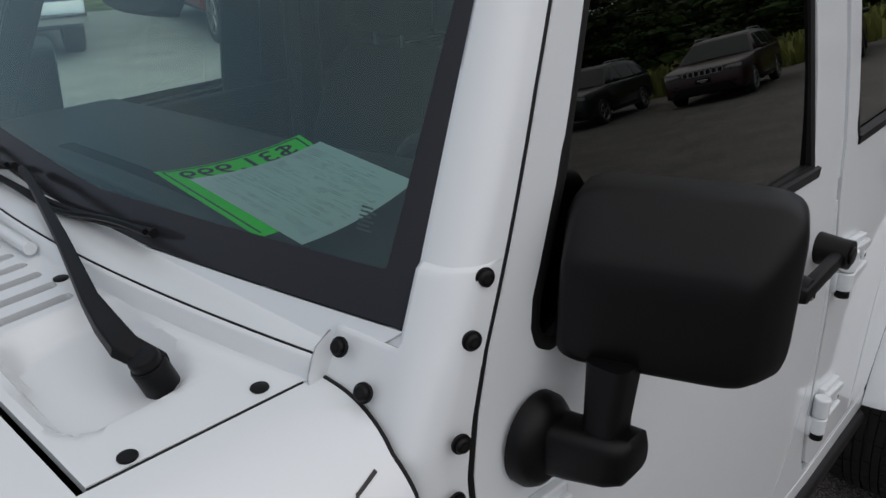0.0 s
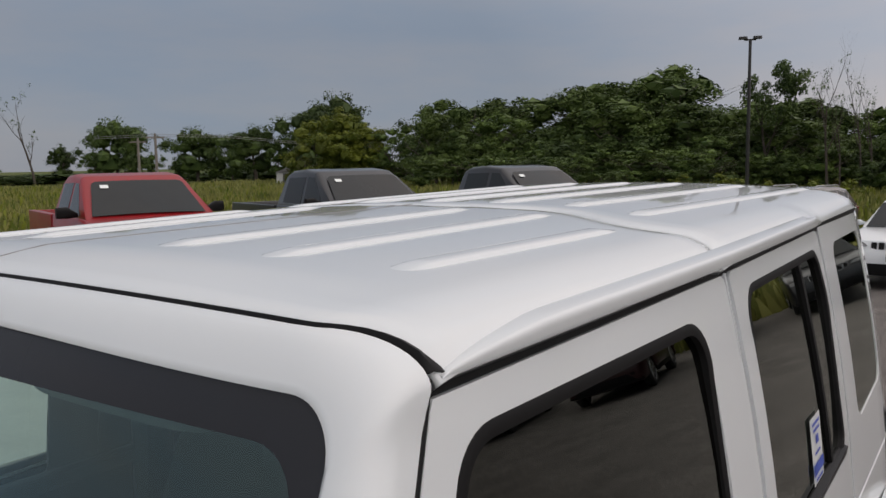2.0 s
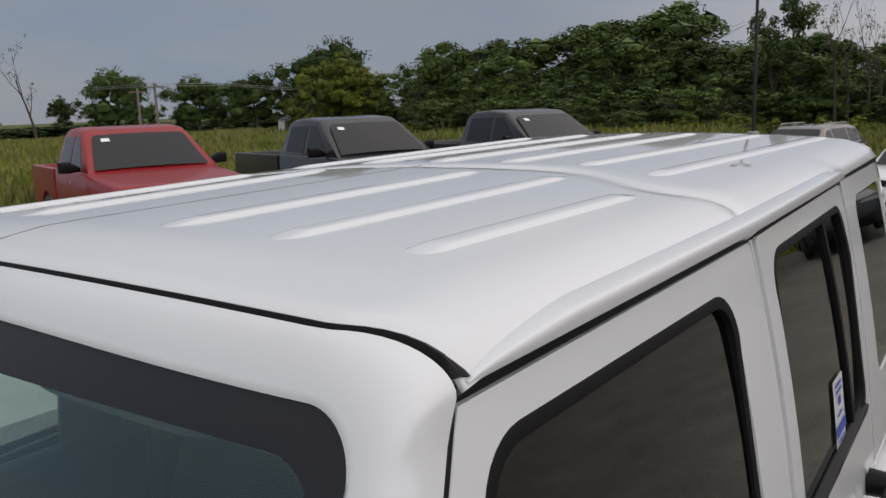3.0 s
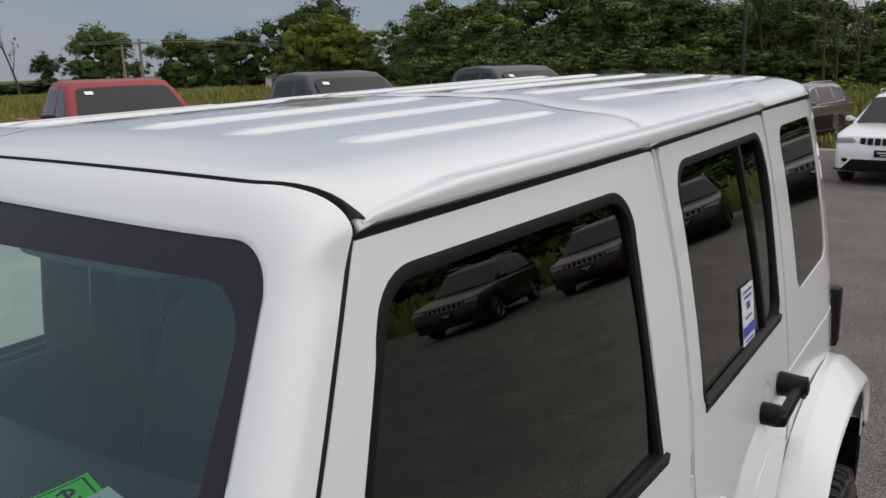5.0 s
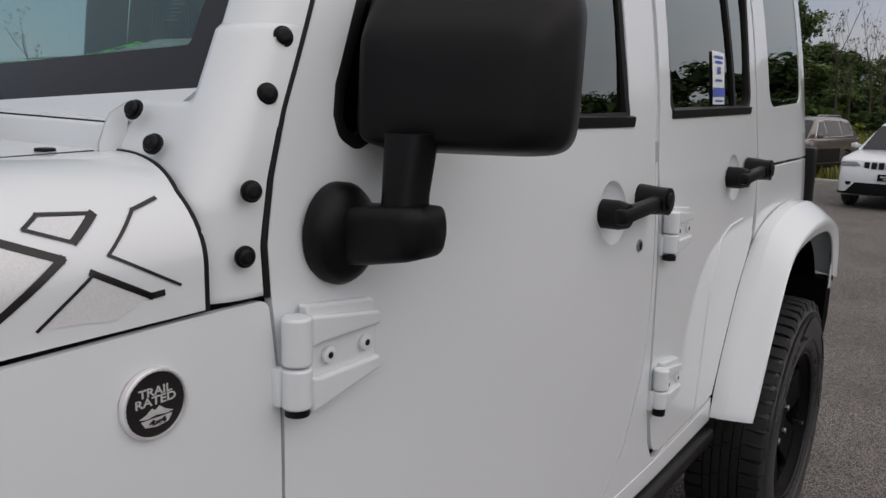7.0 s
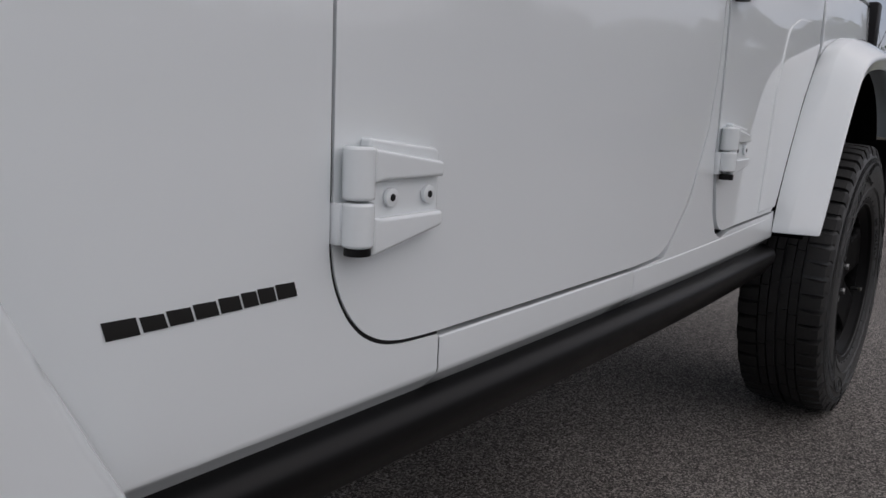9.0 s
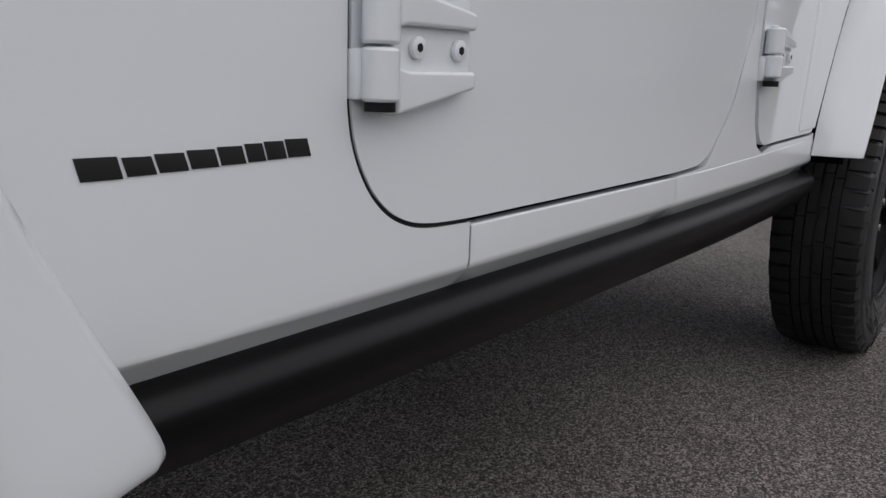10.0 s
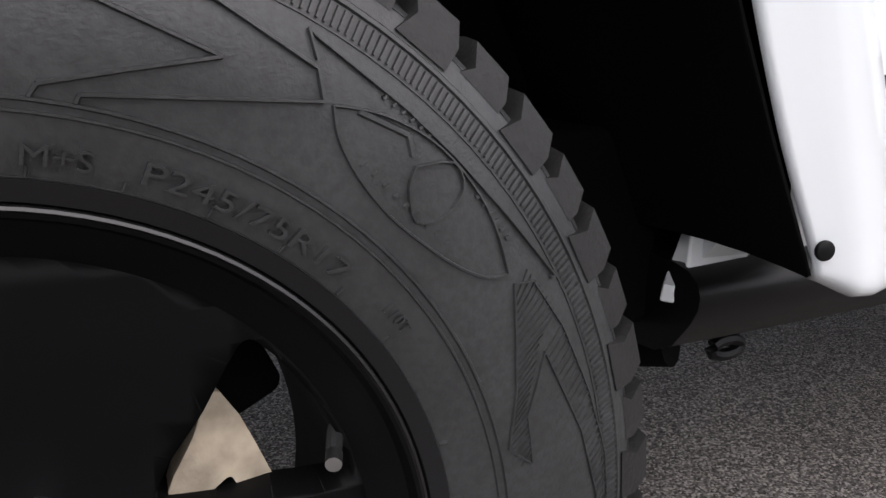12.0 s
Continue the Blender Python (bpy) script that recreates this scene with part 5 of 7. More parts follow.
def badge(parent, s):
    c = Vector((0.779, s * half(0.779, 1.091), 1.0915))
    to = lambda r, a, d: c + Vector((r * math.cos(a), s * d, r * math.sin(a)))
    n = 72
    rings = [[to(r * (1.0 if (i % 2 or q in (0, 4)) else 0.985), 2 * math.pi * i / n, d) for i in range(n)] for q, (r, d) in enumerate(((0.0345, -0.001), (0.0345, 0.004), (0.0332, 0.006), (0.0315, 0.006), (0.0305, 0.003)))]
    b = part("round_badge", loft(rings, True, False), "pewter", parent, "round badge with a knurled metal ring", angle=25)
    part("badge_face", disc(c + Vector((0, s * 0.001, 0)), (0, s, 0), 0.0310, 0.0028, 40), "decal", b, "black badge face")
    bar = lambda x0, x1, z0, z1, k=0.0: sheet([(x0, z0), (x1, z0), (x1 + k, z1), (x0 + k, z1)], [], lambda u, v: c + Vector((u, s * 0.0050, v)), (0, s, 0), 0.1)
    def words(body, size, wide, z0, d, material, name):
        bm = text_mesh(body, size, 0.0003, 0.00022)
        for v in bm.verts:
            v.co = c + Vector((-s * v.co.x * wide, s * (d + v.co.z), z0 + v.co.y))
        bmesh.ops.recalc_face_normals(bm, faces=bm.faces[:])
        part(name, bm, material, b)
    words("TRAIL", 0.0112, 1.18, 0.0125, 0.0046, "pewter", "raised_word")
    words("RATED", 0.0112, 1.24, 0.0036, 0.0046, "pewter", "raised_word")
    words("4x4", 0.0068, 1.75, -0.0160, 0.0066, "decal", "dark_word")
    part("mountain_mark", sheet([(-0.0175, -0.0105), (-0.010, -0.0075), (-0.004, -0.003), (-0.001, -0.0055), (0.004, -0.0022), (0.010, -0.007), (0.0185, -0.0105), (0.010, -0.0115), (0.0, -0.0100), (-0.010, -0.0118)], [], lambda u, v: c + Vector((u, s * 0.0050, v)), (0, s, 0), 0.1), "pewter", b, solid=0.001)
    part("mountain_mark", sheet([(-0.016, -0.0130), (0.0165, -0.0128), (0.012, -0.0195), (0.0, -0.0215), (-0.012, -0.0195)], [], lambda u, v: c + Vector((u, s * 0.0050, v)), (0, s, 0), 0.1), "pewter", b, solid=0.001)


def name_marks(parent, s):
    """Eight slanted black marks in a row, where the maker's lettering is."""
    ws_ = (1.35, 1.0, 1.05, 1.05, 1.0, 0.75, 0.85, 1.05)
    x, tot = 0.0, sum(ws_)
    for i, w in enumerate(ws_):
        x0, x1 = 0.694 + 0.192 * x / tot, 0.694 + 0.192 * (x + w * 0.90) / tot
        x += w
        z = 0.6525 + 0.0085 * (x0 - 0.694) / 0.192
        hgt = 0.0155 if i == 0 else 0.0128 + 0.0018 * i / 7
        part("name_mark", sheet([(x0 + 0.003, z), (x1 + 0.003, z + 0.0004), (x1 - 0.001, z + hgt), (x0 - 0.001, z + hgt)], [], skin(s, 0.0012), (0, s, 0), 0.1), "decal", parent, solid=0.001)


for s, panel in ((-1, side_panel[0]), (1, side_panel[1])):
    badge(panel, s)
    name_marks(panel, s)


def rounded_shell(rings_spec, n=40):
    """Rings of a rounded rectangle: (centre, half width vector, half height vector, corner power)."""
    rings = []
    for c, a, b, p in rings_spec:
        c, a, b = Vector(c), Vector(a), Vector(b)
        row = []
        for i in range(n):
            t = 2 * math.pi * i / n
            ct, st = math.cos(t), math.sin(t)
            row.append(c + a * math.copysign(abs(ct) ** (2 / p), ct) + b * math.copysign(abs(st) ** (2 / p), st))
        rings.append(row)
    return rings


def door_mirror(s):
    root = part("door_mirror", loft([[Vector((1.018 + a * rx, s * (half(1.02, 1.14) + d - 0.003 * (d < 0)), 1.222 + b * rz)) for a, b in [(math.cos(2 * math.pi * i / 28), math.sin(2 * math.pi * i / 28)) for i in range(28)]] for rx, rz, d in ((0.052, 0.058, -0.004), (0.052, 0.058, 0.006), (0.046, 0.052, 0.016), (0.034, 0.040, 0.024), (0.0, 0.0, 0.026))]), "plastic", wagon, "large black plastic door mirror" if s < 0 else "", angle=50)
    arm = rounded_shell([((1.022, s * 0.755, 1.222), (0.028, 0, 0.002), (0, 0, 0.034), 4), ((1.030, s * 0.80, 1.225), (0.030, 0, 0.0), (0, 0, 0.033), 4), ((1.040, s * 0.842, 1.230), (0.031, 0, 0.0), (0, 0, 0.031), 4), ((1.046, s * 0.858, 1.232), (0.029, 0, 0.0), (0, 0, 0.028), 3.5), ((1.048, s * 0.864, 1.233), (0.020, 0, 0.0), (0, 0, 0.018), 3)])
    part("mirror_arm", loft(arm), "plastic", root, angle=50)
    part("mirror_post", loft(rounded_shell([((1.040, s * 0.826, 1.235), (0.024, 0, 0), (0, s * 0.022, 0), 4), ((1.045, s * 0.825, 1.27), (0.0235, 0, 0), (0, s * 0.021, 0), 4), ((1.058, s * 0.822, 1.335), (0.026, 0, 0), (0, s * 0.025, 0), 4)])), "plastic", root, angle=50)
    ax, az = Vector((0.34, s * 0.94, 0)), Vector((0.06, 0, 1))
    f = Vector((-0.94, s * 0.34, 0.03))
    c = Vector((1.133, s * 0.846, 1.408))
    spec = []
    # rings from the glass side forward; the upper third and the outer end lean back
    for d, w, hgt, p, dn, inw in ((-0.062, 0.104, 0.082, 7, 0, 0), (-0.060, 0.117, 0.094, 7, 0, 0), (-0.045, 0.121, 0.098, 7, 0, 0), (0.0, 0.121, 0.097, 7, 0, 0), (0.014, 0.1195, 0.0945, 7, 0.0015, 0.001), (0.036, 0.111, 0.080, 7, 0.013, 0.006), (0.050, 0.104, 0.070, 7, 0.021, 0.011), (0.058, 0.097, 0.062, 7, 0.024, 0.014), (0.0615, 0.088, 0.054, 6, 0.025, 0.015), (0.0625, 0.05, 0.03, 5, 0.025, 0.015), (0.0627, 0.01, 0.01, 3, 0.025, 0.015)):
        spec.append((c + f * d - az * dn - ax * inw, ax * w, az * hgt, p))
    part("mirror_shell", loft(rounded_shell(spec, 56)), "plastic", root, angle=60)
    part("mirror_glass", loft(rounded_shell([(c - f * 0.0625, ax * 0.096, az * 0.080, 7), (c - f * 0.0635, ax * 0.095, az * 0.079, 7)])), "chrome", root)


for s in (-1, 1):
    door_mirror(s)


def wiper(y_piv, label, k=1.0):
    root = part("wiper", merge([disc((0.748, y_piv, 1.285), (-0.35, 0, 1), 0.021, 0.044, 20, 0.004), disc((0.735, y_piv, 1.322), (-0.35, 0, 1), 0.018, 0.018, 20, 0.004)]), "plastic", wagon, label)
    pts = [(0.742, y_piv - 0.008, 1.322), (0.726, y_piv + 0.030 * k, 1.336), (0.733, y_piv + 0.085 * k, 1.342), (0.745, y_piv + 0.150 * k, 1.346), (0.792, y_piv + 0.33 * k, 1.364), (0.852, y_piv + 0.58 * k, 1.384), (0.868, y_piv + 0.66 * k, 1.380)]
    w = [0.016, 0.018, 0.0165, 0.0125, 0.0095, 0.0065, 0.005]
    rings = []
    for p, r in zip(pts, w):
        p = Vector(p)
        rings.append([p + Vector(d) for d in ((-r, 0, -0.003), (-r * 0.8, 0, 0.010), (r * 0.8, 0, 0.012), (r, 0, -0.001))])
    part("wiper_arm", loft(rings), "plastic", root, bevel=0.002)
    blade = [ws(y, z, -0.012) for y, z in [(y_piv + (0.222 + 0.55 * i / 12) * k, 1.378 - 0.030 * i / 12 - 0.008 * math.sin(math.pi * i / 12)) for i in range(13)]]
    part("wiper_blade", tube(blade, 0.007, 8), "seal", root)
    part("blade_frame", tube([p + Vector((-0.012, 0, 0.006 + 0.006 * math.sin(3 * math.pi * i / 12))) for i, p in enumerate(blade)], 0.0048, 6), "plastic", root)


wiper(-0.430, "black windshield wiper resting at the glass foot")
wiper(0.14, "", 0.62)

# ---- wheels: axle along y, outer face towards -y ----
PROFILE = [(0.222, 0.088), (0.229, 0.100), (0.240, 0.108), (0.243, 0.1105), (0.262, 0.1165), (0.285, 0.1205), (0.305, 0.1222), (0.325, 0.1215), (0.345, 0.1180), (0.362, 0.1125), (0.372, 0.1085), (0.3775, 0.104), (0.380, 0.095)]


def wall(r):
    return float(np.interp(r, [p[0] for p in PROFILE], [p[1] for p in PROFILE]))


def on_wall(r, a, h=0.0):
    return Vector((r * math.cos(a), -wall(r) - h, r * math.sin(a)))


def ridge(pts, w, h, polar=True, steps=10):
    """A raised line on the side wall between points (radius, degrees), straight from point to point."""
    bms = []
    xy = [Vector((r * math.cos(radians(a)), r * math.sin(radians(a)))) for r, a in pts]
    for p, q in zip(xy, xy[1:]):
        d = (q - p).normalized()
        n = Vector((-d.y, d.x)) * w / 2
        rows = []
        for i in range(steps + 1):
            c = p.lerp(q, i / steps)
            row = []
            for k, hh in ((-1.0, -0.0008), (-0.45, h), (0.45, h), (1.0, -0.0008)):
                e = c + n * k
                row.append(on_wall(e.length, math.atan2(e.y, e.x), hh * (2.2 if hh > 0 else 1)))
            rows.append(row)
        bms.append(loft(rows, False, False))
    return bms


def smooth(pts, n=5):
    """A rounder line through points (radius, degrees)."""
    q = [Vector(p) for p in pts]
    out = []
    for i in range(len(q) - 1):
        a, b, c, d = q[max(i - 1, 0)], q[i], q[i + 1], q[min(i + 2, len(q) - 1)]
        for j in range(n):
            t = j / n
            out.append(tuple(0.5 * (2 * b + (c - a) * t + (2 * a - 5 * b + 4 * c - d) * t * t + (3 * b - a - 3 * c + d) * t ** 3)))
    return out + [tuple(q[-1])]


def ring_line(r, w, h, n=120):
    rows = []
    for i in range(n + 1):
        a = 2 * math.pi * i / n
        rows.append([on_wall(r + k * w / 2, a, hh) for k, hh in ((-1, -0.0008), (-0.4, h), (0.4, h), (1, -0.0008))])
    return loft(rows, False, False)


def curved_text(body, size, r, mid, depth=0.0013, stretch=1.0):
    bm = text_mesh(body, size, depth)
    for v in bm.verts:
        a = radians(mid) - v.co.x * stretch / r
        v.co = on_wall(r + v.co.y, a, v.co.z + 0.0014)
    bmesh.ops.recalc_face_normals(bm, faces=bm.faces[:])
    return bm


def build_wheel():
    # rim: lip, barrel and five flat spokes
    n = 120
    wheel = part("wheel", revolve([(0.205, 0.075), (0.205, -0.060), (0.212, -0.088), (0.2235, -0.094), (0.2285, -0.094), (0.2300, -0.100), (0.2300, -0.106), (0.2275, -0.108), (0.2240, -0.106), (0.2215, -0.098), (0.2120, -0.0905), (0.2010, -0.0800), (0.1985, -0.062), (0.1985, 0.075)], n=n), "rim", wagon, "black alloy wheel with a bright lip and all-terrain tyre", angle=30)
    part("rim_lip", revolve([(0.2262, -0.1072), (0.2276, -0.1088), (0.2292, -0.1082)], n=n), "lip", wheel, "thin machined lip")
    wins = []
    for k in range(5):
        c = 30.5 + 72 * k
        o = []
        for r, a in ((0.197, 17.5), (0.178, 16.6), (0.150, 13.5), (0.120, 10.0), (0.098, 4.0), (0.094, 0.0)):
            o.append((r, c + a))
        for r, a in ((0.098, 4.0), (0.120, 10.0), (0.150, 13.5), (0.178, 16.6), (0.197, 17.5)):
            o.append((r, c - a))
        o += [(0.1975, c - 10), (0.1978, c), (0.1975, c + 10)]
        wins.append([(r * math.cos(radians(a)), r * math.sin(radians(a)), 0.006) for r, a in o])
    outer = [(0.2035 * math.cos(2 * math.pi * i / 60), 0.2035 * math.sin(2 * math.pi * i / 60)) for i in range(60)]
    face = sheet(outer, wins, lambda u, v: Vector((u, -0.060 - 0.020 * sm((math.hypot(u, v) - 0.06) / 0.13), v)), (0, -1, 0), 0.02, 3)
    part("spokes", face, "rim", wheel, solid=0.030, angle=40)
    part("centre_cap", disc((0, -0.058, 0), (0, -1, 0), 0.034, 0.016, 32, 0.004), "rim", wheel)
    for k in range(5):
        a = radians(66 + 72 * k)
        part("wheel_nut", disc((0.0635 * math.cos(a), -0.058, 0.0635 * math.sin(a)), (0, -1, 0), 0.0105, 0.020, 6, 0.001), "steel", wheel)
    a = radians(22.5)
    d = Vector((math.cos(a), 0, math.sin(a)))
    part("valve", tube([d * 0.199 + Vector((0, -0.070, 0)), d * 0.194 + Vector((0, -0.080, 0)), d * 0.188 + Vector((0, -0.094, 0))], 0.004, 10, [0.0055, 0.005, 0.0045]), "rubber", wheel)
    part("valve_cap", tube([d * 0.1895 + Vector((0, -0.091, 0)), d * 0.1855 + Vector((0, -0.101, 0))], 0.0048, 12), "steel", wheel, "bright valve cap")
    # brake parts behind the spokes take the near-black, shade included
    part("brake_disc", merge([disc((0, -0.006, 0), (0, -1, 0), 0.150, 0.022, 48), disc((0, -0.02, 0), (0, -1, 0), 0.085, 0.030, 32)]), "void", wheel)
    # floating caliper: two pad bridges, a window between them and a piston boss
    polar = lambda r, a: (r * math.cos(radians(a)), r * math.sin(radians(a)))
    body = [(0.160, 41.5), (0.147, 40.5), (0.133, 37), (0.118, 33.5), (0.109, 31), (0.101, 27), (0.098, 16), (0.099, 4), (0.108, -6), (0.128, -13), (0.150, -14), (0.158, -6), (0.157, 6), (0.157, 15), (0.156, 25), (0.158, 33)]
    slot = [(0.135, 22), (0.119, 20), (0.117, 15), (0.119, 10), (0.135, 9), (0.137, 15)]
    shell = sheet([(*polar(*p), 0.004) for p in body], [[(*polar(*p), 0.003) for p in slot]], lambda u, v: Vector((u, -0.050 + 0.30 * abs(math.hypot(u, v) - 0.128) ** 1.4, v)), (0, -1, 0), 0.008)
    cal = part("brake_caliper", shell, "caliper", wheel, "dusty cast brake caliper", solid=0.034, bevel=0.003)
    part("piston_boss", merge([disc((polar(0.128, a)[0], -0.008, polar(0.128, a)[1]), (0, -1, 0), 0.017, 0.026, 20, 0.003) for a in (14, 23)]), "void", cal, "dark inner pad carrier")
    arm = [(0.057, 0.078), (0.103, 0.066), (0.140, 0.0715, 0.01), (0.170, 0.085, 0.01), (0.156, 0.114), (0.132, 0.135), (0.10, 0.165), (0.05, 0.160)]
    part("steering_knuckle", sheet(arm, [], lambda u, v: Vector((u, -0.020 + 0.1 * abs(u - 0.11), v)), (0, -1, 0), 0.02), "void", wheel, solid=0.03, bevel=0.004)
    part("bead_ring", revolve([(0.2302, -0.1040), (0.2312, -0.1078), (0.2390, -0.1105), (0.2412, -0.1112), (0.2420, -0.1095)], n=n), "seal", wheel, "smooth black bead")
    # tyre
    prof = [(r, -y) for r, y in PROFILE] + [(0.384, -0.085), (0.3865, -0.045), (0.3875, 0.0), (0.3865, 0.045), (0.384, 0.085)] + [(r, y) for r, y in PROFILE[::-1]]
    tyre = part("tyre", revolve(prof, n=144), "rubber", wheel, "black all-terrain tyre with raised side-wall marks", angle=60)
    marks = [ring_line(0.2418, 0.0022, 0.0010), ring_line(0.2700, 0.0026, 0.0016), ring_line(0.2752, 0.0030, 0.0020), ring_line(0.3455, 0.0014, 0.0008), ring_line(0.3612, 0.0052, 0.0016), ring_line(0.3745, 0.0016, 0.0006)]
    for off in (0, 120, 240):
        P = lambda *pts: [(r, a + off) for r, a in pts]
        marks += ridge(P((0.3215, 90.0), (0.3195, 77.5), (0.3125, 67.6), (0.2950, 74.0), (0.2818, 80.6), (0.2762, 81.2)), 0.0030, 0.0014)
        marks += ridge(P((0.2762, 77.6), (0.2800, 77.4), (0.3151, 58.6), (0.3270, 60.3), (0.3345, 69.3), (0.3400, 80)), 0.0028, 0.0014)
        marks += ridge(P((0.3304, 60.6), (0.3413, 62.2), (0.3397, 61.3), (0.3360, 52), (0.3352, 45.7), (0.3370, 38), (0.3443, 29.4), (0.3405, 29.6)), 0.0024, 0.0012)
        # leaf-shaped emblem with a shield
        leaf = [(0.316, 57.7), (0.3035, 55.6), (0.2935, 51.5), (0.2895, 46.0), (0.2945, 39.5), (0.3050, 35.0), (0.3187, 33.1)]
        marks += ridge(P(*smooth(leaf)), 0.0020, 0.0011, steps=2) + ridge(P(*smooth([(0.316, 57.7), (0.3270, 53.0), (0.3330, 47.2), (0.3300, 40.0), (0.3187, 33.1)])), 0.0020, 0.0011, steps=2)
        marks += ridge(P(*smooth([(0.3166, 48.2), (0.3324, 45.5), (0.3261, 43.1), (0.3080, 42.8), (0.2963, 44.6), (0.3060, 47.4), (0.3166, 48.2)], 3)), 0.0018, 0.0012, steps=2)
        marks += ridge(P((0.3205, 55.5), (0.3265, 50.5), (0.3200, 49.0)), 0.0050, 0.0008)
        for i in range(9):
            marks += ridge(P((0.2975 + 0.002 * abs(i - 4) / 4, 52.5 - 1.5 * i), (0.3005 + 0.002 * abs(i - 4) / 4, 52.3 - 1.5 * i)), 0.0032, 0.0007, steps=2)
        for i in range(6):
            marks += ridge(P((0.3325, 54.2 - 1.05 * i), (0.3352, 54.0 - 1.05 * i)), 0.0030, 0.0007, steps=2)
            marks += ridge(P((0.3285, 41.5 - 1.05 * i), (0.3312, 41.3 - 1.05 * i)), 0.0030, 0.0007, steps=2)
        # hatched lightning band
        marks += ridge(P((0.3188, 31.8), (0.3300, 30.6), (0.3357, 24.3), (0.3410, 16.0), (0.3475, 8.0), (0.3520, -2.0)), 0.0016, 0.0008)
        marks += ridge(P((0.3188, 31.8), (0.2933, 20.4), (0.2801, 13.8), (0.2930, 10.6), (0.2958, 16.9), (0.3185, 23.1), (0.3300, 12.0), (0.3387, 3.6), (0.3400, -2.0)), 0.0016, 0.0008)
        for i in range(26):
            k = i / 25
            a0 = 30.4 - 19.5 * k
            r0 = float(np.interp(a0, [10.9, 13.8, 20.4, 31.8], [0.286, 0.2815, 0.2945, 0.3190]))
            r1 = float(np.interp(a0, [10.9, 16.9, 23.1, 24.5, 30.6], [0.2935, 0.2975, 0.3185, 0.3350, 0.3300]))
            marks += ridge(P((r0, a0), (r1, a0 + 1.6)), 0.0013, 0.0006, steps=3)
        for i in range(30):
            a0 = 23.0 - 25 * i / 29
            r0 = float(np.interp(a0, [-2, 3.6, 12.0, 23.1], [0.3400, 0.3387, 0.3300, 0.3190]))
            r1 = float(np.interp(a0, [-2, 8.0, 16.0, 24.3], [0.3515, 0.3470, 0.3405, 0.3352]))
            marks += ridge(P((r0, a0), (r1, a0 + 1.4)), 0.0013, 0.0006, steps=2)
    part("side_wall_relief", merge(marks), "rubber", tyre, angle=20)
    ticks = []
    for i in range(540):
        a = 360 * i / 540
        ticks += ridge([(0.3475, a), (0.3580, a)], 0.0020, 0.0009, steps=1)
    for i in range(40):
        a = 9 * i
        ticks += ridge([(0.2430, a), (0.2475, a)], 0.0012, 0.0012, steps=1)
    part("fine_relief", merge(ticks), "rubber", tyre, angle=20)["kind"] = "stuff"
    for body, size, r, mid, depth, wide in (("P245/75R17", 0.0150, 0.2530, 58.5, 0.0018, 1.5), ("110T", 0.0095, 0.2560, 37.5, 0.0013, 1.0), ("M+S", 0.0135, 0.2520, 78.5, 0.0018, 1.2), ("P245/75R17", 0.0150, 0.2530, 238.5, 0.0018, 1.5), ("M+S", 0.0135, 0.2520, 258.5, 0.0018, 1.2)):
        part("raised_lettering", curved_text(body, size, r, mid, depth, wide), "rubber", tyre, angle=20)
    # tread blocks
    lugs = bmesh.new()
    m = 58
    for i in range(m):
        a0 = radians(360 / m * i + 0.9)
        da = radians(360 / m * (0.80 if i % 2 else 0.86))
        long = i % 2 == 0
        for sg in (-1, 1):
            def P(r, y, a):
                return lugs.verts.new((r * math.cos(a), sg * y, r * math.sin(a)))
            r_low = 0.3655 if long else 0.3720
            sec = ((r_low, 0.1125 if long else 0.1088), (0.3800, 0.1092 if long else 0.1070), (0.3925, 0.1045 if long else 0.1025), (0.3960, 0.0850), (0.3975, 0.0520), (0.385, 0.0520))
            sk = radians(1.0)
            L = [P(r, y, a0 + (sk if j in (2, 3) else 0)) for j, (r, y) in enumerate(sec)]
            R = [P(r, y, a0 + da - (0 if j != 1 else sk)) for j, (r, y) in enumerate(sec)]
            for j in range(5):
                lugs.faces.new((L[j], L[j + 1], R[j + 1], R[j]))
            lugs.faces.new(L[::-1])
            lugs.faces.new(R)
            # inner blocks, set off by half a step
            b0 = a0 + radians(2.8 if sg > 0 else 0.6)
            for y0, y1 in ((0.004, 0.024), (0.028, 0.047)):
                q = [lugs.verts.new((r * math.cos(b), sg * y, r * math.sin(b))) for b in (b0 + y0 * 1.2, b0 + da * 0.9 + y1 * 1.2) for r, y in ((0.386, y0), (0.3985, y0), (0.3985, y1), (0.386, y1))]
                for f in ((0, 1, 2, 3), (7, 6, 5, 4), (1, 5, 6, 2), (0, 4, 5, 1), (3, 2, 6, 7)):
                    lugs.faces.new([q[k] for k in f])
    bmesh.ops.recalc_face_normals(lugs, faces=lugs.faces[:])
    part("tread", lugs, "tread", tyre, "dusty tread blocks", angle=25)["kind"] = "stuff"
    return wheel


wheel_fl = build_wheel()
wheel_fl.matrix_basis = pose(0, -0.7825, 0.394)
copy_thing(wheel_fl, pose(2.946, -0.7825, 0.394, 0, 40, 0))
copy_thing(wheel_fl, pose(0, 0.7825, 0.394, 0, 0, 180))
copy_thing(wheel_fl, pose(2.946, 0.7825, 0.394, 0, 25, 180))

# ---- inside the wagon, seen through the windshield ----
def dash_z(x, y):
    hump = 0.030 * math.exp(-((y + 0.36) / 0.20) ** 2) * sm((x - 1.19) / 0.06)
    return 1.383 + hump - 0.05 * sm((x - 1.24) / 0.06) + 0.012 * math.cos(y * 3)


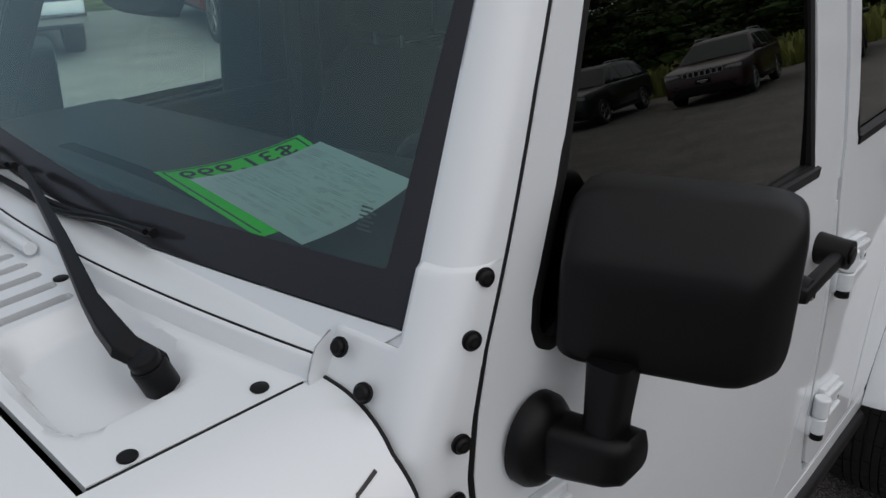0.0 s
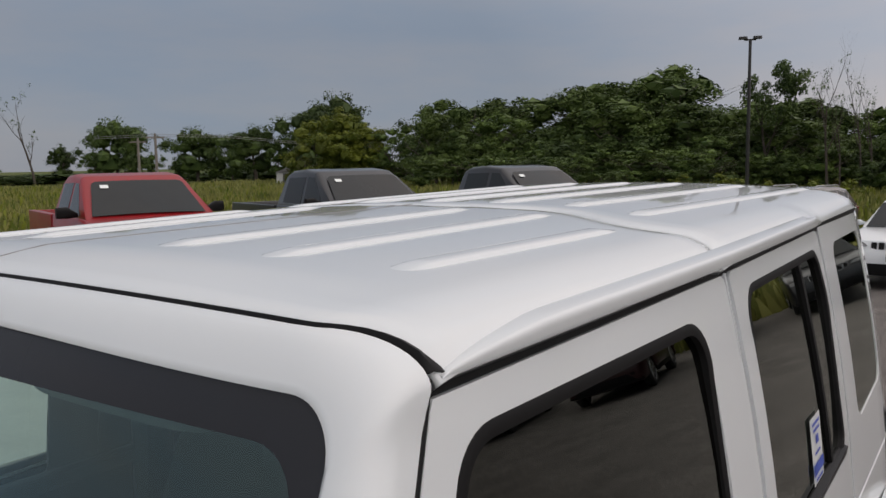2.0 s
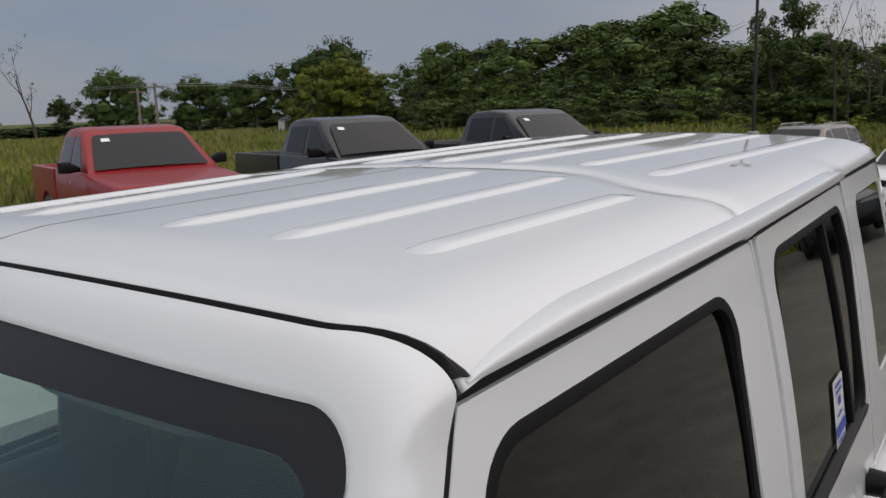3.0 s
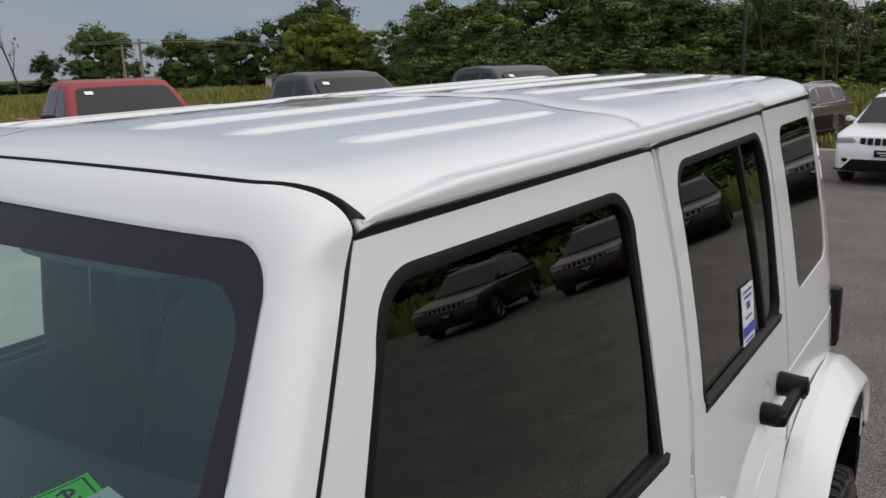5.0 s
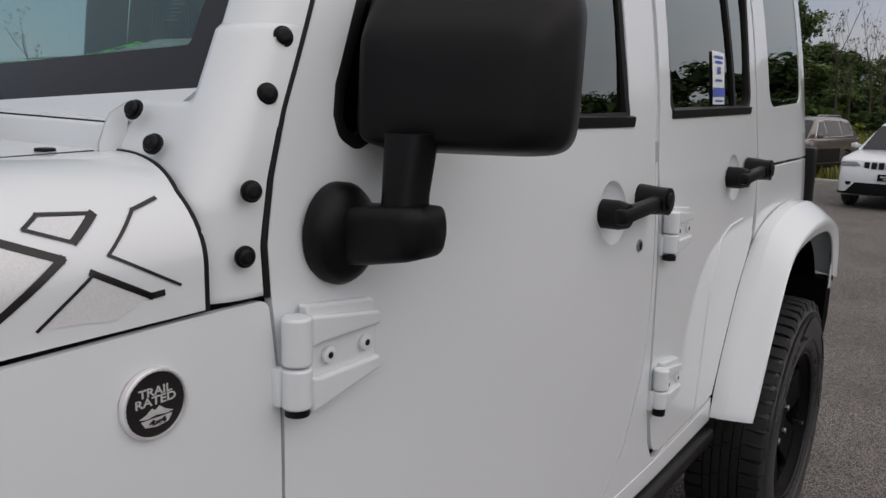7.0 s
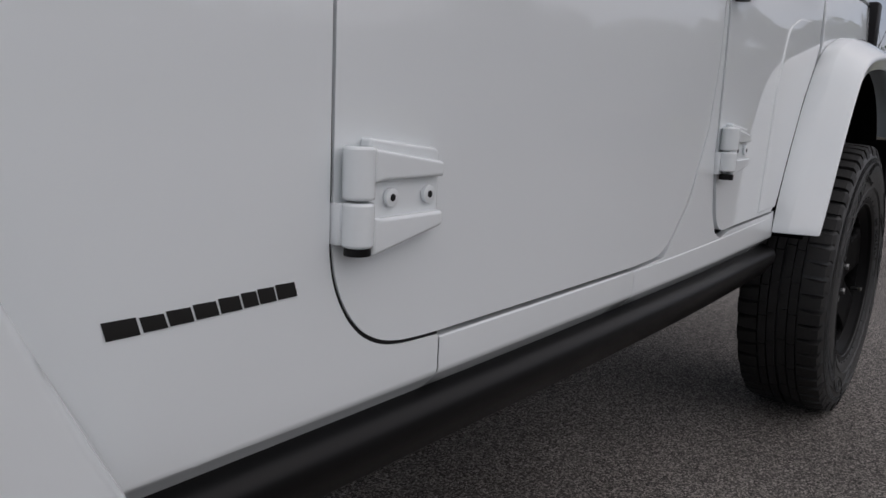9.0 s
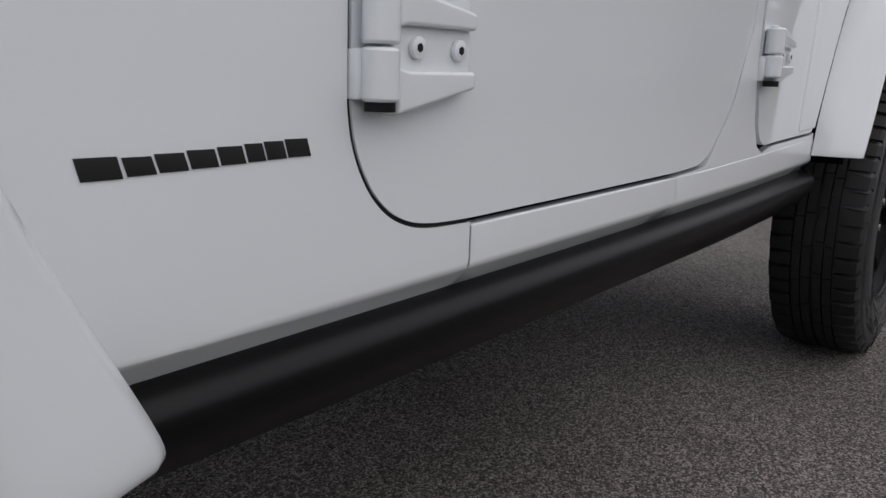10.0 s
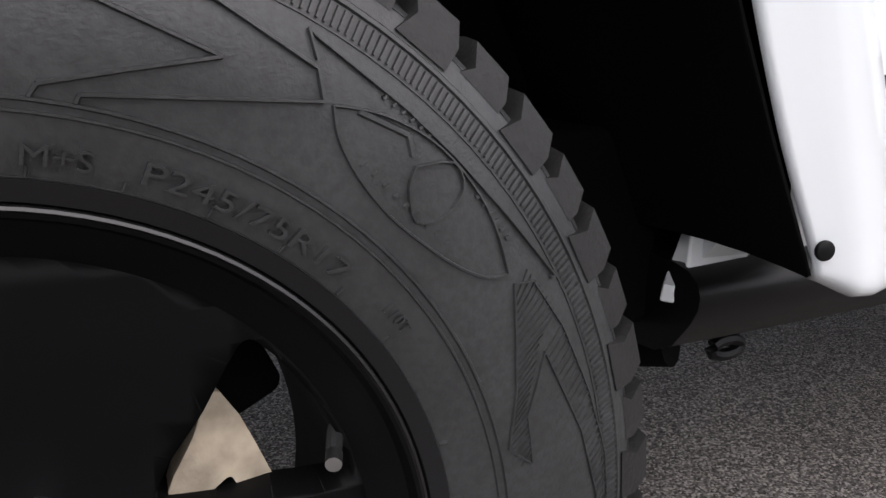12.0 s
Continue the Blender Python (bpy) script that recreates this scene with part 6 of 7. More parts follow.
part("dashboard", sheet([(0.93, -0.64), (1.28, -0.66), (1.28, 0.66), (0.93, 0.64)], [], lambda u, v: Vector((u, v, dash_z(u, v))), (0, 0, 1), 0.03), "dash", wagon, "dark grey moulded dashboard", angle=60, solid=0.02)
part("dash_front", sheet([(-0.66, 0.85), (0.66, 0.85), (0.66, 1.33), (-0.66, 1.33)], [], lambda u, v: Vector((1.29 + 0.05 * math.sin((v - 0.85) * 6), u, v)), (1, 0, 0), 0.08), "dash", wagon)
part("dash_vent", sheet([(0.96, -0.30, 0.01), (0.99, -0.30, 0.01), (0.99, 0.30, 0.01), (0.96, 0.30, 0.01)], [], lambda u, v: Vector((u, v, dash_z(u, v) + 0.001)), (0, 0, 1), 0.05), "void", wagon)
# steering wheel
cw, tilt = Vector((1.40, -0.36, 1.27)), radians(28)
axis_u, axis_v = Vector((0, 1, 0)), Vector((-math.sin(tilt), 0, math.cos(tilt)))
rim_pts = [cw + (axis_u * math.cos(a) + axis_v * math.sin(a)) * 0.185 for a in [2 * math.pi * i / 40 for i in range(41)]]
steer = part("steering_wheel", tube(rim_pts, 0.016, 10), "trim", wagon, "dark steering wheel")
part("steering_hub", loft(rounded_shell([(cw - Vector((0.03, 0, 0.01)), axis_u * 0.07, axis_v * 0.055, 3), (cw + Vector((0.02, 0, 0.01)), axis_u * 0.085, axis_v * 0.07, 3)])), "trim", steer)
for a in (0, math.pi, -math.pi / 2):
    part("steering_spoke", tube([cw + (axis_u * math.cos(a) + axis_v * math.sin(a)) * r for r in (0.06, 0.18)], 0.014, 8), "trim", steer)


def seat(x, y, w):
    st = part("seat", loft(rounded_shell([((x - 0.02, y, 0.72), (0.27, 0, 0), (0, w, 0), 5), ((x - 0.02, y, 0.86), (0.28, 0, 0), (0, w * 1.02, 0), 5), ((x - 0.02, y, 0.90), (0.24, 0, 0), (0, w * 0.9, 0), 4)])), "cloth", wagon, "dark cloth seat", angle=60)
    part("backrest", loft(rounded_shell([((x + 0.22, y, 0.84), (0.09, 0, 0), (0, w, 0), 4), ((x + 0.28, y, 1.10), (0.085, 0, 0), (0, w, 0), 4), ((x + 0.34, y, 1.36), (0.07, 0, 0), (0, w * 0.86, 0), 4), ((x + 0.36, y, 1.44), (0.05, 0, 0), (0, w * 0.6, 0), 3)])), "cloth", st, angle=60)
    part("headrest", loft(rounded_shell([((x + 0.345, y, 1.475), (0.03, 0, 0), (0, 0.10, 0), 3), ((x + 0.345, y, 1.50), (0.05, 0, 0), (0, 0.135, 0), 4), ((x + 0.36, y, 1.62), (0.048, 0, 0), (0, 0.130, 0), 4), ((x + 0.365, y, 1.66), (0.03, 0, 0), (0, 0.10, 0), 3)])), "cloth", st, angle=60)
    for d in (-0.05, 0.05):
        part("headrest_rod", tube([(x + 0.345, y + d, 1.42), (x + 0.345, y + d, 1.49)], 0.006, 8), "steel", st)


seat(1.52, -0.36, 0.25)
seat(1.52, 0.36, 0.25)
seat(2.42, -0.33, 0.30)
seat(2.42, 0.33, 0.30)
for s in (-1, 1):
    part("inner_door_card", sheet([(1.0, 0.62), (1.88, 0.62), (1.88, 1.33), (1.03, 1.31)], [], lambda u, v: Vector((u, s * (half(u, 1.2) - 0.075), v)), (0, -s, 0), 0.2), "trim", wagon, solid=0.02)
    part("inner_door_card", sheet([(1.96, 0.66), (2.58, 0.80), (2.60, 1.34), (1.96, 1.33)], [], lambda u, v: Vector((u, s * (half(u, 1.2) - 0.075), v)), (0, -s, 0), 0.2), "trim", wagon, solid=0.02)
    part("inner_sill_top", box(1.10, 2.60, s * 0.69 - 0.03, s * 0.69 + 0.02, 1.296, 1.332, 0.01), "trim", wagon)
    # padded sport bar
    bar = [(1.235, s * 0.59, 1.765), (1.35, s * 0.61, 1.80), (1.80, s * 0.61, 1.81), (2.60, s * 0.61, 1.81), (3.10, s * 0.60, 1.70), (3.22, s * 0.60, 1.20)]
    part("sport_bar", tube(bar, 0.045, 12), "trim", wagon, "padded dark sport bar")
    part("sport_bar_hoop", tube([(1.80, s * 0.61, 1.80), (1.81, s * 0.655, 1.45), (1.82, s * 0.68, 0.95)], 0.050, 12), "trim", wagon)
    if s > 0:
        part("belt_pillar", sheet([(1.575, 1.32), (1.590, 1.80), (1.700, 1.80), (1.690, 1.32)], [], lambda u, v: Vector((u, half(u, v) - 0.06, v)), (0, -1, 0), 0.1), "lining", wagon, "grey inner pillar trim", solid=0.02)
    part("pillar_trim", sheet([(1.70, 1.30), (1.72, 1.80), (2.02, 1.80), (2.02, 1.30)], [], lambda u, v: Vector((u, s * (half(u, v) - 0.05), v)), (0, -s, 0), 0.1), "trim", wagon, solid=0.01)
    part("pillar_trim", sheet([(2.60, 1.25), (2.60, 1.82), (2.78, 1.82), (2.78, 1.25)], [], lambda u, v: Vector((u, s * (half(u, v) - 0.045), v)), (0, -s, 0), 0.1), "trim", wagon, solid=0.01)
    part("seat_belt", sheet([(0, 0), (1, 0), (1, 1), (0, 1)], [], lambda u, v: Vector((1.80 - 0.045 * u + 0.02 * v, s * (0.600 + 0.03 * (1 - v)), 0.98 + 0.70 * v)), (0, -s, 0), 0.1), "trim", wagon, solid=0.002)
    part("sun_visor", loft(rounded_shell([((1.20, s * 0.32, 1.80), (0.10, 0, 0.012), (0, 0.17, 0), 5), ((1.20, s * 0.32, 1.782), (0.10, 0, 0.012), (0, 0.17, 0), 5)])), "lining", wagon)
part("sport_bar_hoop", tube([(1.82, -0.61, 1.81), (1.82, 0.61, 1.81)], 0.045, 12), "trim", wagon)
part("floor_pan", box(0.95, 3.30, -0.70, 0.70, 0.55, 0.60), "void", wagon)
# inside mirror and its sensor housing on the glass
im = part("inside_mirror", loft(rounded_shell([((1.150, 0.285, 1.655), (0, 0.125, 0), (0.010, 0, 0.042), 4), ((1.170, 0.285, 1.652), (0, 0.138, 0), (0.010, 0, 0.050), 4), ((1.182, 0.285, 1.650), (0, 0.134, 0), (0.010, 0, 0.046), 4)])), "trim", wagon, "dark inside mirror")
part("mirror_stem", tube([(1.165, 0.26, 1.680), (1.105, 0.22, 1.755)], 0.010, 8), "trim", im)
part("sensor_housing", loft(rounded_shell([((1.090, 0.225, 1.757), (0.010, 0.055, 0), (0, 0, 0.020), 4), ((1.125, 0.225, 1.757), (0.010, 0.045, 0), (0, 0, 0.016), 4)])), "plastic", im)

# ---- papers on the dashboard ----
def paper(name, corners, z0, curl, tilt, material, label, category="paper"):
    a, b, c, d = [Vector(p) for p in corners]

    def place(u, v):
        p = a.lerp(b, u).lerp(d.lerp(c, u), v)
        return Vector((p.x, p.y, 1.398 + z0 + curl * u * u * (1 - tilt * v)))
    bm = sheet([(0, 0), (1, 0), (1, 1), (0, 1)], [], place, (0, 0, 1), 0.08)
    return tagged(part(name, bm, material, None, solid=0.0006), label, category), place


# green price card; written upside down to one who stands before the car
card, on_card = paper("price_card", [(0.966, -0.050), (1.149, -0.186), (1.100, -0.420), (0.914, -0.402)], 0.012, 0.042, 0.6, "green", "bright green price card with handwritten price on a dashboard")


def card_mark(u0, v0, u1, v1, w, name="border_line"):
    d = Vector((u1 - u0, v1 - v0))
    n = Vector((-d.y, d.x)).normalized() * w / 2
    bm = sheet([(u0 + n.x, v0 + n.y), (u1 + n.x, v1 + n.y), (u1 - n.x, v1 - n.y), (u0 - n.x, v0 - n.y)], [], lambda u, v: on_card(u, v) + Vector((0, 0, 0.0012)), (0, 0, 1), 0.1)
    part(name, bm, "ink", card)


for q in ((0.04, 0.03, 0.96, 0.03), (0.04, 0.03, 0.04, 0.97), (0.96, 0.03, 0.96, 0.97)):
    card_mark(*q, 0.012)
bm = text_mesh("$31,999", 0.23, 0.0, 0.001)
for v in bm.verts:
    u, w = 0.50 - v.co.x * 1.06, 0.150 - v.co.y * 1.02
    v.co = on_card(u, w) + Vector((0, 0, 0.0013))
part("price", bm, "ink", card, "handwritten black price")
sheets_ob, on_sheet = paper("printed_sheet", [(0.974, -0.142), (1.142, -0.246), (1.105, -0.485), (0.926, -0.472)], 0.018, 0.037, 0.1, "paper", "white printed window sheet in a clear sleeve on green card")
rng = random.Random(4)
lines = []
for i in range(46):
    u = 0.08 + 0.86 * i / 46
    v = 0.05
    while v < 0.93:
        ln = rng.uniform(0.03, 0.22)
        if rng.random() < 0.55:
            lines.append(sheet([(u, v), (u + 0.009, v), (u + 0.009, min(0.95, v + ln)), (u, min(0.95, v + ln))], [], lambda a, b: on_sheet(a, b) + Vector((0, 0, 0.0009)), (0, 0, 1), 0.3))
        v += ln + rng.uniform(0.01, 0.05)
part("print", merge(lines), "grey_ink", sheets_ob, "rows of grey print")["kind"] = "stuff"
# small etched mark in the windshield's corner
etch = []
for i in range(6):
    z = 1.452 + 0.0045 * i
    etch.append(sheet([(-0.577 + 0.006 * (i % 2), z), (-0.553, z), (-0.553, z + 0.002), (-0.577 + 0.006 * (i % 2), z + 0.002)], [], lambda u, v: ws(u, v, 0.0085), (-1, 0, 0.4), 0.1))
part("etched_mark", merge(etch), "dash", pane)

# ---- the lot falls away gently behind the wagon ----
def pave_z(x, y):
    wide = max(0.0, x - 13) * 0.25
    return -0.50 * sm((x - 6) / 12.5) * sm((4.2 + wide - y) / 2.5) * sm((y + 5) / 3.5)


# ---- other vehicles: front axle at the origin, x to the tail ----
def inset(poly, d):
    out = []
    area = sum(a.x * b.y - b.x * a.y for a, b in zip(poly, poly[1:] + poly[:1]))
    sg = 1 if area > 0 else -1
    for i, p in enumerate(poly):
        e = (poly[(i + 1) % len(poly)] - poly[i - 1])
        e = e.normalized() if e.length > 1e-6 else Vector((1, 0))
        out.append(p + Vector((-e.y, e.x)) * d * sg)
    return out


def hull(outline, width, rnd=0.05, n=5):
    """A body from its side outline: width(x, z) each way, edges rounded."""
    pts = fillet(outline, 5)
    rings = []
    for v, d in ((-1.0, rnd), (-0.985, rnd * 0.45), (-0.95, rnd * 0.12), (-0.88, 0.0), (-0.45, 0), (0, 0), (0.45, 0), (0.88, 0.0), (0.95, rnd * 0.12), (0.985, rnd * 0.45), (1.0, rnd)):
        q = inset(pts, d) if d else pts
        rings.append([Vector((p.x, v * width(p.x, p.y), p.y)) for p in q])
    bm = loft(rings, True, True)
    bmesh.ops.triangulate(bm, faces=[f for f in bm.faces if len(f.verts) > 4])
    return bm


def road_wheel(parent, x, y, r, w, spokes=5, bright=True):
    s = -1 if y < 0 else 1
    hub = part("wheel", revolve([(r * 0.66, -w / 2 + 0.02), (r * 0.64, -w / 2 - 0.002), (r * 0.60, -w / 2 + 0.01), (r * 0.58, w / 2 - 0.03)], n=28), "steel" if bright else "rim", parent)
    hub.matrix_basis = pose(x, y, r, 0, 0, 0 if s < 0 else 180)
    t = part("tyre", revolve([(r * 0.64, -w / 2 + 0.015), (r * 0.72, -w / 2), (r * 0.90, -w / 2 + 0.004), (r * 0.98, -w / 2 + 0.03), (r, -w / 4), (r, w / 4), (r * 0.98, w / 2 - 0.03), (r * 0.8, w / 2), (r * 0.62, w / 2)], n=32), "rubber", hub)
    part("wheel_back", disc((0, -w / 2 + 0.09, 0), (0, -1, 0), r * 0.6, 0.01, 24), "void", hub)
    for k in range(spokes):
        a = 2 * math.pi * k / spokes + 0.3
        d, p = Vector((math.cos(a), 0, math.sin(a))), Vector((-math.sin(a), 0, math.cos(a)))
        part("spoke", loft([[d * q + p * e * ww + Vector((0, -w / 2 + yy, 0)) for e, yy in ((-1, 0.03), (-0.8, 0.012), (0.8, 0.012), (1, 0.03))] for q, ww in ((0.02, 0.03), (r * 0.3, 0.028), (r * 0.62, 0.042))]), "steel" if bright else "rim", hub)


def side_pane(parent, outline, width, s, name="window", material="carglass", off=0.004, label=""):
    return part(name, sheet(outline, [], lambda u, v: Vector((u, s * (width(u, v) + off), v)), (0, s, 0), 0.15), material, parent, label, solid=0.004)


def arch_cut(pts, cx, r, z):
    """Points of a wheel arch, front to back."""
    return [(cx - r * math.cos(math.pi * i / 10), z + r * math.sin(math.pi * i / 10)) for i in range(11)][::-1]


def build_suv(name, paint, label, grille="black", plate=True):
    root = thing(name, label, "car", "parked cars")
    wb, r = 2.70, 0.36
    wl = lambda x, z: (0.93 - 0.10 * sm((-0.35 - x) / 0.55) ** 1.2 - 0.05 * sm((x - 3.1) / 0.5)) - 0.035 * sm((z - 0.85) / 0.3)
    low = [(-0.70, 0.26), (-0.86, 0.34), (-0.90, 0.56), (-0.86, 0.78), (-0.78, 0.93), (-0.60, 0.985), (0.20, 1.06), (0.50, 1.09), (3.40, 1.10), (3.56, 1.00), (3.60, 0.70), (3.58, 0.40), (3.45, 0.30)] + arch_cut(None, wb, 0.42, 0.32) + [(1.6, 0.27), (1.1, 0.27)] + arch_cut(None, 0, 0.42, 0.32)
    part("body", hull(low, wl, 0.05), paint, root, angle=40)
    wg = lambda x, z: 0.875 - 0.44 * (z - 1.06)
    green = [(0.42, 1.06), (1.05, 1.50), (1.28, 1.615, 0.1), (1.9, 1.665), (2.75, 1.64), (3.22, 1.56, 0.1), (3.50, 1.06)]
    part("cabin", hull(green, wg, 0.05), paint, root, angle=40)
    part("windshield", sheet([(-0.80, 0), (0.80, 0), (0.66, 1, 0.1), (-0.66, 1, 0.1)], [], lambda u, v: Vector((0.445 + 0.66 * v, u * (1 - 0.03 * v), 1.095 + 0.455 * v + 0.02 * (1 - (u / 0.8) ** 2))), (-1, 0, 1), 0.2), "carglass", root, "dark windshield", solid=0.004)
    part("rear_glass", sheet([(-0.66, 1.14), (0.66, 1.14), (0.58, 1.50), (-0.58, 1.50)], [], lambda u, v: Vector((3.50 - 0.55 * (v - 1.06) + 0.012, u, v)), (1, 0, 0), 0.2), "carglass", root, solid=0.004)
    for s in (-1, 1):
        for o in ([(0.86, 1.12), (1.56, 1.13), (1.58, 1.53), (1.30, 1.50)], [(1.64, 1.13), (2.46, 1.14), (2.50, 1.53), (1.66, 1.54)], [(2.55, 1.14), (3.12, 1.17), (2.98, 1.46), (2.58, 1.53)]):
            side_pane(root, o, wg, s)
        if grille == "chrome":
            # the lower doors' dark reflection, laid on as a black sheet
            part("lower_cladding", sheet([(0.46, 0.42), (2.24, 0.42), (2.24, 0.80), (0.46, 0.80)], [], lambda u, v: Vector((u, s * (wl(u, v) + 0.004), v)), (0, s, 0), 0.3), "seal", root, "dark reflection painted on the lower doors", solid=0.006)
            part("window_trim", tube([(x, s * (wg(x, z) + 0.008), z) for x, z in ((0.82, 1.10), (1.60, 1.11), (2.50, 1.12), (3.16, 1.15), (3.01, 1.475), (2.55, 1.555), (1.62, 1.565), (1.28, 1.525), (0.82, 1.10))], 0.011, 6), "chrome", root, "bright window surround")
        part("door_mirror", loft(rounded_shell([((0.80, s * 0.90, 1.14), (0, 0.02, 0), (0, 0, 0.02), 3), ((0.78, s * 0.99, 1.15), (0.05, 0, 0), (0, 0, 0.06), 3), ((0.80, s * 1.08, 1.15), (0.035, 0, 0), (0, 0, 0.045), 3)])), paint, root, angle=50)
        part("headlamp", sheet([(0.47, 0.845, 0.01), (0.83, 0.815, 0.02), (0.83, 0.90, 0.02), (0.56, 0.905, 0.02)], [], lambda u, v: Vector((-0.885 + 0.12 * max(0, u - 0.55) + 0.45 * max(0, v - 0.8), s * u, v)), (-1, 0, 0), 0.1), "lamp_clear", root, solid=0.02)
        part("fog_lamp", disc((-0.875, s * 0.66, 0.52), (-1, 0, 0), 0.055, 0.02, 18, 0.004), "seal", root)
        part("roof_rail", tube([(1.35, s * 0.60, 1.66), (1.45, s * 0.61, 1.70), (2.7, s * 0.61, 1.69), (2.85, s * 0.60, 1.64)], 0.016, 8), "steel", root)
        part("sill_trim", box(0.42, 2.28, s * 0.925 - 0.02, s * 0.925 + 0.012, 0.28, 0.40, 0.01), "plastic", root)
        part("door_handle", box(1.42, 1.60, s * 0.945 - 0.01, s * 0.945 + 0.012, 0.99, 1.02, 0.005), paint, root)
        part("tail_lamp", box(3.50, 3.62, s * 0.74 - 0.12, s * 0.74 + 0.10, 0.88, 1.05, 0.02), "lamp_red", root)
        for x in (0, wb):
            road_wheel(root, x, s * 0.80, r, 0.23)
    for i in range(7):
        y = -0.375 + 0.125 * i
        part("grille_slot", sheet([(y - 0.046, 0.785, 0.015), (y + 0.046, 0.785, 0.015), (y + 0.046, 0.905, 0.015), (y - 0.046, 0.905, 0.015)], [], lambda u, v: Vector((-0.868 + 0.10 * (u * u) + 0.28 * max(0, v - 0.82), u, v)), (-1, 0, 0), 0.3), "seal", root, "dark slot with a bright rim", solid=0.012)
        part("slot_rim", sheet([(y - 0.055, 0.776, 0.02), (y + 0.055, 0.776, 0.02), (y + 0.055, 0.914, 0.02), (y - 0.055, 0.914, 0.02)], [[(y - 0.046, 0.785, 0.015), (y + 0.046, 0.785, 0.015), (y + 0.046, 0.905, 0.015), (y - 0.046, 0.905, 0.015)]], lambda u, v: Vector((-0.872 + 0.10 * (u * u) + 0.28 * max(0, v - 0.82), u, v)), (-1, 0, 0), 0.3), "chrome" if grille == "chrome" else "steel", root, solid=0.010)
    part("lower_bumper", sheet([(-0.86, 0.30), (0.86, 0.30), (0.80, 0.52), (-0.80, 0.52)], [], lambda u, v: Vector((-0.91 + 0.20 * u * u * u * u, u, v)), (-1, 0, 0), 0.15), "plastic", root, solid=0.02)
    if plate:
        pl = part("front_plate", box(-0.925, -0.905, -0.16, 0.16, 0.575, 0.70, 0.004), "seal", root, "black dealer plate")
        part("plate_mark", box(-0.927, -0.924, -0.11, 0.11, 0.640, 0.668), "shed", pl)
        part("plate_mark", box(-0.927, -0.924, -0.06, 0.06, 0.600, 0.616), "shed", pl)
    return root


def build_pickup(name, paint, label, chrome=True):
    root = thing(name, label, "pickup truck", "row of pickup trucks")
    wb, r = 3.57, 0.41
    wl = lambda x, z: 1.0 - 0.07 * sm((-0.5 - x) / 0.5) - 0.03 * sm((z - 1.0) / 0.3)
    low = [(-0.80, 0.42), (-0.93, 0.46), (-0.96, 0.80), (-0.93, 1.10), (-0.84, 1.20, 0.05), (0.45, 1.30), (0.60, 1.32), (2.66, 1.33), (2.68, 0.45), (0.6, 0.42)] + arch_cut(None, 0, 0.50, 0.40)
    part("body", hull(low, wl, 0.05), paint, root, angle=40)
    wg = lambda x, z: 0.95 - 0.30 * (z - 1.28)
    green = [(0.52, 1.28), (1.22, 1.80), (1.45, 1.915, 0.12), (1.9, 1.955), (2.35, 1.93), (2.56, 1.84, 0.08), (2.68, 1.28)]
    part("cab", hull(green, wg, 0.06), paint, root, angle=40)
    part("windshield", sheet([(-0.83, 0.04), (0.83, 0.04), (0.69, 0.97, 0.1), (-0.69, 0.97, 0.1)], [], lambda u, v: Vector((0.548 + 0.69 * v, u * (1 - 0.02 * v), 1.325 + 0.515 * v + 0.02 * (1 - (u / 0.86) ** 2))), (-1, 0, 1), 0.2), "carglass", root, "dark windshield with a small white label", solid=0.004)
    part("window_label", sheet([(0.46, 0.76), (0.58, 0.76), (0.58, 0.85), (0.46, 0.85)], [], lambda u, v: Vector((0.548 + 0.69 * v - 0.010, u, 1.325 + 0.515 * v + 0.022)), (-1, 0, 1), 0.2), "paper", root, solid=0.002)
    part("rear_glass", sheet([(-0.70, 1.36), (0.70, 1.36), (0.64, 1.78), (-0.64, 1.78)], [], lambda u, v: Vector((2.70 - 0.21 * (v - 1.28) + 0.01, u, v)), (1, 0, 0), 0.2), "carglass", root, solid=0.004)
    for s in (-1, 1):
        for o in ([(0.92, 1.345), (1.66, 1.35), (1.66, 1.82), (1.42, 1.81)], [(1.75, 1.35), (2.46, 1.36), (2.40, 1.80), (1.75, 1.82)]):
            side_pane(root, o, wg, s)
        part("door_mirror", loft(rounded_shell([((0.92, s * 0.95, 1.36), (0.03, 0, 0), (0, 0, 0.03), 3), ((0.90, s * 1.10, 1.40), (0.06, 0, 0), (0, 0, 0.085), 4), ((0.92, s * 1.24, 1.40), (0.05, 0, 0), (0, 0, 0.08), 4)])), "plastic", root, angle=50)
        part("headlamp", sheet([(0.56, 0.93, 0.02), (0.93, 0.95, 0.03), (0.93, 1.08, 0.03), (0.56, 1.10, 0.02)], [], lambda u, v: Vector((-0.955 + 0.5 * max(0, u - 0.78), s * u, v)), (-1, 0, 0), 0.1), "lamp_clear", root, solid=0.03)
        part("bed_side", hull([(2.72, 0.55), (2.72, 1.30), (4.72, 1.30), (4.74, 0.60), (4.3, 0.50)] + arch_cut(None, wb, 0.50, 0.40) + [(3.0, 0.50)], lambda x, z: 0.06, 0.02), paint, root, angle=40).matrix_basis = pose(0, s * 0.93, 0)
        part("door_handle", box(1.42, 1.62, s * 0.99 - 0.01, s * 0.99 + 0.015, 1.14, 1.17, 0.005), "chrome" if chrome else paint, root)
        part("step_bar", tube([(0.6, s * 0.93, 0.42), (2.7, s * 0.93, 0.42)], 0.04, 8), "plastic", root)
        part("tail_lamp", box(4.66, 4.77, s * 0.92 - 0.06, s * 0.92 + 0.06, 0.90, 1.25, 0.01), "lamp_red", root)
        for x in (0, wb):
            road_wheel(root, x, s * 0.86, r, 0.27)
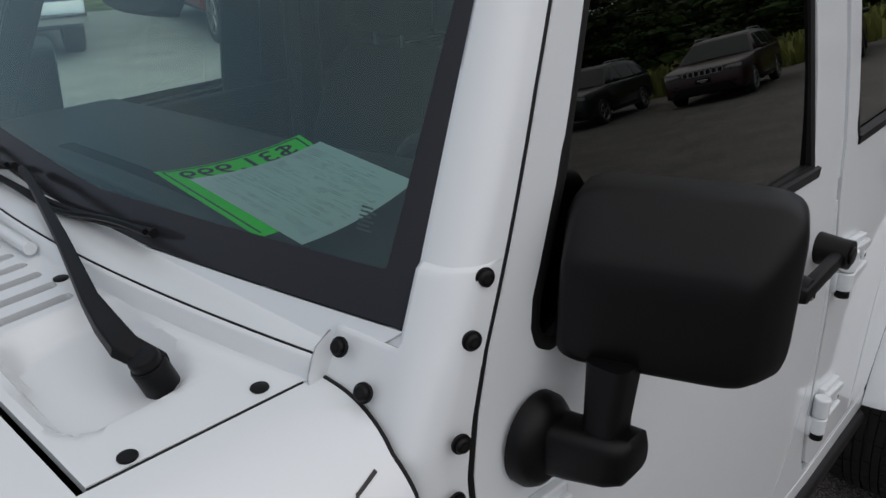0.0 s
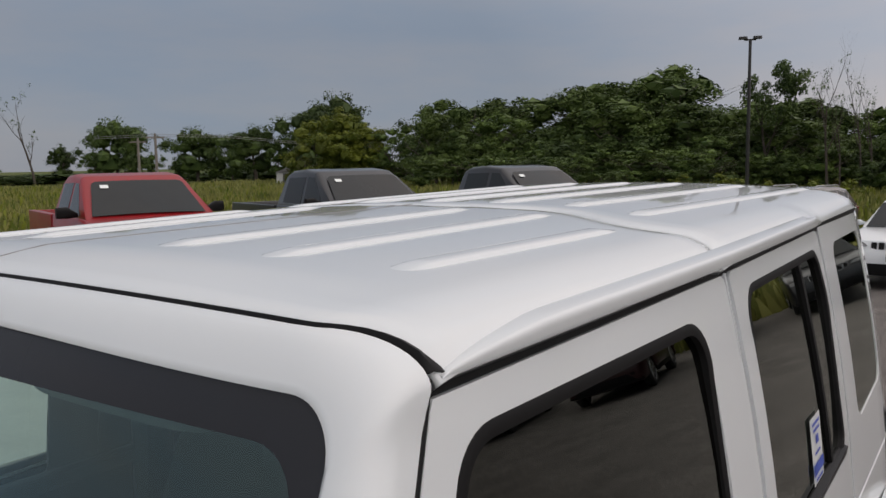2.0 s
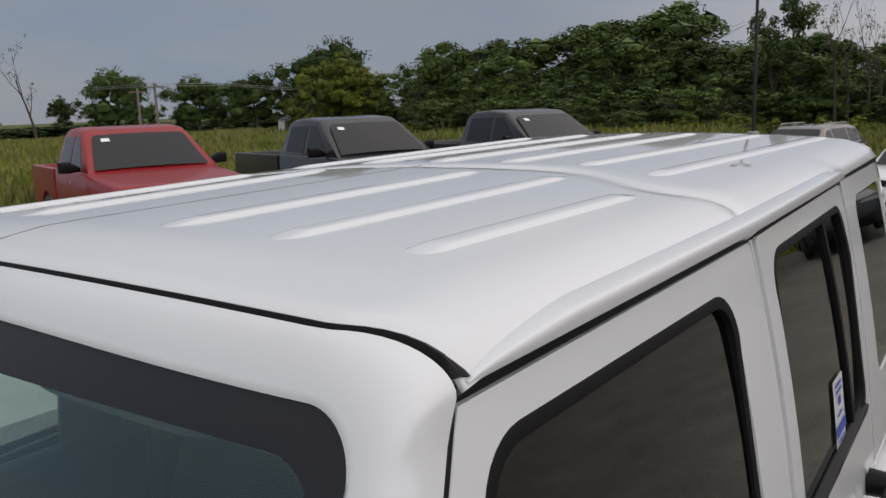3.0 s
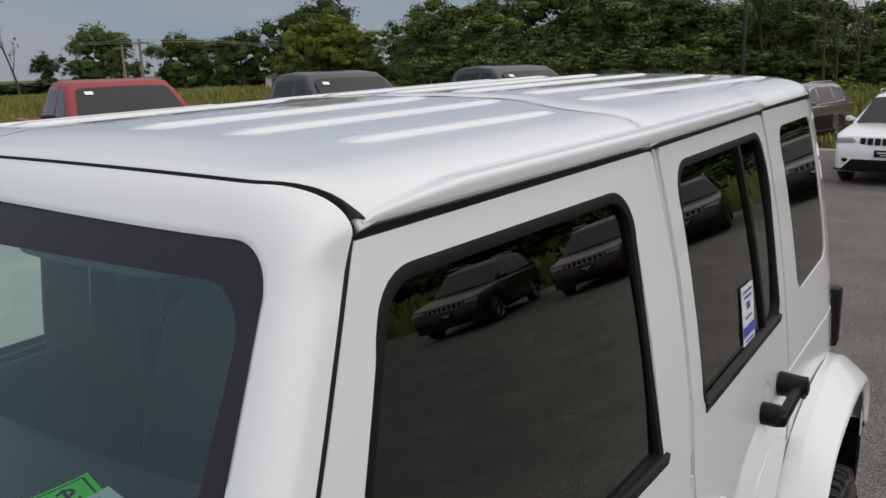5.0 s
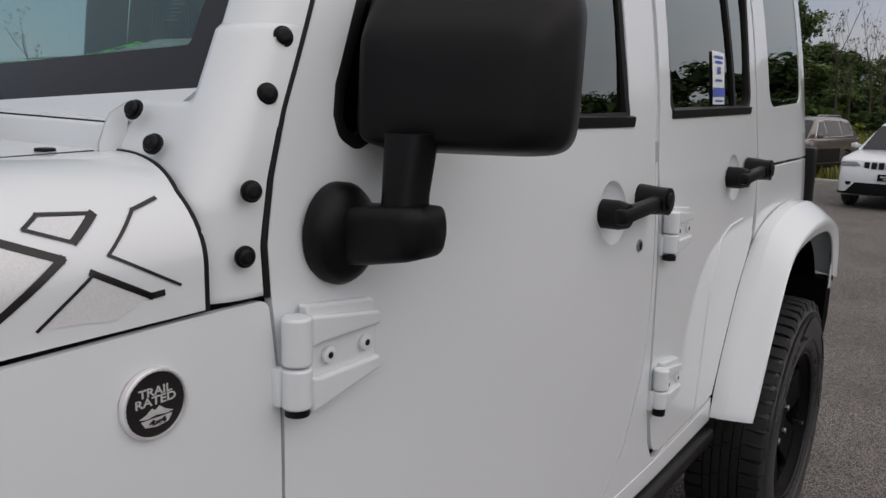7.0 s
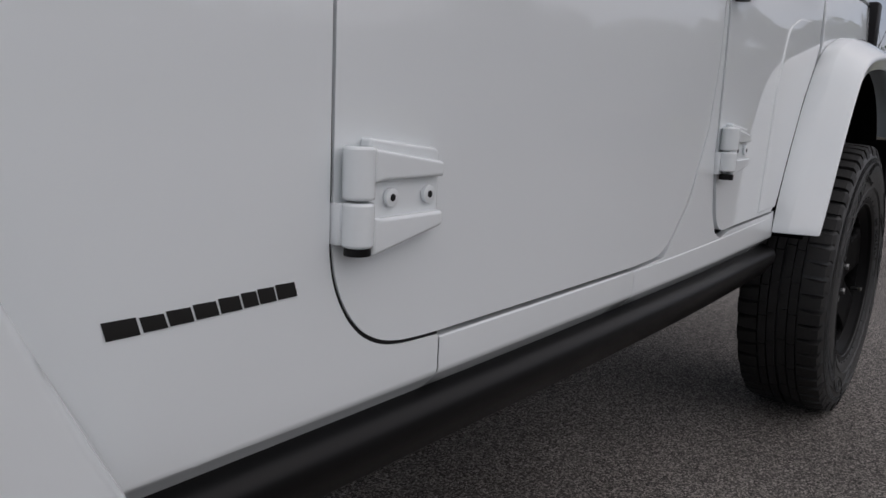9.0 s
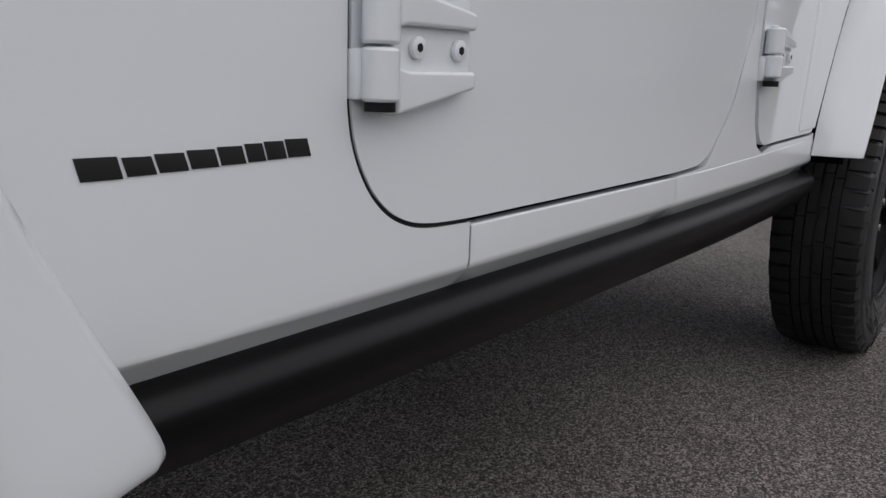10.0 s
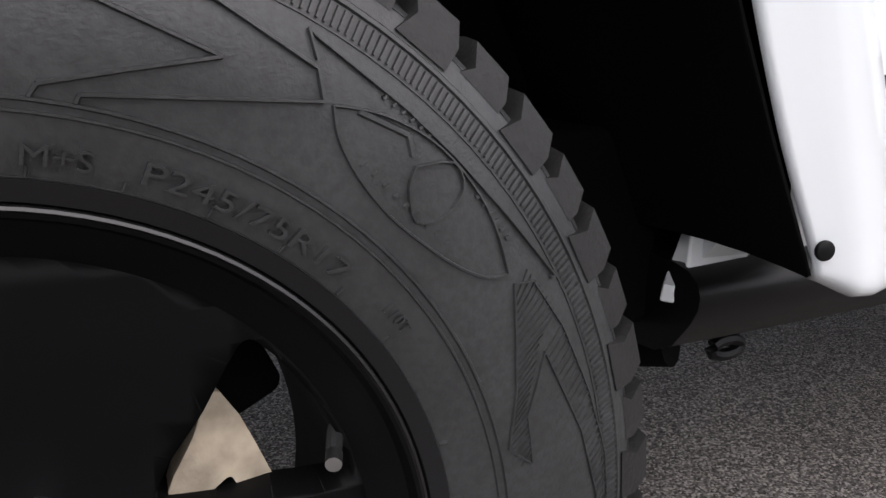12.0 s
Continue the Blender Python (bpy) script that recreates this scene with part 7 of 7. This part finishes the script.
    part("bed_floor", box(2.72, 4.70, -0.90, 0.90, 0.78, 0.82), "plastic", root)
    part("bed_front", box(2.70, 2.75, -0.92, 0.92, 0.60, 1.29, 0.01), paint, root)
    part("tailgate", box(4.68, 4.76, -0.90, 0.90, 0.62, 1.29, 0.02), paint, root)
    part("grille_frame", sheet([(-0.62, 0.82, 0.04), (0.62, 0.82, 0.04), (0.56, 1.14, 0.06), (-0.56, 1.14, 0.06)], [[(-0.55, 0.87, 0.03), (0.55, 0.87, 0.03), (0.50, 1.09, 0.04), (-0.50, 1.09, 0.04)]], lambda u, v: Vector((-0.975 + 0.06 * u * u, u, v)), (-1, 0, 0), 0.2), "chrome" if chrome else "plastic", root, "bright grille surround", solid=0.03)
    part("grille_mesh", sheet([(-0.55, 0.87), (0.55, 0.87), (0.50, 1.09), (-0.50, 1.09)], [], lambda u, v: Vector((-0.962 + 0.06 * u * u, u, v)), (-1, 0, 0), 0.3), "seal", root, solid=0.01)
    for z in (0.935, 1.01):
        part("grille_bar", box(-0.982, -0.962, -0.54, 0.54, z, z + 0.022, 0.004), "chrome" if chrome else "plastic", root)
    part("front_bumper", hull([(-1.06, 0.50), (-1.08, 0.64), (-1.02, 0.78), (-0.86, 0.78), (-0.86, 0.48)], lambda x, z: 0.99, 0.03), "chrome" if chrome else "plastic", root, "bright steel bumper" if chrome else "")
    part("bumper_intake", box(-1.085, -1.05, -0.42, 0.42, 0.555, 0.66, 0.01), "seal", root)
    part("underbody", box(-0.6, 4.5, -0.70, 0.70, 0.42, 0.60), "void", root)
    return root


def truck_pose(k):
    return pose(7.66 + 3.27 * k, 8.85 - 1.73 * k, -0.02, 0, 0, 71.8)


for k, paint, lab in ((-1, "blue", "dark blue pickup truck with a bright grille, parked in a row"), (0, "red", "red crew-cab pickup truck with a bright grille, parked in a row"), (1, "grey", "dark grey crew-cab pickup truck parked in a row"), (2, "grey", "dark grey crew-cab pickup truck parked behind the wagon roof")):
    t_ = build_pickup("pickup_truck", paint, lab, chrome=k < 1)
    t_.matrix_basis = truck_pose(k)
white_suv = build_suv("compact_suv", "white", "white compact sport wagon with a seven-slot grille, parked")
white_suv.matrix_basis = pose(18.0, 0.50, pave_z(18.9, 0.4), 0, 0, -5)
brown_suv = build_suv("large_suv", "brown", "brown-grey sport wagon with bright window trim, parked", "chrome", False)
brown_suv.matrix_basis = pose(23.2, 4.2, pave_z(24.5, 3.8), 0, 0, -14)
for (x, y, rz), paint, lab in (((14.42, -12.17, -16), "black", "black compact sport wagon parked facing the lane"), ((16.24, -9.45, -16), "maroon", "dark maroon compact sport wagon parked facing the lane"), ((18.35, -6.84, -16), "black", "black compact sport wagon parked facing the lane"), ((20.46, -4.43, -16), "grey", "dark grey compact sport wagon parked facing the lane")):
    b_ = build_suv("compact_suv", paint, lab)
    b_.matrix_basis = pose(x, y, 0, 0, 0, rz)

# ---- ground, lot and kerbs ----
def flat(name, outline, z, material, label, step=2.0, category="ground"):
    bm = sheet(outline, [], lambda u, v: Vector((u, v, pave_z(u, v) + z)), (0, 0, 1), step)
    return tagged(part(name, bm, material, None), label, category, kind="structure")


# the ground is one sheet, finer where the lot falls
cuts = [-900, -300, -100, -40, -12] + [-8 + 2 * i for i in range(30)] + [60, 80, 120, 300, 900]
tagged(part("ground", up(loft([[Vector((x, y, pave_z(x, y) - 0.06)) for x in cuts] for y in cuts], False, False)), "grass", None), "rough green and yellow meadow round the car park", "ground", kind="structure")
flat("pavement", [(-60, -20), (34, -20), (38, -3.2), (22.4, 1.6), (22.4, 4.5), (-60, 4.5)], 0.0, "asphalt", "dark rolled asphalt with pale stones", category="asphalt")
flat("pavement", [(-60, 4.5), (22.4, 4.5), (22.4, 7.2), (8.6, 14.2), (-60, 42)], 0.002, "concrete", "pale concrete apron under the parked pickup trucks", category="concrete")
flat("pavement", [(23.0, 1.6), (34, -1.6), (34, 5.6), (23.0, 6.2)], -0.004, "asphalt", "asphalt bay behind a grass verge", category="asphalt")
flat("soil_strip", [(60, 150), (150, 235), (80, 330), (-30, 210)], -0.02, "soil", "bare reddish soil strip at the field edge", 40, "soil")


def kerb(p, q):
    p, q = Vector((*p, 0)), Vector((*q, 0))
    d = (q - p).normalized()
    n = Vector((-d.y, d.x, 0))
    sec = ((-0.08, -0.05), (-0.08, 0.10), (-0.06, 0.125), (0.06, 0.125), (0.08, 0.11), (0.08, -0.05))
    rows = []
    for i in range(13):
        o = p.lerp(q, i / 12)
        rows.append([o + n * a + Vector((0, 0, b + pave_z(o.x, o.y))) for a, b in sec])
    tagged(part("kerb", loft(rows), "concrete", None), "pale concrete kerb at the lot edge", "kerb", kind="structure")


kerb((22.4, 4.5), (22.4, 1.6))
kerb((22.4, 1.6), (38, -3.2))


# ---- trees ----
def limbs(rng, h, spread, levels=3, trunk_r=0.22, lean=0.12, first=0.3):
    """Tapered trunk and branching limbs; gives the bark meshes and the tips."""
    bms, tips = [], []

    def grow(p, d, length, r, lev):
        pts, rad = [p], [r]
        q, dd = p.copy(), d.copy()
        n = 5
        for i in range(n):
            dd = (dd + Vector((rng.uniform(-1, 1), rng.uniform(-1, 1), rng.uniform(-0.4, 0.7))) * 0.13).normalized()
            q = q + dd * length / n
            pts.append(q)
            rad.append(r * (1 - 0.65 * (i + 1) / n))
        bms.append(tube(pts, r, 7 if lev == 0 else 5, rad))
        if lev >= levels:
            tips.append(q)
            return
        k = rng.randint(4, 6) if lev == 0 else rng.randint(3, 4)
        for i in range(k):
            t = first + (1 - first) * (i + rng.random()) / k if lev == 0 else 0.35 + 0.65 * (i + rng.random()) / k
            j = min(n - 1, int(t * n))
            a = rng.uniform(0, 2 * math.pi)
            base = pts[j].lerp(pts[j + 1], t * n - j)
            out = Vector((math.cos(a) * spread, math.sin(a) * spread, rng.uniform(0.35, 0.9)))
            nd = (dd * 0.45 + out).normalized()
            grow(base, nd, length * rng.uniform(0.42, 0.62), rad[j] * 0.55, lev + 1)
        tips.append(q)
    grow(Vector((0, 0, 0)), Vector((rng.uniform(-lean, lean), rng.uniform(-lean, lean), 1)).normalized(), h * 0.72, trunk_r, 0)
    return bms, tips


def crown_mesh(rng, centres, clump_r, per, leaf):
    """Leaf blades in clumps; each a bent four-sided face that looks roughly outwards."""
    verts, faces = [], []
    for c in centres:
        r = clump_r * rng.uniform(0.65, 1.35)
        for _ in range(per):
            v = Vector((rng.gauss(0, 1), rng.gauss(0, 1), rng.gauss(0.15, 0.8))).normalized()
            p = c + v * r * rng.random() ** 0.33
            n = (v + Vector((rng.uniform(-1, 1), rng.uniform(-1, 1), rng.uniform(-0.4, 1.2))) * 0.75).normalized()
            a = n.cross(Vector((rng.uniform(-1, 1), rng.uniform(-1, 1), rng.uniform(-1, 1)))).normalized()
            b = n.cross(a)
            s = leaf * rng.uniform(0.55, 1.45)
            i = len(verts)
            verts += [p - a * s * 0.5, p + b * s * 0.34, p + a * s * 0.5 - n * 0.12 * s, p - b * s * 0.34]
            faces.append((i, i + 1, i + 2, i + 3))
    return verts, faces


def raw_part(name, verts, faces, material, parent, label=""):
    me = bpy.data.meshes.new(name)
    me.from_pydata([tuple(v) for v in verts], [], faces)
    me.materials.append(M[material])
    ob = new(name, me)
    ob.parent = parent
    if label:
        ob["label"] = label
    return ob


TOPS = {}


def build_tree(seed, label, h=10.0, width=4.0, low=0.12, leafy="leaf", clumps=70, per=70, clump_r=0.95, leaf=0.34, trunk=0.22, airy=False, group="tree belt"):
    rng = random.Random(seed)
    root = thing("tree", label, "tree", group)
    bms, tips = limbs(rng, h * (0.78 if not airy else 0.95), 1.0 if not airy else 0.8, 2, trunk)
    part("trunk", merge(bms), "bark", root)
    # lumps of unequal size give the outline its bays; a rough core keeps each one dense
    lumps = [(Vector((rng.gauss(0, 0.36) * width, rng.gauss(0, 0.36) * width, h * rng.uniform(low + 0.14, 0.80))), rng.uniform(0.16, 0.34) * width) for _ in range(22)]
    lumps.append((Vector((0, 0, h * 0.86)), width * 0.30))
    lumps.append((Vector((0.28 * width, -0.2 * width, h * 0.80)), width * 0.28))
    lumps.append((Vector((-0.30 * width, 0.1 * width, h * 0.78)), width * 0.28))
    lumps.append((Vector((0.2 * width, 0, h * (low + 0.22))), width * 0.50))
    lumps.append((Vector((-0.3 * width, 0.2 * width, h * (low + 0.45))), width * 0.50))
    cs = []
    while len(cs) < clumps:
        c, r = rng.choice(lumps)
        d = Vector((rng.gauss(0, 1), rng.gauss(0, 1), rng.gauss(0, 1))).normalized() * r * rng.uniform(0.72, 1.06)
        q = c + Vector((d.x, d.y, d.z * 1.05))
        if low * h - 0.2 < q.z:
            cs.append(q)
    if airy:
        cs = [t + Vector((rng.uniform(-0.5, 0.5), rng.uniform(-0.5, 0.5), rng.uniform(-0.3, 0.5))) for t in tips for _ in range(2)]
    v, f = crown_mesh(rng, cs, clump_r, per, leaf)
    if not airy:
        for c, r in lumps:
            core = bmesh.new()
            bmesh.ops.create_icosphere(core, subdivisions=1, radius=r * 0.66)
            for t in core.faces:
                i0 = len(v)
                o = t.calc_center_median()
                for q in t.verts:
                    p = o + (q.co - o) * rng.uniform(0.9, 1.5)
                    v.append(c + Vector((p.x, p.y, p.z * 1.05)) * rng.uniform(0.80, 1.10))
                f.append((i0, i0 + 1, i0 + 2))
            core.free()
    TOPS[root.name] = sorted(p.z for p in v)[-8]
    raw_part("crown", v, f, leafy, root)
    return root


def build_bare(seed, label, h=9.0):
    rng = random.Random(seed)
    root = thing("bare_tree", label, "tree", "bare trees")
    bms, tips = limbs(rng, h, 0.55, 3, 0.16, 0.06, 0.35)
    part("trunk", merge(bms), "bark", root)
    v, f = crown_mesh(rng, [t for t in tips if rng.random() < 0.25], 0.30, 8, 0.16)
    raw_part("crown", v, f, "leaf", root, "few dry leaves")
    return root


EYE = Vector((0.6, -1.1, 1.9))


def stand(az, d):
    x, y = EYE.x + d * math.cos(radians(az)), EYE.y + d * math.sin(radians(az))
    return Vector((x, y, pave_z(x, y) - 0.06))


def put(model, az, el, d, h0, spin, wide=1.0, first=[]):
    """Stand a copy of a tree of height h0 so that it rises to that many degrees over the horizon."""
    k = (EYE.z - stand(az, d).z + d * math.tan(radians(el))) / TOPS.get(model.name, h0)
    m = Matrix.Translation(stand(az, d)) @ pose(0, 0, 0, 0, 0, spin) @ Matrix.Diagonal((k * wide, k * wide, k, 1))
    if model.name not in first:
        first.append(model.name)
        model.matrix_basis = m
    else:
        copy_thing(model, m)


oak = build_tree(1, "broad dark green oak in a field", 10, 4.4, 0.08, "leaf", 150, 46, 0.62, 0.215, 0.26)
oak2 = build_tree(2, "spreading dark green broadleaf tree", 10, 3.8, 0.03, "leaf", 150, 46, 0.60, 0.205, 0.24)
ash = build_tree(3, "dense mid-green broadleaf tree in a tree belt", 10, 3.4, 0.02, "leaf3", 150, 46, 0.58, 0.205, 0.22)
maple = build_tree(4, "tall mid-green broadleaf tree in a tree belt", 10, 3.0, 0.02, "leaf3", 140, 46, 0.56, 0.205, 0.2)
yellow = build_tree(5, "rounded yellow-green tree at the field edge", 10, 4.2, 0.02, "leaf2", 170, 60, 0.58, 0.20, 0.2)
bush = build_tree(6, "low yellow-green shrub at the field edge", 10, 5.0, 0.0, "leaf2", 70, 44, 0.8, 0.30, 0.12)
spruce = build_tree(7, "young grey-green tree at the field edge", 10, 2.6, 0.0, "leaf3", 100, 50, 0.48, 0.20, 0.15)
airy = build_tree(8, "tall airy tree with gaps in its crown", 10, 3.4, 0.4, "leaf", 60, 110, 0.60, 0.22, 0.16, True)
thicket = build_tree(11, "low dark green thicket at the far field edge", 10, 5.2, 0.0, "leaf", 60, 34, 0.95, 0.40, 0.14, group="far hedge")
lane_oak = build_tree(12, "broad dark tree across the lane", 10, 4.2, 0.02, "leaf", 80, 40, 0.78, 0.32, 0.24, group="trees across the lane")
lane_ash = build_tree(13, "tall dark tree across the lane", 10, 3.4, 0.02, "leaf", 70, 40, 0.74, 0.32, 0.22, group="trees across the lane")
bare = build_bare(9, "bare leafless tree at the field edge")
bare2 = build_bare(10, "thin dead tree beside the tree belt")
rng = random.Random(21)
# single trees and groups of the field's far edge, then the belt, then the trees across the lane
for md, az, el, d, w in ((bare, 62.4, 3.5, 120, 0.8), (oak2, 60.8, 1.3, 130, 1.0), (oak2, 58.9, 2.5, 122, 0.95), (oak, 57.5, 2.95, 120, 1.05), (oak2, 56.5, 2.6, 118, 0.8), (oak2, 55.3, 2.2, 116, 0.75), (oak2, 53.5, 1.7, 118, 0.9), (oak, 52.4, 2.7, 115, 0.9), (oak2, 51.2, 2.3, 114, 0.9), (oak2, 50.1, 3.05, 112, 0.65), (oak, 48.5, 2.8, 113, 0.9), (oak2, 46.9, 3.1, 112, 0.8), (oak2, 45.8, 4.2, 111, 0.62), (oak, 44.3, 4.4, 112, 0.75), (oak, 42.8, 5.1, 116, 0.72), (oak2, 41.1, 4.9, 113, 0.7), (oak2, 40.3, 4.1, 111, 0.6), (yellow, 42.6, 3.5, 92, 1.05), (yellow, 40.8, 3.2, 90, 1.0), (bush, 45.3, 1.5, 90, 0.9), (spruce, 38.9, 2.2, 88, 1.5), (spruce, 38.0, 1.8, 90, 1.2), (oak2, 39.7, 1.9, 96, 1.0), (bush, 37.3, 0.6, 80, 1.4)):
    put(md, az, el * 1.06 + 0.38, d, 10 if md not in (bare, bare2) else 9, rng.uniform(0, 360), w * 1.25)
for i in range(26):
    put(thicket, 66.5 - 1.13 * i, rng.uniform(0.55, 1.05) if i < 16 else rng.uniform(0.9, 1.6), rng.uniform(124, 134), 10, rng.uniform(0, 360), rng.uniform(2.4, 3.4))
for az, el in ((36.4, 3.6), (35.4, 3.9), (34.5, 4.0), (33.0, 3.5), (31.6, 4.6), (30.4, 4.7), (28.9, 4.7), (27.2, 4.95), (25.7, 5.3), (24.6, 5.6), (23.4, 5.5), (22.0, 5.55), (20.6, 5.8), (19.3, 6.7), (18.2, 5.3), (17.0, 4.7), (15.8, 4.4), (14.2, 4.0), (12.6, 3.8), (10.9, 4.0), (9.4, 2.9), (8.2, 2.6), (6.8, 3.2), (5.4, 3.6), (3.8, 3.9), (2.2, 4.1), (0.6, 4.2), (-1.2, 4.0)):
    put(rng.choice((ash, maple, oak2, ash)), az, el * 1.08 + 0.42, rng.uniform(76, 84), 10, rng.uniform(0, 360), rng.uniform(1.15, 1.4))
    put(rng.choice((ash, maple, oak2, oak2)), az - 0.7, el * rng.uniform(0.82, 1.0) + 0.2, rng.uniform(70, 75), 10, rng.uniform(0, 360), rng.uniform(1.2, 1.5))
for i in range(19):
    az = 36.3 - 2.05 * i
    el = float(np.interp(az, [-2, 8, 20, 36], [1.6, 1.2, 2.6, 2.0])) * rng.uniform(0.75, 1.1)
    put(rng.choice((ash, spruce, oak2)), az + rng.uniform(-0.6, 0.6), el, rng.uniform(62, 68), 10, rng.uniform(0, 360), rng.uniform(1.2, 1.6))
for az, el, w in ((32.2, 2.2, 1.3), (31.5, 1.9, 1.2), (28.9, 1.9, 1.3), (27.6, 1.6, 1.4), (26.9, 1.5, 1.2), (18.6, 2.7, 1.2), (17.8, 2.0, 1.4)):
    put(spruce, az, el, rng.uniform(58, 61), 10, rng.uniform(0, 360), w)
for i in range(14):
    put(rng.choice((bush, bush, spruce)), 34 - 2.4 * i + rng.uniform(-1, 1), rng.uniform(0.0, 0.7), rng.uniform(52, 57), 10, rng.uniform(0, 360), rng.uniform(1.2, 1.9))
put(airy, 13.2, 6.1, 70, 10, 40, 0.95)
for az, el in ((9.7, 5.3), (9.0, 4.2), (7.8, 5.2), (7.2, 4.4)):
    put(bare2, az, el, 66, 9, rng.uniform(0, 360), 0.75)
for i in range(40):
    az = -4 - 3.0 * i
    el = float(np.interp(az, [-120, -70, -50, -45.7, -42, -39, -37, -34.5, -31, -28, -20, -4], [7.5, 7.0, 5.2, 5.8, 7.0, 8.4, 8.6, 6.1, 6.3, 6.8, 7.4, 7.0])) + 0.25 * math.sin(i * 1.7)
    put(rng.choice((lane_ash, lane_oak)), az, el, rng.uniform(58, 75), 10, rng.uniform(0, 360), rng.uniform(1.1, 1.4))
    put(rng.choice((lane_oak, thicket)), az + 1.5, el * 0.62, rng.uniform(48, 56), 10, rng.uniform(0, 360), rng.uniform(1.3, 1.9))


# ---- meadow growth ----
def meadow(name, count, region, size, seed, material, label):
    r = random.Random(seed)
    verts, faces = [], []
    while len(faces) < count:
        az, d = r.uniform(*region[0]), region[1][0] + (region[1][1] - region[1][0]) * r.random() ** 1.6
        p = stand(az, d)
        for _ in range(5):
            a = r.uniform(0, math.pi)
            s = size * r.uniform(0.5, 1.4)
            o = Vector((r.gauss(0, 0.35), r.gauss(0, 0.35), 0))
            u = Vector((math.cos(a), math.sin(a), 0)) * s * 0.26
            lean = Vector((r.uniform(-0.3, 0.3), r.uniform(-0.3, 0.3), 1)) * s
            i = len(verts)
            verts += [p + o - u, p + o + u, p + o + lean + u * 0.15, p + o + lean - u * 0.15]
            faces.append((i, i + 1, i + 2, i + 3))
    ob = raw_part(name, verts, faces, material, None)
    return tagged(ob, label, "grass", kind="stuff")


meadow("meadow_grass", 44000, ((3, 70), (24, 110)), 0.34, 5, "blade", "tall yellow-green meadow grass and weeds beyond the lot")
meadow("meadow_weeds", 6000, ((3, 70), (26, 90)), 0.42, 6, "leaf2", "taller yellow flowering weeds in the meadow")
meadow("lane_verge_grass", 9000, ((-75, -3), (24, 50)), 0.7, 7, "blade", "tall grass verge behind the parked sport wagons")

# ---- lamp post, line poles and a shed ----
lp = thing("street_lamp", "dark bronze lot lamp post with two flat heads", "street lamp")
part("pole", tube([(0, 0, 0), (0, 0, 8.58)], 0.09, 10, [0.105, 0.075]), "pole", lp)
part("arm", box(-0.045, 0.045, -0.30, 0.30, 8.54, 8.62, 0.01), "pole", lp)
for s in (-1, 1):
    part("lamp_head", loft(rounded_shell([((0, s * 0.36, 8.62), (0.20, 0, 0), (0, 0.22, 0), 6), ((0, s * 0.36, 8.74), (0.19, 0, 0), (0, 0.21, 0), 6)])), "pole", lp)
part("base", disc((0, 0, -0.05), (0, 0, 1), 0.28, 0.6, 20, 0.02), "concrete", lp)
lp.matrix_basis = pose(45, 10.44, pave_z(45, 10.44) - 0.02, 0, 0, 20)


def line_pole(az, d, h):
    p = thing("utility_pole", "grey weathered wooden line pole in a field", "utility pole", "line poles")
    part("pole", tube([(0, 0, 0), (0, 0, h)], 0.16, 8, [0.17, 0.12]), "wood", p)
    part("crossarm", box(-0.06, 0.06, -0.9, 0.9, h - 0.5, h - 0.36), "wood", p)
    p.matrix_basis = Matrix.Translation(stand(az, d)) @ pose(0, 0, 0, 0, 0, az)
    return stand(az, d) + Vector((0, 0, h - 0.3))


line_pole(55.0, 88, 5.6)
line_pole(56.1, 96, 5.4)
for z in (0.0, 0.5):
    pts = []
    for az, d, hh in ((58.8, 92, 5.2), (55.0, 88, 5.3), (50.5, 92, 5.3), (45.5, 96, 4.6)):
        pts.append(stand(az, d) + Vector((0, 0, hh + z * 0.4)))
    tagged(part("overhead_wire", tube(pts, 0.022, 5), "lead", None), "thin overhead wire between line poles", "wire")
sh = thing("shed", "small pale shed at the far field edge", "shed")
part("wall", box(-2.2, 2.2, -1.6, 1.6, 0, 2.1), "shed", sh)
part("roof", loft([[Vector((x, y, z)) for y, z in ((-1.9, 2.05), (0, 2.9), (1.9, 2.05))] for x in (-2.4, 2.4)], True, True), "roofing", sh)
part("door", box(-2.23, -2.19, -0.5, 0.5, 0, 1.9), "roofing", sh)
sh.matrix_basis = Matrix.Translation(stand(46.2, 96)) @ pose(0, 0, 0, 0, 0, 30) @ Matrix.Diagonal((0.7, 0.7, 0.62, 1))
